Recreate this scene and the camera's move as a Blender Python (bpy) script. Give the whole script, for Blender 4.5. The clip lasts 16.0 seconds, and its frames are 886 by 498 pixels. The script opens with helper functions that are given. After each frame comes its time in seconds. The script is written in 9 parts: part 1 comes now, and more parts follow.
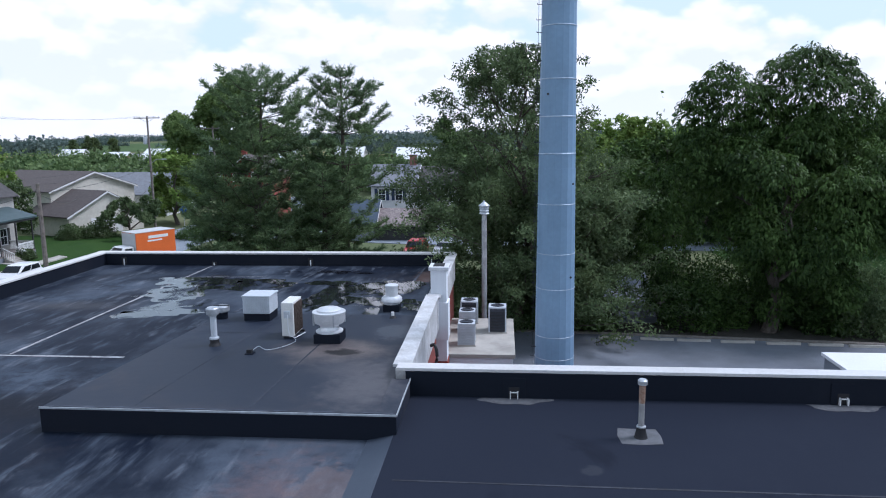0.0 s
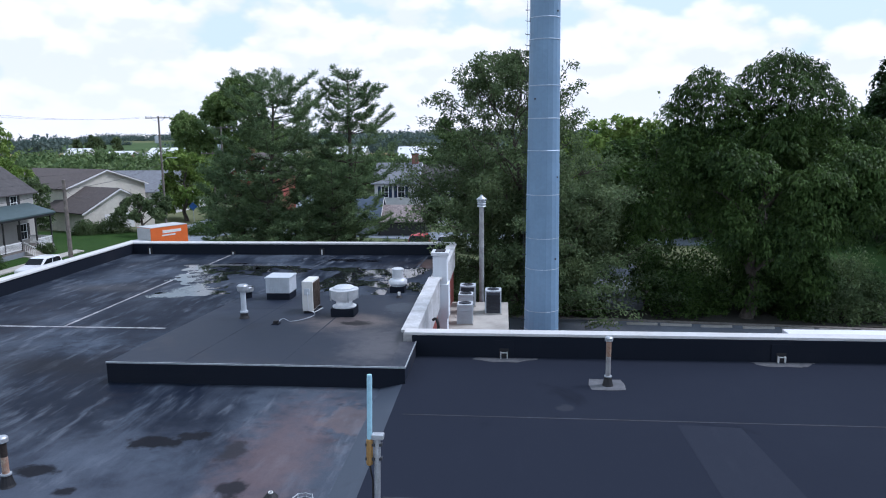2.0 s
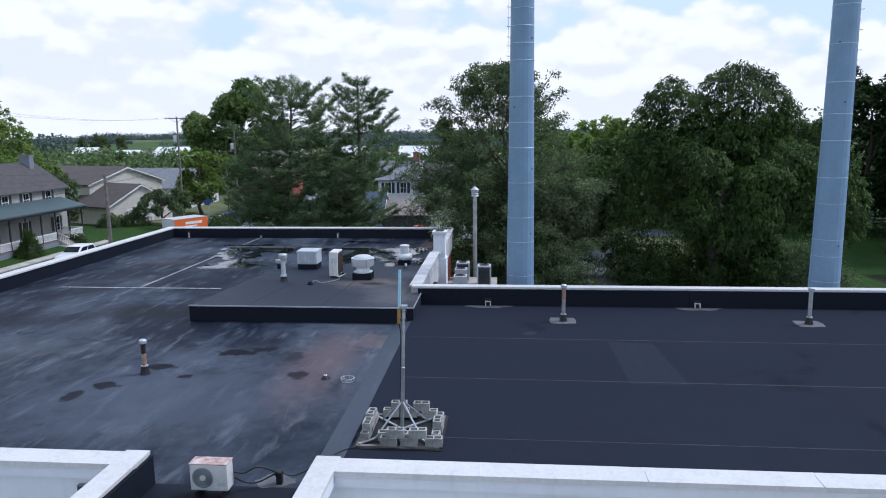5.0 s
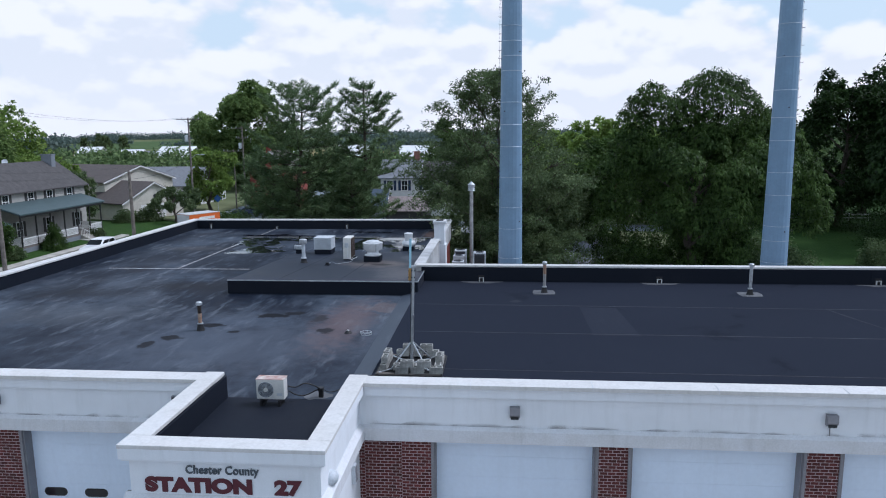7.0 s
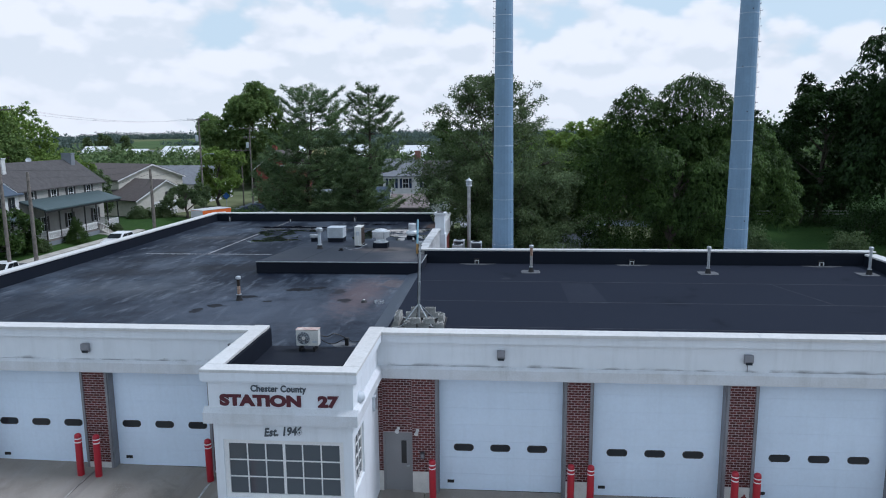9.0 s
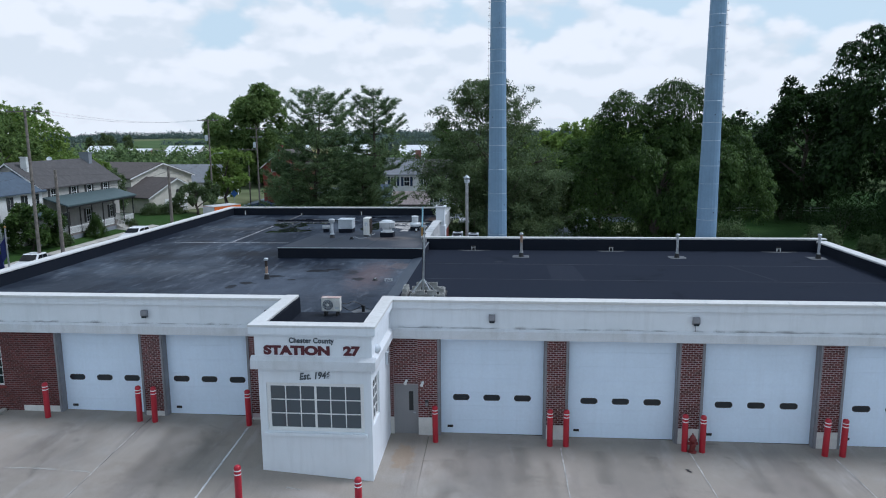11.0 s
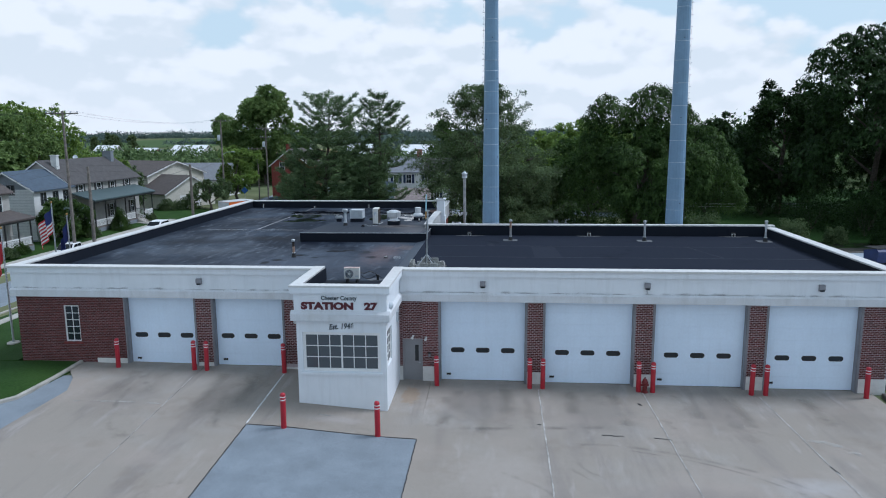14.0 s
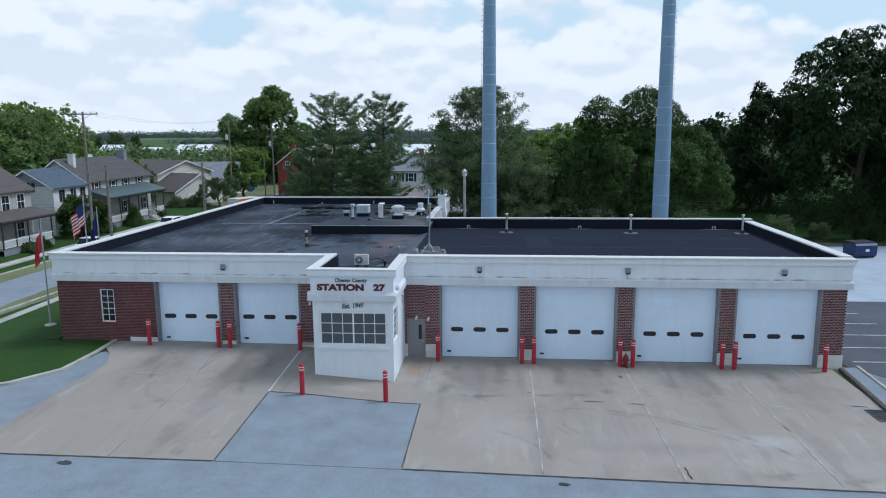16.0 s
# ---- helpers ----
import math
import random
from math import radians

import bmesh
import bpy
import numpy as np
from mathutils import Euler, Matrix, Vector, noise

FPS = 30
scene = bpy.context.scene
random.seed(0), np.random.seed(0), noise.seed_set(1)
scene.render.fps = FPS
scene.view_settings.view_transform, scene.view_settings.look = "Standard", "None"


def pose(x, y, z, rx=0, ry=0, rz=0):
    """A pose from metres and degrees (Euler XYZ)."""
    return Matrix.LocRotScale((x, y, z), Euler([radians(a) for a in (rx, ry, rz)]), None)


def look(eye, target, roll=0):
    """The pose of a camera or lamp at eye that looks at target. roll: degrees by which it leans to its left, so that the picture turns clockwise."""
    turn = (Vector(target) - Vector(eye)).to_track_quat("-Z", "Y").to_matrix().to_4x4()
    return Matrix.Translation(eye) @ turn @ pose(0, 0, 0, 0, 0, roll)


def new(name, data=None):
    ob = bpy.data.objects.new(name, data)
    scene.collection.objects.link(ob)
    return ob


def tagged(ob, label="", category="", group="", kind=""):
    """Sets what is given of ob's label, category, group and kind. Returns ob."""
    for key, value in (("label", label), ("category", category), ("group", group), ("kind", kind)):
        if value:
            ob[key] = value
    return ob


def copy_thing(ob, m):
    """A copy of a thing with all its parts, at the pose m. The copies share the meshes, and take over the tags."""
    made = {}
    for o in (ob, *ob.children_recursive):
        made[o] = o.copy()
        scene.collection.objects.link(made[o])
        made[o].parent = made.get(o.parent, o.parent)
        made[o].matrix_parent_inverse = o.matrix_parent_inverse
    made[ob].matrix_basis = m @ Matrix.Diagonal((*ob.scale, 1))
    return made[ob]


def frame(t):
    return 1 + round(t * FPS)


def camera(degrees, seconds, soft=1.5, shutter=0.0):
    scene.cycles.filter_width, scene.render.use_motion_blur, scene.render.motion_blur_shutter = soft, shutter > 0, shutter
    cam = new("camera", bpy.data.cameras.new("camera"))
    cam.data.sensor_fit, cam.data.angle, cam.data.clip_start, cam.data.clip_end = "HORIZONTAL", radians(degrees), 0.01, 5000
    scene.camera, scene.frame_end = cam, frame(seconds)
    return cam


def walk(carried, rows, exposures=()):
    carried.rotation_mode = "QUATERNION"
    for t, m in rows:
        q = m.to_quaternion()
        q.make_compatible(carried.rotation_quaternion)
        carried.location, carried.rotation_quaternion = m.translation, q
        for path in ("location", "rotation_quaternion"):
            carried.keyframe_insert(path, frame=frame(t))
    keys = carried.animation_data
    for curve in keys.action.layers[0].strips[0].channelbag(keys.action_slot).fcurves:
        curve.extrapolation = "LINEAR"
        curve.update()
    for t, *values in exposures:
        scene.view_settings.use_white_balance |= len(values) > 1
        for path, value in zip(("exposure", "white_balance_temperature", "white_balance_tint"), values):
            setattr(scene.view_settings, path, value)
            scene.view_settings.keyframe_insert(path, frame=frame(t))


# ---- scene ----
# ---------------- camera: a level flight straight backwards ----------------
cam = camera(65.1, 16.0, 1.05)
FLIGHT = [  # seconds, x, y, z, yaw, pitch, roll
    (0.0, 0.513, -2.358, 12.083, 4.980, -9.359, -0.667),
    (1.0, 0.622, -3.805, 12.079, 5.026, -9.379, -0.643),
    (2.5, 0.893, -6.701, 12.087, 5.051, -9.402, -0.610),
    (4.0, 1.209, -10.057, 12.108, 5.035, -9.420, -0.578),
    (6.5, 1.704, -16.028, 12.161, 4.951, -9.443, -0.529),
    (9.0, 2.124, -22.066, 12.223, 4.842, -9.459, -0.486),
    (11.5, 2.529, -27.887, 12.282, 4.765, -9.474, -0.449),
    (13.5, 2.882, -32.164, 12.319, 4.763, -9.490, -0.423),
    (15.0, 3.149, -35.061, 12.337, 4.817, -9.506, -0.406),
    (16.0, 3.305, -36.855, 12.344, 4.884, -9.519, -0.395),
]


def flight_pose(x, y, z, yaw, pitch, roll):
    a, p = radians(yaw), radians(pitch)
    way = Vector((-math.sin(a) * math.cos(p), math.cos(a) * math.cos(p), math.sin(p)))
    eye = Vector((x, y, z))
    return look(eye, eye + way, roll)


walk(cam, [(t, flight_pose(*row)) for t, *row in FLIGHT], [(0.0, 0.08, 5250, 20), (4.0, 0.02, 5250, 20), (7.0, -0.13, 5300, 18), (9.0, -0.2, 5300, 15), (12.5, -0.22, 5250, 13), (16.0, -0.18, 5200, 12)])

# ---------------- sky, clouds and sun ----------------
SUN_EL, SUN_AZ = 56.0, 72.0  # degrees; azimuth clockwise from +y
world = bpy.data.worlds.new("sky")
scene.world = world
world.use_nodes = True
wn, wl = world.node_tree.nodes, world.node_tree.links
wn.clear()


def wnode(kind, **kw):
    n = wn.new(kind)
    for k, v in kw.items():
        n.inputs[k].default_value = v
    return n


w_out = wn.new("ShaderNodeOutputWorld")
w_bg = wn.new("ShaderNodeBackground")
w_sky = wn.new("ShaderNodeTexSky")
w_sky.sky_type = "NISHITA"
w_sky.sun_disc = False
w_sky.sun_elevation = radians(SUN_EL)
w_sky.sun_rotation = radians(SUN_AZ)
w_sky.dust_density = 2.0
w_co = wn.new("ShaderNodeTexCoord")


def w_math(op, x, y, z=None):
    n = wn.new("ShaderNodeMath")
    n.operation = op
    for k, v in enumerate((x, y, z)):
        if isinstance(v, (int, float)):
            n.inputs[k].default_value = v
        elif v is not None:
            wl.new(v, n.inputs[k])
    return n.outputs[0]


def w_range(v, lo, hi, a, b, smooth=True):
    n = wn.new("ShaderNodeMapRange")
    n.interpolation_type = "SMOOTHSTEP" if smooth else "LINEAR"
    for k, q in (("From Min", lo), ("From Max", hi), ("To Min", a), ("To Max", b)):
        n.inputs[k].default_value = q
    wl.new(v, n.inputs["Value"])
    return n.outputs[0]


def w_blend(f, c1, c2):
    n = wn.new("ShaderNodeMix")
    n.data_type = "RGBA"
    if isinstance(f, float):
        n.inputs["Factor"].default_value = f
    else:
        wl.new(f, n.inputs["Factor"])
    for k, c in ((6, c1), (7, c2)):
        if isinstance(c, tuple):
            n.inputs[k].default_value = (*c, 1)
        else:
            wl.new(c, n.inputs[k])
    return n.outputs[2]


def w_clouds(lift):
    """How thick the cloud is in a direction, or a little above it."""
    m = wn.new("ShaderNodeMapping")
    m.inputs["Scale"].default_value = (1.0, 1.0, 1.7)
    m.inputs["Location"].default_value = (0.35, 0.1, lift)
    wl.new(w_co.outputs["Generated"], m.inputs["Vector"])
    big = wnode("ShaderNodeTexNoise", Scale=4.2, Detail=2.0, Roughness=0.45)
    wl.new(m.outputs[0], big.inputs["Vector"])
    total = big.outputs[0]
    for scale, amount in ((9.0, 0.19), (21.0, 0.13), (48.0, 0.045), (110.0, 0.018)):  # billows
        v = wnode("ShaderNodeTexVoronoi", Scale=scale)
        v.feature = "SMOOTH_F1"
        v.inputs["Smoothness"].default_value = 0.35
        wl.new(m.outputs[0], v.inputs["Vector"])
        total = w_math("MULTIPLY_ADD", v.outputs["Distance"], -amount, total)
    return total


w_sep = wn.new("ShaderNodeSeparateXYZ")
wl.new(w_co.outputs["Generated"], w_sep.inputs[0])
w_here, w_above = w_clouds(0.0), w_clouds(0.028)
w_veil = w_range(w_sep.outputs["Z"], 0.03, 0.22, 0.20, -0.02)      # haze thickens the cover near the horizon
w_high = w_range(w_sep.outputs["Z"], 0.22, 0.6, 0.0, -0.1)            # and opens overhead
w_cover = w_range(w_math("ADD", w_math("ADD", w_here, w_veil), w_high), 0.26, 0.345, 0.0, 1.0)
w_lit = w_range(w_math("SUBTRACT", w_here, w_above), -0.05, 0.055, 0.0, 1.0)
w_soft = w_range(w_sep.outputs["Z"], 0.02, 0.11, 0.55, 1.0)         # low clouds lose their relief in haze
w_face = w_blend(w_math("MULTIPLY_ADD", w_math("SUBTRACT", w_lit, 0.5), w_soft, 0.5), (9.05, 9.0, 8.15), (10.8, 10.3, 9.15))
w_open = w_blend(w_range(w_sep.outputs["Z"], 0.2, 0.8, 0.9, 0.62), w_sky.outputs[0], (7.85, 8.85, 8.4))  # summer haze over the blue
wl.new(w_blend(w_cover, w_open, w_face), w_bg.inputs["Color"])
w_bg.inputs["Strength"].default_value = 0.10
wl.new(w_bg.outputs[0], w_out.inputs["Surface"])

sun_data = bpy.data.lights.new("sun", "SUN")
sun_data.energy, sun_data.angle, sun_data.color = 2.65, radians(17), (1.0, 0.935, 0.83)
sun = new("sun", sun_data)
_s = Vector((math.sin(radians(SUN_AZ)) * math.cos(radians(SUN_EL)), math.cos(radians(SUN_AZ)) * math.cos(radians(SUN_EL)), math.sin(radians(SUN_EL))))
sun.matrix_world = look(_s * 100, (0, 0, 0))
# ---------------- materials ----------------
def mat(name, col, rough=0.6, metal=0.0, var=0.18, scale=1.5, fine=30.0, fvar=0.12, bump=0.15, dist=0.01, spec=0.5, tint=None, rand=0.0, island=0.0, drip=0.0):
    """A surface with broad blotches, fine grain and fine relief. tint: the colour of the blotches."""
    m = bpy.data.materials.new(name)
    m.use_nodes = True
    n, l = m.node_tree.nodes, m.node_tree.links
    b = n["Principled BSDF"]
    b.inputs["Roughness"].default_value, b.inputs["Metallic"].default_value = rough, metal
    b.inputs["Specular IOR Level"].default_value = spec
    co = n.new("ShaderNodeTexCoord")
    big, small = n.new("ShaderNodeTexNoise"), n.new("ShaderNodeTexNoise")
    big.inputs["Scale"].default_value, big.inputs["Detail"].default_value, big.inputs["Roughness"].default_value = scale, 6, 0.6
    small.inputs["Scale"].default_value, small.inputs["Detail"].default_value = fine, 3
    l.new(co.outputs["Object"], big.inputs["Vector"])
    l.new(co.outputs["Object"], small.inputs["Vector"])
    r = n.new("ShaderNodeMapRange")
    r.inputs["From Min"].default_value, r.inputs["From Max"].default_value = 0.3, 0.7
    l.new(big.outputs[0], r.inputs["Value"])
    mix = n.new("ShaderNodeMix")
    mix.data_type = "RGBA"
    t = tint or tuple(c * (1 - 2 * var) for c in col)
    c2 = tint or tuple(min(1, c * (1 + var)) for c in col)
    mix.inputs[6].default_value = (*(t if not tint else col), 1)
    mix.inputs[7].default_value = (*c2, 1)
    l.new(r.outputs[0], mix.inputs["Factor"])
    colour = mix.outputs[2]
    if drip:  # rain dirt running down
        s = n.new("ShaderNodeMapping")
        s.inputs["Scale"].default_value = (2.4, 2.4, 0.22)
        d = n.new("ShaderNodeTexNoise")
        d.inputs["Scale"].default_value, d.inputs["Detail"].default_value, d.inputs["Roughness"].default_value = 1.5, 7, 0.65
        dr = n.new("ShaderNodeMapRange")
        dr.inputs["From Min"].default_value, dr.inputs["From Max"].default_value, dr.inputs["To Max"].default_value = 0.5, 0.74, drip
        run = n.new("ShaderNodeMix")
        run.data_type = "RGBA"
        run.inputs[7].default_value = (col[0] * 0.62, col[1] * 0.62, col[2] * 0.6, 1)
        l.new(co.outputs["Object"], s.inputs["Vector"])
        l.new(s.outputs[0], d.inputs["Vector"])
        l.new(d.outputs[0], dr.inputs["Value"])
        l.new(dr.outputs[0], run.inputs["Factor"])
        l.new(colour, run.inputs[6])
        colour = run.outputs[2]
    hsv = n.new("ShaderNodeHueSaturation")
    l.new(colour, hsv.inputs["Color"])
    mr = n.new("ShaderNodeMapRange")
    mr.inputs["From Min"].default_value, mr.inputs["From Max"].default_value = 0.25, 0.75
    mr.inputs["To Min"].default_value, mr.inputs["To Max"].default_value = 1 - fvar, 1 + fvar
    l.new(small.outputs[0], mr.inputs["Value"])
    val = mr.outputs[0]
    for amount, kind, socket in ((rand, "ShaderNodeObjectInfo", "Random"), (island, "ShaderNodeNewGeometry", "Random Per Island")):
        if amount:
            inf = n.new(kind)
            m2 = n.new("ShaderNodeMapRange")
            m2.inputs["To Min"].default_value, m2.inputs["To Max"].default_value = 1 - amount, 1 + amount
            l.new(inf.outputs[socket], m2.inputs["Value"])
            mul = n.new("ShaderNodeMath")
            mul.operation = "MULTIPLY"
            l.new(val, mul.inputs[0])
            l.new(m2.outputs[0], mul.inputs[1])
            val = mul.outputs[0]
    l.new(val, hsv.inputs["Value"])
    l.new(hsv.outputs[0], b.inputs["Base Color"])
    if bump:
        bp = n.new("ShaderNodeBump")
        bp.inputs["Strength"].default_value, bp.inputs["Distance"].default_value = bump, dist
        l.new(small.outputs[0], bp.inputs["Height"])
        l.new(bp.outputs[0], b.inputs["Normal"])
    return m


def glass_mat(name, col=(0.02, 0.025, 0.03), rough=0.05):
    """Dark glazing before an unlit room: glossy, with no clear view in."""
    m = bpy.data.materials.new(name)
    m.use_nodes = True
    b = m.node_tree.nodes["Principled BSDF"]
    b.inputs["Base Color"].default_value = (*col, 1)
    b.inputs["Roughness"].default_value = rough
    b.inputs["IOR"].default_value = 1.5
    return m


def leaf_mat(name, a, b_, trans=0.35, rough=0.55):
    m = bpy.data.materials.new(name)
    m.use_nodes = True
    n, l = m.node_tree.nodes, m.node_tree.links
    out, pb = n["Material Output"], n["Principled BSDF"]
    g = n.new("ShaderNodeNewGeometry")
    co = n.new("ShaderNodeTexCoord")
    nz = n.new("ShaderNodeTexNoise")
    nz.inputs["Scale"].default_value, nz.inputs["Detail"].default_value = 0.45, 3
    l.new(co.outputs["Object"], nz.inputs["Vector"])
    ad = n.new("ShaderNodeMath")
    ad.operation = "MULTIPLY_ADD"
    ad.inputs[1].default_value = 0.55
    l.new(g.outputs["Random Per Island"], ad.inputs[0])
    sc = n.new("ShaderNodeMapRange")
    sc.inputs["From Min"].default_value, sc.inputs["From Max"].default_value = 0.35, 0.65
    sc.inputs["To Max"].default_value = 0.45
    l.new(nz.outputs[0], sc.inputs["Value"])
    l.new(sc.outputs[0], ad.inputs[2])
    mx = n.new("ShaderNodeMix")
    mx.data_type = "RGBA"
    mx.inputs[6].default_value, mx.inputs[7].default_value = (*a, 1), (*b_, 1)
    l.new(ad.outputs[0], mx.inputs["Factor"])
    l.new(mx.outputs[2], pb.inputs["Base Color"])
    pb.inputs["Roughness"].default_value = rough
    pb.inputs["Specular IOR Level"].default_value = 0.15
    tr = n.new("ShaderNodeBsdfTranslucent")
    l.new(mx.outputs[2], tr.inputs["Color"])
    ms = n.new("ShaderNodeMixShader")
    ms.inputs[0].default_value = trans
    l.new(pb.outputs[0], ms.inputs[1])
    l.new(tr.outputs[0], ms.inputs[2])
    l.new(ms.outputs[0], out.inputs["Surface"])
    return m


def roof_mat(name, base, dust, rust, amount, streak, offset=(0, 0, 0), rough=0.55, rusty=0.0, spec=0.3, spots=(), veils=()):
    """Black rubber roofing with pale dried silt, brown silt and streaks of drying water."""
    m = bpy.data.materials.new(name)
    m.use_nodes = True
    n, l = m.node_tree.nodes, m.node_tree.links
    b = n["Principled BSDF"]
    co = n.new("ShaderNodeTexCoord")
    mp = n.new("ShaderNodeMapping")
    mp.inputs["Location"].default_value = offset
    l.new(co.outputs["Object"], mp.inputs["Vector"])

    def noise_of(scale, detail, rough_=0.6, dist=0.0, stretch=None, turn=-24):
        t = n.new("ShaderNodeTexNoise")
        t.inputs["Scale"].default_value, t.inputs["Detail"].default_value = scale, detail
        t.inputs["Roughness"].default_value, t.inputs["Distortion"].default_value = rough_, dist
        if stretch:
            s = n.new("ShaderNodeMapping")
            s.inputs["Rotation"].default_value = (0, 0, radians(turn))
            s.inputs["Scale"].default_value = stretch
            l.new(mp.outputs[0], s.inputs["Vector"])
            l.new(s.outputs[0], t.inputs["Vector"])
        else:
            l.new(mp.outputs[0], t.inputs["Vector"])
        return t.outputs[0]

    def ramp(v, lo, hi, top=1.0):
        r = n.new("ShaderNodeMapRange")
        r.interpolation_type = "SMOOTHSTEP"
        r.inputs["From Min"].default_value, r.inputs["From Max"].default_value, r.inputs["To Max"].default_value = lo, hi, top
        l.new(v, r.inputs["Value"])
        return r.outputs[0]

    def mul(x, y):
        k = n.new("ShaderNodeMath")
        k.operation = "MULTIPLY"
        l.new(x, k.inputs[0])
        l.new(y, k.inputs[1])
        return k.outputs[0]

    def mixc(f, c1, c2):
        k = n.new("ShaderNodeMix")
        k.data_type = "RGBA"
        l.new(f, k.inputs["Factor"])
        for i, c in ((6, c1), (7, c2)):
            if isinstance(c, tuple):
                k.inputs[i].default_value = (*c, 1)
            else:
                l.new(c, k.inputs[i])
        return k.outputs[2]

    silt = mul(ramp(noise_of(0.16, 4, 0.55, 0.4), 0.46, 0.68, amount), ramp(noise_of(0.9, 6, 0.65), 0.3, 0.62))
    c = mixc(silt, base, dust)
    if streak:
        st = mul(ramp(noise_of(0.9, 5, 0.6, 0.2, (3.2, 0.55, 1)), 0.5, 0.75, streak), ramp(noise_of(0.22, 3), 0.42, 0.6))
        c = mixc(st, c, tuple(min(1, k * 1.25) for k in dust))
    for scale, stretch, turn, col, lo, hi, amt in veils:
        c = mixc(ramp(noise_of(scale, 5, 0.6, 0.3, stretch, turn), lo, hi, amt), c, col)
    if rusty:
        c = mixc(mul(ramp(noise_of(0.28, 3), 0.5, 0.66, rusty), ramp(noise_of(1.4, 5), 0.4, 0.6)), c, rust)
    for sx, sy, rx, ry, col, amt in spots:
        sm = n.new("ShaderNodeMapping")
        sm.vector_type = "POINT"
        sm.inputs["Location"].default_value = (-sx / rx, -sy / ry, 0)
        sm.inputs["Scale"].default_value = (1 / rx, 1 / ry, 0)
        l.new(co.outputs["Object"], sm.inputs["Vector"])
        ln = n.new("ShaderNodeVectorMath")
        ln.operation = "LENGTH"
        l.new(sm.outputs[0], ln.inputs[0])
        edge = n.new("ShaderNodeMath")
        edge.operation = "MULTIPLY_ADD"
        edge.inputs[1].default_value = 1.6
        l.new(noise_of(1.1 if rx > 1.5 else 2.6, 5, 0.62), edge.inputs[0])
        l.new(ln.outputs["Value"], edge.inputs[2])
        inv = n.new("ShaderNodeMapRange")
        inv.interpolation_type = "SMOOTHSTEP"
        inv.inputs["From Min"].default_value, inv.inputs["From Max"].default_value = (0.9, 2.1) if rx > 1.2 else (1.3, 1.7)
        inv.inputs["To Min"].default_value, inv.inputs["To Max"].default_value = amt, 0.0
        l.new(edge.outputs[0], inv.inputs["Value"])
        c = mixc(inv.outputs[0], c, col)
    dark = ramp(noise_of(0.35, 5, 0.6, 0.5), 0.62, 0.72, 0.55)
    c = mixc(dark, c, tuple(k * 0.55 for k in base))
    grain = ramp(noise_of(55, 2), 0.3, 0.7)
    h = n.new("ShaderNodeHueSaturation")
    gm = n.new("ShaderNodeMapRange")
    gm.inputs["To Min"].default_value, gm.inputs["To Max"].default_value = 0.88, 1.12
    l.new(grain, gm.inputs["Value"])
    l.new(gm.outputs[0], h.inputs["Value"])
    l.new(c, h.inputs["Color"])
    l.new(h.outputs[0], b.inputs["Base Color"])
    rr = n.new("ShaderNodeMapRange")
    rr.inputs["To Min"].default_value, rr.inputs["To Max"].default_value = rough, min(1, rough + 0.3)
    l.new(silt, rr.inputs["Value"])
    l.new(rr.outputs[0], b.inputs["Roughness"])
    b.inputs["Specular IOR Level"].default_value = spec
    bp = n.new("ShaderNodeBump")
    bp.inputs["Strength"].default_value, bp.inputs["Distance"].default_value = 0.25, 0.02
    l.new(noise_of(2.2, 5), bp.inputs["Height"])
    l.new(bp.outputs[0], b.inputs["Normal"])
    return m


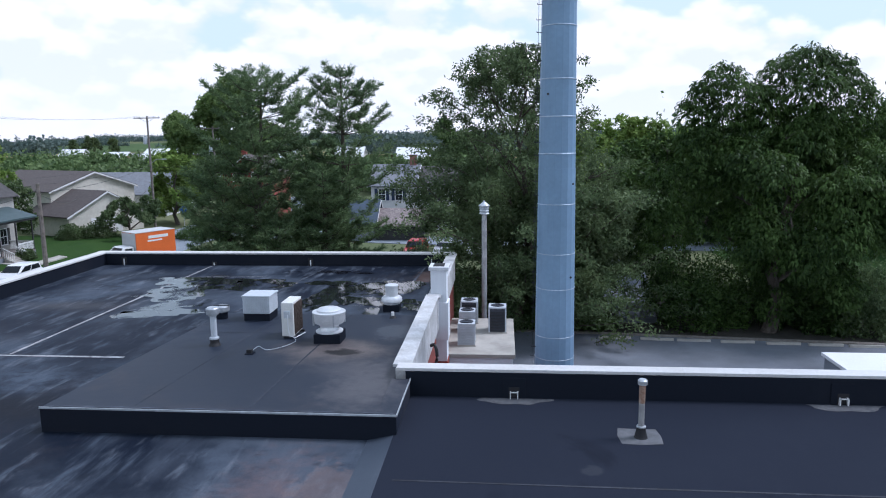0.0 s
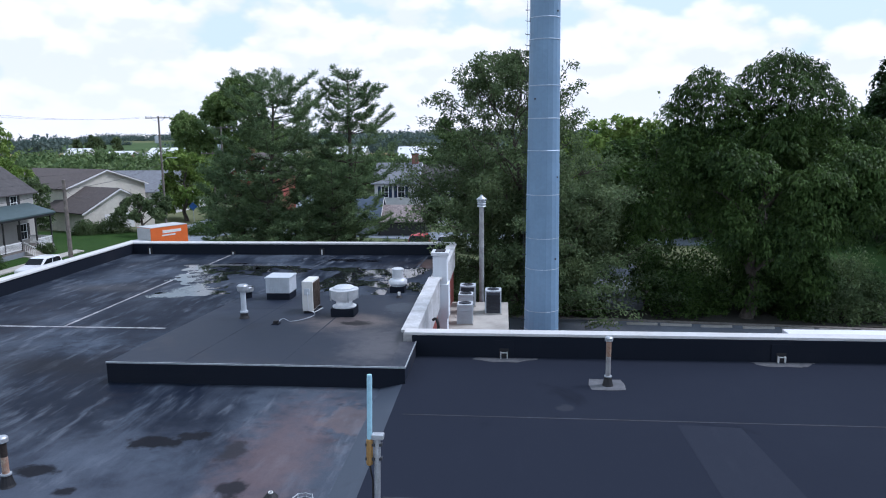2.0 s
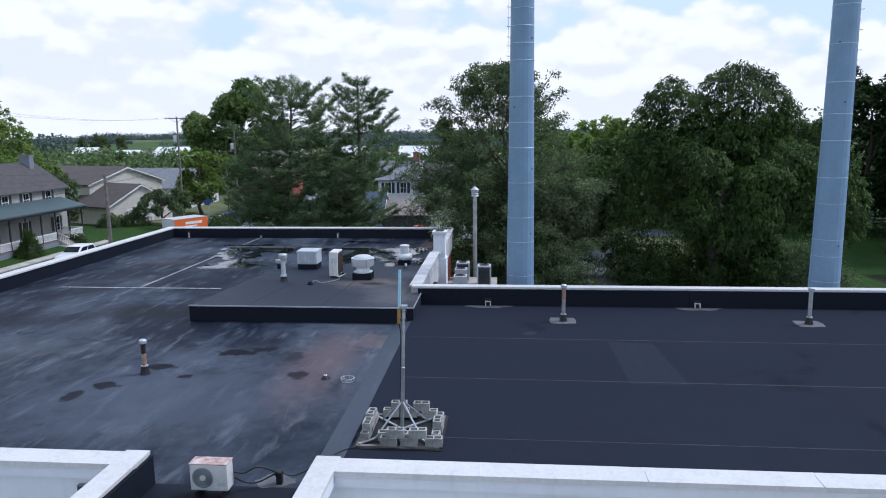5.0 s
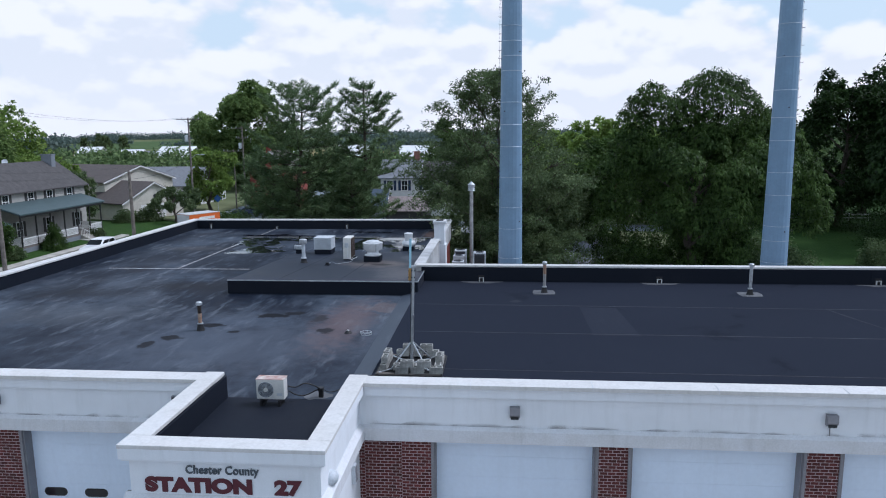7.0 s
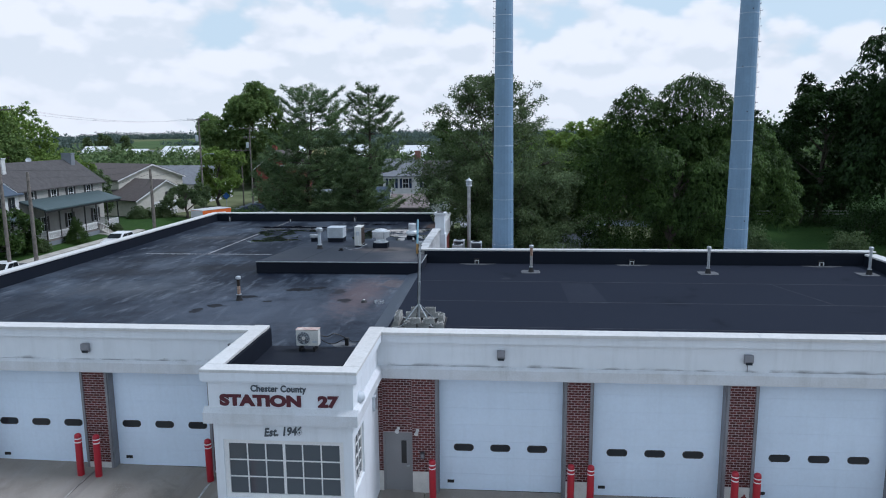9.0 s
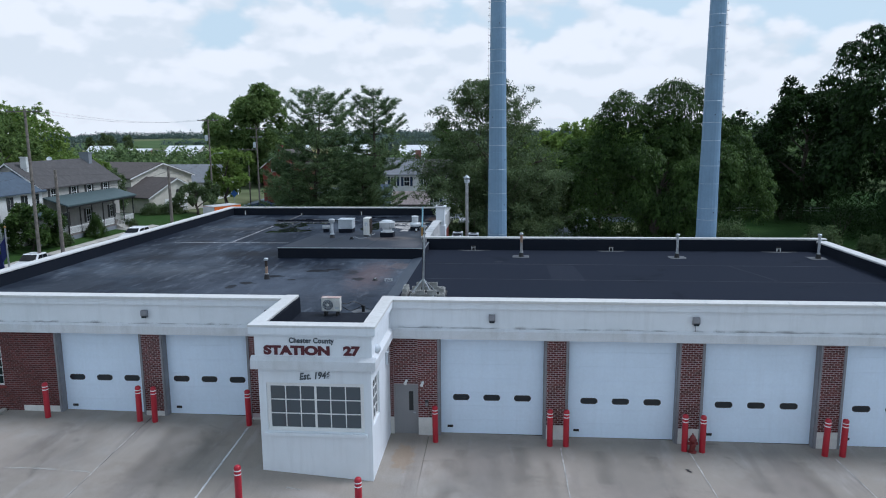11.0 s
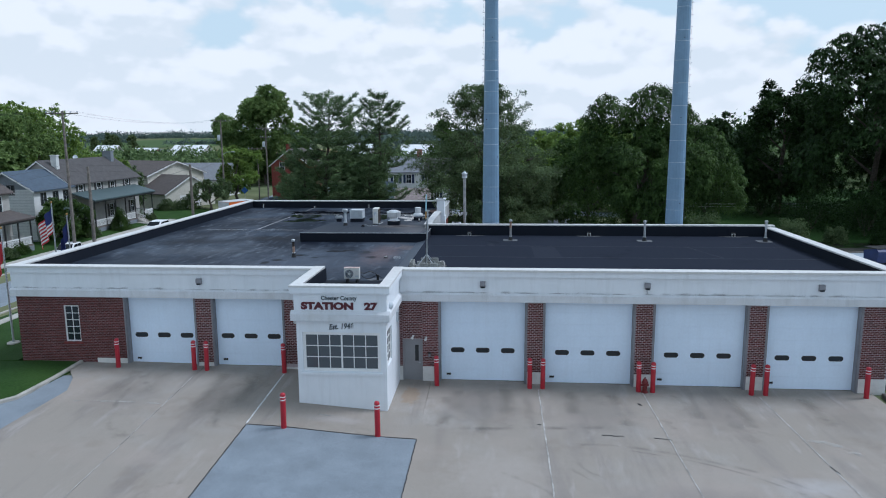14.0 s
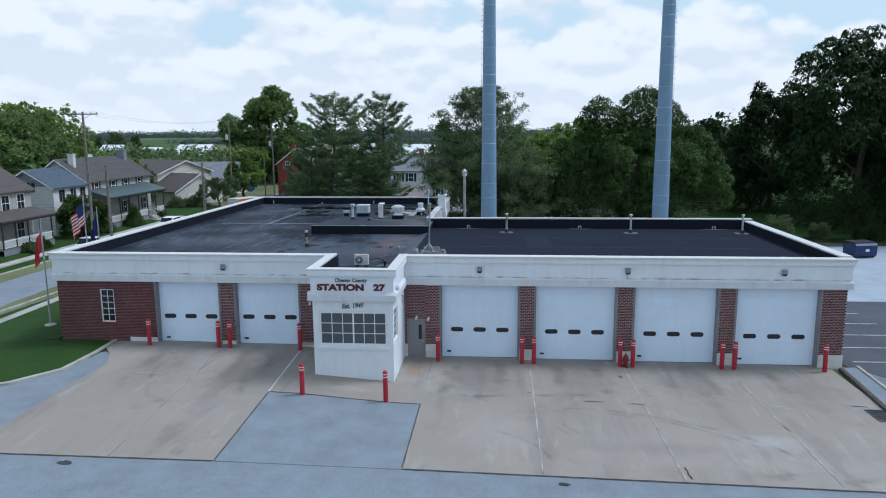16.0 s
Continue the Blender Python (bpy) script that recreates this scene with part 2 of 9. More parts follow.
M = {
    "white": mat("painted white stucco", (0.76, 0.79, 0.83), 0.7, var=0.04, scale=0.8, fine=60, fvar=0.04, bump=0.1, tint=(0.69, 0.72, 0.755), drip=0.25),
    "white_dirty": mat("weathered white trim", (0.66, 0.68, 0.715), 0.7, var=0.08, scale=1.6, fine=25, fvar=0.08, bump=0.1, tint=(0.58, 0.59, 0.6), drip=0.4),
    "white_worn": mat("weathered white masonry paint", (0.60, 0.61, 0.62), 0.8, var=0.15, scale=1.8, fine=18, fvar=0.15, bump=0.2, tint=(0.40, 0.40, 0.39), drip=0.5),
    "coping": mat("white metal coping", (0.63, 0.63, 0.625), 0.5, var=0.05, scale=0.7, fine=14, fvar=0.07, bump=0.05, tint=(0.56, 0.55, 0.53), drip=0.4),
    # white enamel; the blue of skylight on the shaded front is mixed in
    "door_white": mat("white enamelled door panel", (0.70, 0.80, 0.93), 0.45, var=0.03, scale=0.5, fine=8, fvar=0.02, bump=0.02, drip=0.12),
    "brick": mat("dark red brick", (0.128, 0.028, 0.026), 0.8, var=0.2, scale=6, fine=60, fvar=0.15, bump=0.4, rand=0.35, island=0.35),
    "brick_r": mat("dark red loose brick", (0.128, 0.028, 0.026), 0.8, var=0.2, scale=6, fine=60, fvar=0.15, bump=0.4, rand=0.4),
    "mortar": mat("pale mortar", (0.46, 0.385, 0.39), 0.9, var=0.08, fine=50, bump=0.2),
    "mortar_old": mat("soot-stained red mortar", (0.24, 0.17, 0.17), 0.9, var=0.15, scale=1.2, fine=50, bump=0.2),
    "plinth": mat("white painted plinth", (0.66, 0.65, 0.62), 0.75, var=0.08, scale=2, fine=30, fvar=0.08),
    "jamb": mat("grey steel jamb", (0.22, 0.22, 0.24), 0.55, var=0.1),
    "grey_door": mat("grey painted steel door", (0.25, 0.25, 0.26), 0.5, var=0.04, bump=0.03),
    "glass": glass_mat("dark window glass"),
    # base colour lightened to grey in place of reflections in the panes
    "glass_sky": glass_mat("window glass", (0.085, 0.095, 0.105), 0.08),
    "black": mat("black rubber", (0.012, 0.012, 0.014), 0.6, var=0.1),
    "roof_left": roof_mat("old rubber roofing", (0.0098, 0.014, 0.0245), (0.085, 0.105, 0.135), (0.085, 0.068, 0.062), 0.85, 0.5, rusty=0.12, spec=0.05, veils=(
        (0.3, (1.0, 0.5, 1), -30, (0.072, 0.087, 0.112), 0.42, 0.66, 0.78), (0.9, (2.2, 0.6, 1), -24, (0.135, 0.155, 0.185), 0.52, 0.76, 0.7), (1.6, (1.0, 1.6, 1), 20, (0.016, 0.020, 0.028), 0.54, 0.74, 0.5)), spots=(
        (-7.5, 5.0, 7.0, 4.6, (0.085, 0.10, 0.13), 0.6), (-16.5, 8.5, 4.5, 1.8, (0.10, 0.11, 0.125), 0.4), (-4.2, 8.2, 1.25, 4.2, (0.14, 0.10, 0.10), 0.6),
        (-3.0, 10.5, 1.0, 1.2, (0.16, 0.12, 0.11), 0.4), (-7.3, 8.9, 0.85, 0.45, (0.008, 0.008, 0.010), 0.9), (-6.5, 9.3, 0.5, 0.35, (0.008, 0.008, 0.010), 0.85),
        (-4.66, 6.9, 0.45, 0.5, (0.02, 0.02, 0.024), 0.95), (-5.25, 8.55, 0.42, 0.6, (0.03, 0.03, 0.035), 0.9), (-9.95, 5.7, 0.5, 0.4, (0.008, 0.008, 0.010), 0.9),
        (-9.2, 7.4, 0.7, 0.35, (0.008, 0.008, 0.010), 0.9), (-8.0, 6.6, 0.3, 0.22, (0.008, 0.008, 0.01), 0.9), (-10.4, 4.9, 0.35, 0.5, (0.008, 0.008, 0.01), 0.85),
        (-13.0, 14.0, 3.0, 1.2, (0.011, 0.012, 0.016), 0.7), (-18.5, 12.5, 3.0, 1.6, (0.011, 0.012, 0.016), 0.6), (-18.2, 4.2, 4.2, 4.4, (0.012, 0.016, 0.026), 0.65), (-18.0, 25.0, 2.6, 1.0, (0.09, 0.09, 0.095), 0.4), (-3.2, 31.5, 0.9, 2.2, (0.10, 0.065, 0.05), 0.6))),
    "roof_mid": roof_mat("rubber roofing on the taper", (0.0118, 0.0178, 0.0325), (0.04, 0.053, 0.078), (0.09, 0.07, 0.06), 0.4, 0.0, (7, 3, 0), rusty=0.2, spots=(
        (-4.7, 18.3, 1.9, 1.5, (0.15, 0.125, 0.115), 0.85), (-3.0, 14.8, 1.25, 2.2, (0.115, 0.11, 0.115), 0.6), (-3.6, 16.6, 1.6, 1.2, (0.10, 0.095, 0.10), 0.5), (-4.45, 18.2, 0.75, 0.5, (0.012, 0.010, 0.010), 0.95), (-3.2, 21.0, 1.0, 1.4, (0.06, 0.07, 0.085), 0.6))),
    "roof_right": roof_mat("newer rubber roofing", (0.0205, 0.0245, 0.0365), (0.026, 0.031, 0.044), (0.03, 0.03, 0.035), 0.4, 0.15, (31, 9, 0), 0.85, spec=0.03, spots=(
        (2.4, 11.2, 0.3, 0.3, (0.05, 0.055, 0.065), 0.45),)),
    "roof_patch": roof_mat("paler strip of rubber roofing", (0.0265, 0.031, 0.044), (0.034, 0.039, 0.052), (0.03, 0.03, 0.035), 0.5, 0.2, (11, 4, 0), 0.85, spec=0.03),
    "roof_wall": roof_mat("rubber wall flashing", (0.0088, 0.012, 0.0205), (0.024, 0.026, 0.033), (0.03, 0.03, 0.03), 0.4, 0.0, (3, 20, 5), 0.7, spec=0.15),
    "roof_strip": roof_mat("weathered flashing strip", (0.05, 0.063, 0.085), (0.10, 0.12, 0.15), (0.08, 0.08, 0.08), 0.6, 0.3, (12, 2, 0), 0.55),
    "seam": mat("pale seam tape", (0.32, 0.32, 0.33), 0.8, var=0.3, scale=3, fine=12, fvar=0.3),
    "seam_mid": mat("worn pale seam", (0.06, 0.072, 0.095), 0.8, var=0.35, scale=2, fine=8, fvar=0.35),
    "seam_faint": mat("scuffed seam", (0.036, 0.045, 0.062), 0.8, var=0.45, scale=0.8, fine=6, fvar=0.4, tint=(0.016, 0.021, 0.034)),
    "seam_dim": mat("faint seam", (0.026, 0.0305, 0.042), 0.8, var=0.3, scale=2, fine=8, fvar=0.3),
    "patch": mat("pale flashing patch", (0.11, 0.115, 0.125), 0.8, var=0.2, scale=3),
    "galv": mat("galvanised steel", (0.5, 0.53, 0.56), 0.45, 0.6, var=0.12, scale=5, fine=40),
    "alu": mat("spun aluminium", (0.72, 0.74, 0.76), 0.4, 0.4, var=0.06, scale=4, fine=20, fvar=0.06, bump=0.03),
    "hvac_grey": mat("light grey equipment paint", (0.52, 0.56, 0.6), 0.5, var=0.06, scale=3),
    "hvac_white": mat("cream equipment paint", (0.68, 0.68, 0.65), 0.5, var=0.06, scale=3),
    "hvac_dark": mat("dark condenser coil", (0.06, 0.07, 0.09), 0.6, var=0.2, scale=12),
    "rust": mat("rusty steel", (0.22, 0.09, 0.045), 0.85, var=0.35, scale=9, fine=50, fvar=0.3, tint=(0.4, 0.33, 0.26)),
    "rust_dark": mat("soot-dark rusty steel", (0.03, 0.022, 0.018), 0.85, var=0.3, scale=8, fine=40, fvar=0.3),
    "rust_top": mat("rust-stained white sheet", (0.30, 0.13, 0.10), 0.75, var=0.3, scale=5, tint=(0.6, 0.56, 0.52)),
    "pole_blue": mat("blue-grey painted steel pole", (0.195, 0.305, 0.435), 0.5, 0.0, var=0.06, scale=0.8, fine=9, fvar=0.05, bump=0.03),
    "pole_band": mat("pale strap", (0.42, 0.5, 0.6), 0.5, 0.2),
    "steel_dark": mat("dark steel", (0.06, 0.065, 0.075), 0.5, 0.5),
    "flue": mat("weathered galvanised flue", (0.42, 0.42, 0.42), 0.6, 0.4, var=0.2, scale=2),
    "block": mat("concrete block", (0.36, 0.36, 0.34), 0.9, var=0.2, scale=5, fine=80, fvar=0.2, bump=0.4, rand=0.2),
    "concrete": roof_mat("concrete apron", (0.277, 0.247, 0.213), (0.35, 0.335, 0.315), (0.19, 0.155, 0.125), 0.5, 0.0, (5, 40, 0), 0.8, rusty=0.3, spec=0.25, veils=(
        (0.5, (1.7, 0.22, 1), 0, (0.19, 0.17, 0.161), 0.5, 0.7, 0.5), (0.16, (1, 1.6, 1), 15, (0.32, 0.275, 0.240), 0.48, 0.66, 0.55), (1.1, (1.4, 0.3, 1), 4, (0.37, 0.34, 0.316), 0.55, 0.72, 0.5)), spots=(
        (2.1, -3.0, 1.9, 3.0, (0.165, 0.15, 0.140), 0.6), (7.2, -3.4, 2.0, 3.2, (0.175, 0.158, 0.144), 0.5), (12.5, -3.0, 2.0, 2.6, (0.18, 0.16, 0.144), 0.5), (18.0, -3.5, 1.8, 2.4, (0.19, 0.165, 0.142), 0.45),
        (-14.3, -3.5, 1.9, 3.0, (0.175, 0.155, 0.140), 0.5), (-9.8, -4.0, 1.6, 3.5, (0.165, 0.148, 0.133), 0.5), (14.0, -9.6, 1.6, 0.8, (0.40, 0.39, 0.392), 0.5), (3.0, -9.5, 2.2, 2.4, (0.36, 0.325, 0.294), 0.5),
        (-1.2, -2.0, 0.6, 1.4, (0.27, 0.19, 0.120), 0.55), (-4.0, -5.3, 1.8, 0.4, (0.36, 0.33, 0.316), 0.5), (9.5, -10.5, 3.0, 0.7, (0.20, 0.18, 0.169), 0.45))),
    "concrete_old": mat("old concrete", (0.4, 0.38, 0.34), 0.85, var=0.14, scale=0.9, fine=30, fvar=0.1, bump=0.15),
    "asphalt": mat("asphalt street", (0.15, 0.165, 0.185), 0.9, var=0.12, scale=0.3, fine=45, fvar=0.2, bump=0.3),
    "asphalt_pale": mat("pale worn asphalt", (0.20, 0.229, 0.26), 0.9, var=0.09, scale=0.7, fine=32, fvar=0.3, bump=0.3),
    "lot_dark": mat("dark sealed asphalt", (0.07, 0.08, 0.10), 0.9, var=0.12, scale=0.3, fine=40, fvar=0.2, bump=0.3),
    "lot_pale": mat("pale old concrete paving", (0.34, 0.385, 0.44), 0.9, var=0.08, scale=0.4, fine=26, fvar=0.15, bump=0.2),
    "far_brick": mat("far brown brick", (0.27, 0.13, 0.105), 0.85, var=0.15, scale=2),
    "asphalt_lot": mat("parking lot asphalt", (0.155, 0.172, 0.2), 0.9, var=0.18, scale=0.25, fine=40, fvar=0.2, bump=0.3),
    "asphalt_seam": mat("dirt-filled joint", (0.05, 0.05, 0.05), 0.9, var=0.3, scale=3, fine=14, fvar=0.4),
    "line": mat("white road paint", (0.6, 0.6, 0.6), 0.7, var=0.2, scale=3),
    "line_faint": mat("worn joint filler", (0.40, 0.385, 0.36), 0.8, var=0.3, scale=2, fine=10, fvar=0.3),
    "soil": mat("leaf-strewn dark soil", (0.035, 0.032, 0.024), 0.95, var=0.3, scale=0.8, fine=9, fvar=0.4, bump=0.5, dist=0.03),
    "grass": mat("mown grass", (0.022, 0.054, 0.011), 0.9, var=0.25, scale=0.35, fine=12, fvar=0.35, bump=0.6, dist=0.05, tint=(0.036, 0.072, 0.016), spec=0.1),
    "field": mat("far fields and grass", (0.07, 0.105, 0.05), 0.95, var=0.25, scale=0.012, fine=0.15, fvar=0.2, bump=0, tint=(0.19, 0.19, 0.11), spec=0.0),
    "red": mat("red bollard paint", (0.37, 0.012, 0.026), 0.4, var=0.08, scale=3),
    "refl": mat("white reflective tape", (0.8, 0.8, 0.8), 0.4, var=0.03),
    "hydrant": mat("dull red iron", (0.16, 0.02, 0.02), 0.5, var=0.2, scale=8),
    "letter": mat("maroon letters", (0.085, 0.012, 0.02), 0.5, var=0.05),
    "letter_grey": mat("slate letters", (0.07, 0.085, 0.1), 0.5, var=0.05),
    "wood_pole": mat("weathered pole wood", (0.20, 0.175, 0.155), 0.9, var=0.25, scale=4, fine=30, fvar=0.25),
    "bark": mat("tree bark", (0.09, 0.075, 0.06), 0.95, var=0.3, scale=5, fine=25, fvar=0.3, bump=0.7, dist=0.03),
    "leaf_dark": leaf_mat("dark broad leaves", (0.016, 0.036, 0.011), (0.112, 0.185, 0.045), 0.30),
    # darkened for the shaded side and dense canopy of the right-hand trees
    "leaf_oak_shade": leaf_mat("oak leaves with shade in the colour", (0.010, 0.024, 0.008), (0.05, 0.094, 0.024), 0.2),
    "leaf_mid": leaf_mat("mid green leaves", (0.045, 0.078, 0.034), (0.19, 0.25, 0.11)),
    "leaf_soft": leaf_mat("soft green leaves", (0.065, 0.12, 0.036), (0.25, 0.34, 0.11), 0.42),
    "leaf_hedge": leaf_mat("hedgerow leaves", (0.05, 0.092, 0.036), (0.21, 0.29, 0.115), 0.35),
    "leaf_light": leaf_mat("light yellow-green leaves", (0.10, 0.18, 0.035), (0.30, 0.40, 0.10)),
    "needle": leaf_mat("blue-green pine needles", (0.05, 0.095, 0.048), (0.235, 0.32, 0.145), 0.36),
    # paled and blued to stand for the haze of distance
    "leaf_far": leaf_mat("distant leaves, haze in the colour", (0.07, 0.105, 0.10), (0.135, 0.18, 0.155), 0.35),
    "siding_white": mat("white clapboard", (0.62, 0.63, 0.62), 0.7, var=0.05, scale=2),
    "siding_cream": mat("cream clapboard", (0.38, 0.37, 0.345), 0.7, var=0.06, scale=2),
    "siding_grey": mat("blue-grey clapboard", (0.20, 0.22, 0.25), 0.7, var=0.06, scale=2),
    "siding_tan": mat("tan clapboard", (0.6, 0.575, 0.5), 0.7, var=0.06, scale=2),
    "brick_red": mat("far red brick", (0.25, 0.06, 0.045), 0.85, var=0.15, scale=4),
    "shingle_brown": mat("brown shingles", (0.09, 0.075, 0.07), 0.9, var=0.15, scale=3, fine=14, fvar=0.25, bump=0.4, dist=0.02),
    "shingle_mottled": mat("mottled weathered shingles", (0.25, 0.21, 0.2), 0.9, var=0.2, scale=4, fine=9, fvar=0.6, bump=0.3),
    "shingle_dark": mat("grey-brown shingles", (0.075, 0.07, 0.07), 0.9, var=0.15, scale=2, fine=14, fvar=0.25, bump=0.4, dist=0.02),
    "shingle_blue": mat("slate-blue roofing", (0.06, 0.085, 0.12), 0.8, var=0.1, scale=2, fine=14, fvar=0.2),
    "shingle_grey": mat("grey shingles", (0.19, 0.2, 0.22), 0.9, var=0.1, scale=2, fine=14, fvar=0.2),
    "porch_green": mat("dark green porch roofing", (0.055, 0.085, 0.09), 0.6, var=0.1, scale=2),
    "dark_trim": mat("dark window trim", (0.035, 0.035, 0.035), 0.6),
    "paint_trim": mat("white house trim", (0.75, 0.75, 0.74), 0.6, var=0.03),
    "far_roof": mat("white barn roofing", (0.75, 0.76, 0.78), 0.5, var=0.04, scale=0.3),
    "far_wall": mat("pale barn wall", (0.5, 0.48, 0.46), 0.8, var=0.1, scale=0.2),
    "orange": mat("orange truck box", (0.75, 0.16, 0.035), 0.4, var=0.04, scale=1),
    "truck_grey": mat("pale truck roof", (0.5, 0.5, 0.5), 0.5, var=0.06),
    "car_white": mat("white car paint", (0.75, 0.76, 0.77), 0.25, var=0.02, bump=0),
    "car_red": mat("red car paint", (0.36, 0.03, 0.03), 0.25, var=0.03, bump=0),
    "car_blue": mat("dark blue car paint", (0.03, 0.045, 0.09), 0.25, var=0.03, bump=0),
    "car_silver": mat("silver car paint", (0.4, 0.41, 0.43), 0.3, 0.3, var=0.03, bump=0),
    "tyre": mat("tyre rubber", (0.015, 0.015, 0.016), 0.8),
    "flag_blue": mat("flag blue cloth", (0.02, 0.03, 0.14), 0.8, var=0.08),
    "flag_red": mat("flag red cloth", (0.42, 0.03, 0.04), 0.8, var=0.08),
    "flag_white": mat("flag white cloth", (0.7, 0.7, 0.7), 0.8, var=0.05),
    "dumpster": mat("dark blue dumpster steel", (0.02, 0.035, 0.12), 0.5, var=0.2, scale=3),
    "sign_blue": mat("blue sign face", (0.03, 0.10, 0.28), 0.5),
    "wood_dark": mat("dark weathered timber", (0.075, 0.065, 0.055), 0.9, var=0.25, scale=4),
    "timber": mat("weathered timber", (0.2, 0.18, 0.16), 0.9, var=0.2, scale=4),
    "cable": mat("black cable", (0.01, 0.01, 0.011), 0.5),
    "fibre_blue": mat("pale blue fibreglass", (0.36, 0.6, 0.72), 0.4, var=0.04),
    "copper": mat("brass mast clamp", (0.4, 0.24, 0.08), 0.5, 0.3, var=0.15),
    "dirt_light": mat("dried pale silt", (0.105, 0.108, 0.115), 0.95, var=0.4, scale=2.5, tint=(0.05, 0.055, 0.065), fine=9, fvar=0.3),
    "coil_brown": mat("brown coil fins", (0.10, 0.075, 0.06), 0.8, var=0.25, scale=6),
    "water_stain": mat("wet dark stain", (0.012, 0.012, 0.014), 0.8, var=0.2, bump=0.02),
}
_w = bpy.data.materials.new("standing water")
_w.use_nodes = True
_b = _w.node_tree.nodes["Principled BSDF"]
_b.inputs["Base Color"].default_value = (0.012, 0.013, 0.017, 1)
_b.inputs["Roughness"].default_value = 0.03
_b.inputs["IOR"].default_value = 1.6
_b.inputs["Specular IOR Level"].default_value = 0.8
_b.inputs["Specular Tint"].default_value = (0.86, 0.94, 1.0, 1)
_n, _l = _w.node_tree.nodes, _w.node_tree.links
_co, _nz, _mr = _n.new("ShaderNodeTexCoord"), _n.new("ShaderNodeTexNoise"), _n.new("ShaderNodeMapRange")  # thin film breaks up towards its rims
_nz.inputs["Scale"].default_value, _nz.inputs["Detail"].default_value, _nz.inputs["Roughness"].default_value = 0.9, 6, 0.62
_mr.inputs["From Min"].default_value, _mr.inputs["From Max"].default_value = 0.42, 0.5
_l.new(_co.outputs["Object"], _nz.inputs["Vector"])
_l.new(_nz.outputs[0], _mr.inputs["Value"])
_l.new(_mr.outputs[0], _b.inputs["Alpha"])
M["water"] = _w


def mark_mat(name, col, amount, scale):
    """A worn mark, thin towards its edges, through which the paving shows."""
    m = bpy.data.materials.new(name)
    m.use_nodes = True
    n, l = m.node_tree.nodes, m.node_tree.links
    b, out = n["Principled BSDF"], n["Material Output"]
    b.inputs["Base Color"].default_value, b.inputs["Roughness"].default_value = (*col, 1), 0.85
    uv, sep, nz, co = n.new("ShaderNodeUVMap"), n.new("ShaderNodeSeparateXYZ"), n.new("ShaderNodeTexNoise"), n.new("ShaderNodeTexCoord")
    l.new(uv.outputs[0], sep.inputs[0])
    nz.inputs["Scale"].default_value, nz.inputs["Detail"].default_value = scale, 5
    l.new(co.outputs["Object"], nz.inputs["Vector"])
    prev = None
    for sock, lo, hi, top in ((sep.outputs["Y"], 0.0, 1.0, amount), (nz.outputs[0], 0.35, 0.65, 1.0)):
        r = n.new("ShaderNodeMapRange")
        r.interpolation_type = "SMOOTHSTEP"
        r.inputs["From Min"].default_value, r.inputs["From Max"].default_value, r.inputs["To Max"].default_value = lo, hi, top
        l.new(sock, r.inputs["Value"])
        if prev:
            k = n.new("ShaderNodeMath")
            k.operation = "MULTIPLY"
            l.new(prev, k.inputs[0])
            l.new(r.outputs[0], k.inputs[1])
            prev = k.outputs[0]
        else:
            prev = r.outputs[0]
    mix, clear = n.new("ShaderNodeMixShader"), n.new("ShaderNodeBsdfTransparent")
    l.new(prev, mix.inputs[0])
    l.new(clear.outputs[0], mix.inputs[1])
    l.new(b.outputs[0], mix.inputs[2])
    l.new(mix.outputs[0], out.inputs["Surface"])
    return m


M["tyre_mark"] = mark_mat("tyre scuff", (0.10, 0.095, 0.09), 0.22, 1.2)
M["wet_mark"] = mark_mat("damp streak", (0.15, 0.135, 0.12), 0.24, 0.4)
M["lime_mark"] = mark_mat("pale lime streak", (0.5, 0.49, 0.46), 0.6, 1.6)
M["grime"] = mark_mat("grime along the moulding", (0.2, 0.195, 0.19), 0.55, 1.3)
# ---------------- small mesh helpers ----------------
def box(bm, x0, x1, y0, y1, z0, z1, bev=0.0):
    v = [bm.verts.new(p) for p in ((x0, y0, z0), (x1, y0, z0), (x1, y1, z0), (x0, y1, z0), (x0, y0, z1), (x1, y0, z1), (x1, y1, z1), (x0, y1, z1))]
    f = [bm.faces.new([v[i] for i in q]) for q in ((3, 2, 1, 0), (4, 5, 6, 7), (0, 1, 5, 4), (1, 2, 6, 5), (2, 3, 7, 6), (3, 0, 4, 7))]
    if bev:
        bmesh.ops.bevel(bm, geom=list({e for k in f for e in k.edges}), offset=bev, segments=2, affect="EDGES", profile=0.6)
    return v


def prism(bm, pts, a, b, axis="y"):
    """Extrude a closed outline along an axis. For y the outline is (x, z), for x (y, z), for z (x, y)."""
    def at(p, d):
        return {"y": (p[0], d, p[1]), "x": (d, p[0], p[1]), "z": (p[0], p[1], d)}[axis]
    lo, hi = [bm.verts.new(at(p, a)) for p in pts], [bm.verts.new(at(p, b)) for p in pts]
    n = len(pts)
    for i in range(n):
        bm.faces.new((lo[i], lo[(i + 1) % n], hi[(i + 1) % n], hi[i]))
    bm.faces.new(lo[::-1])
    bm.faces.new(hi)
    return lo, hi


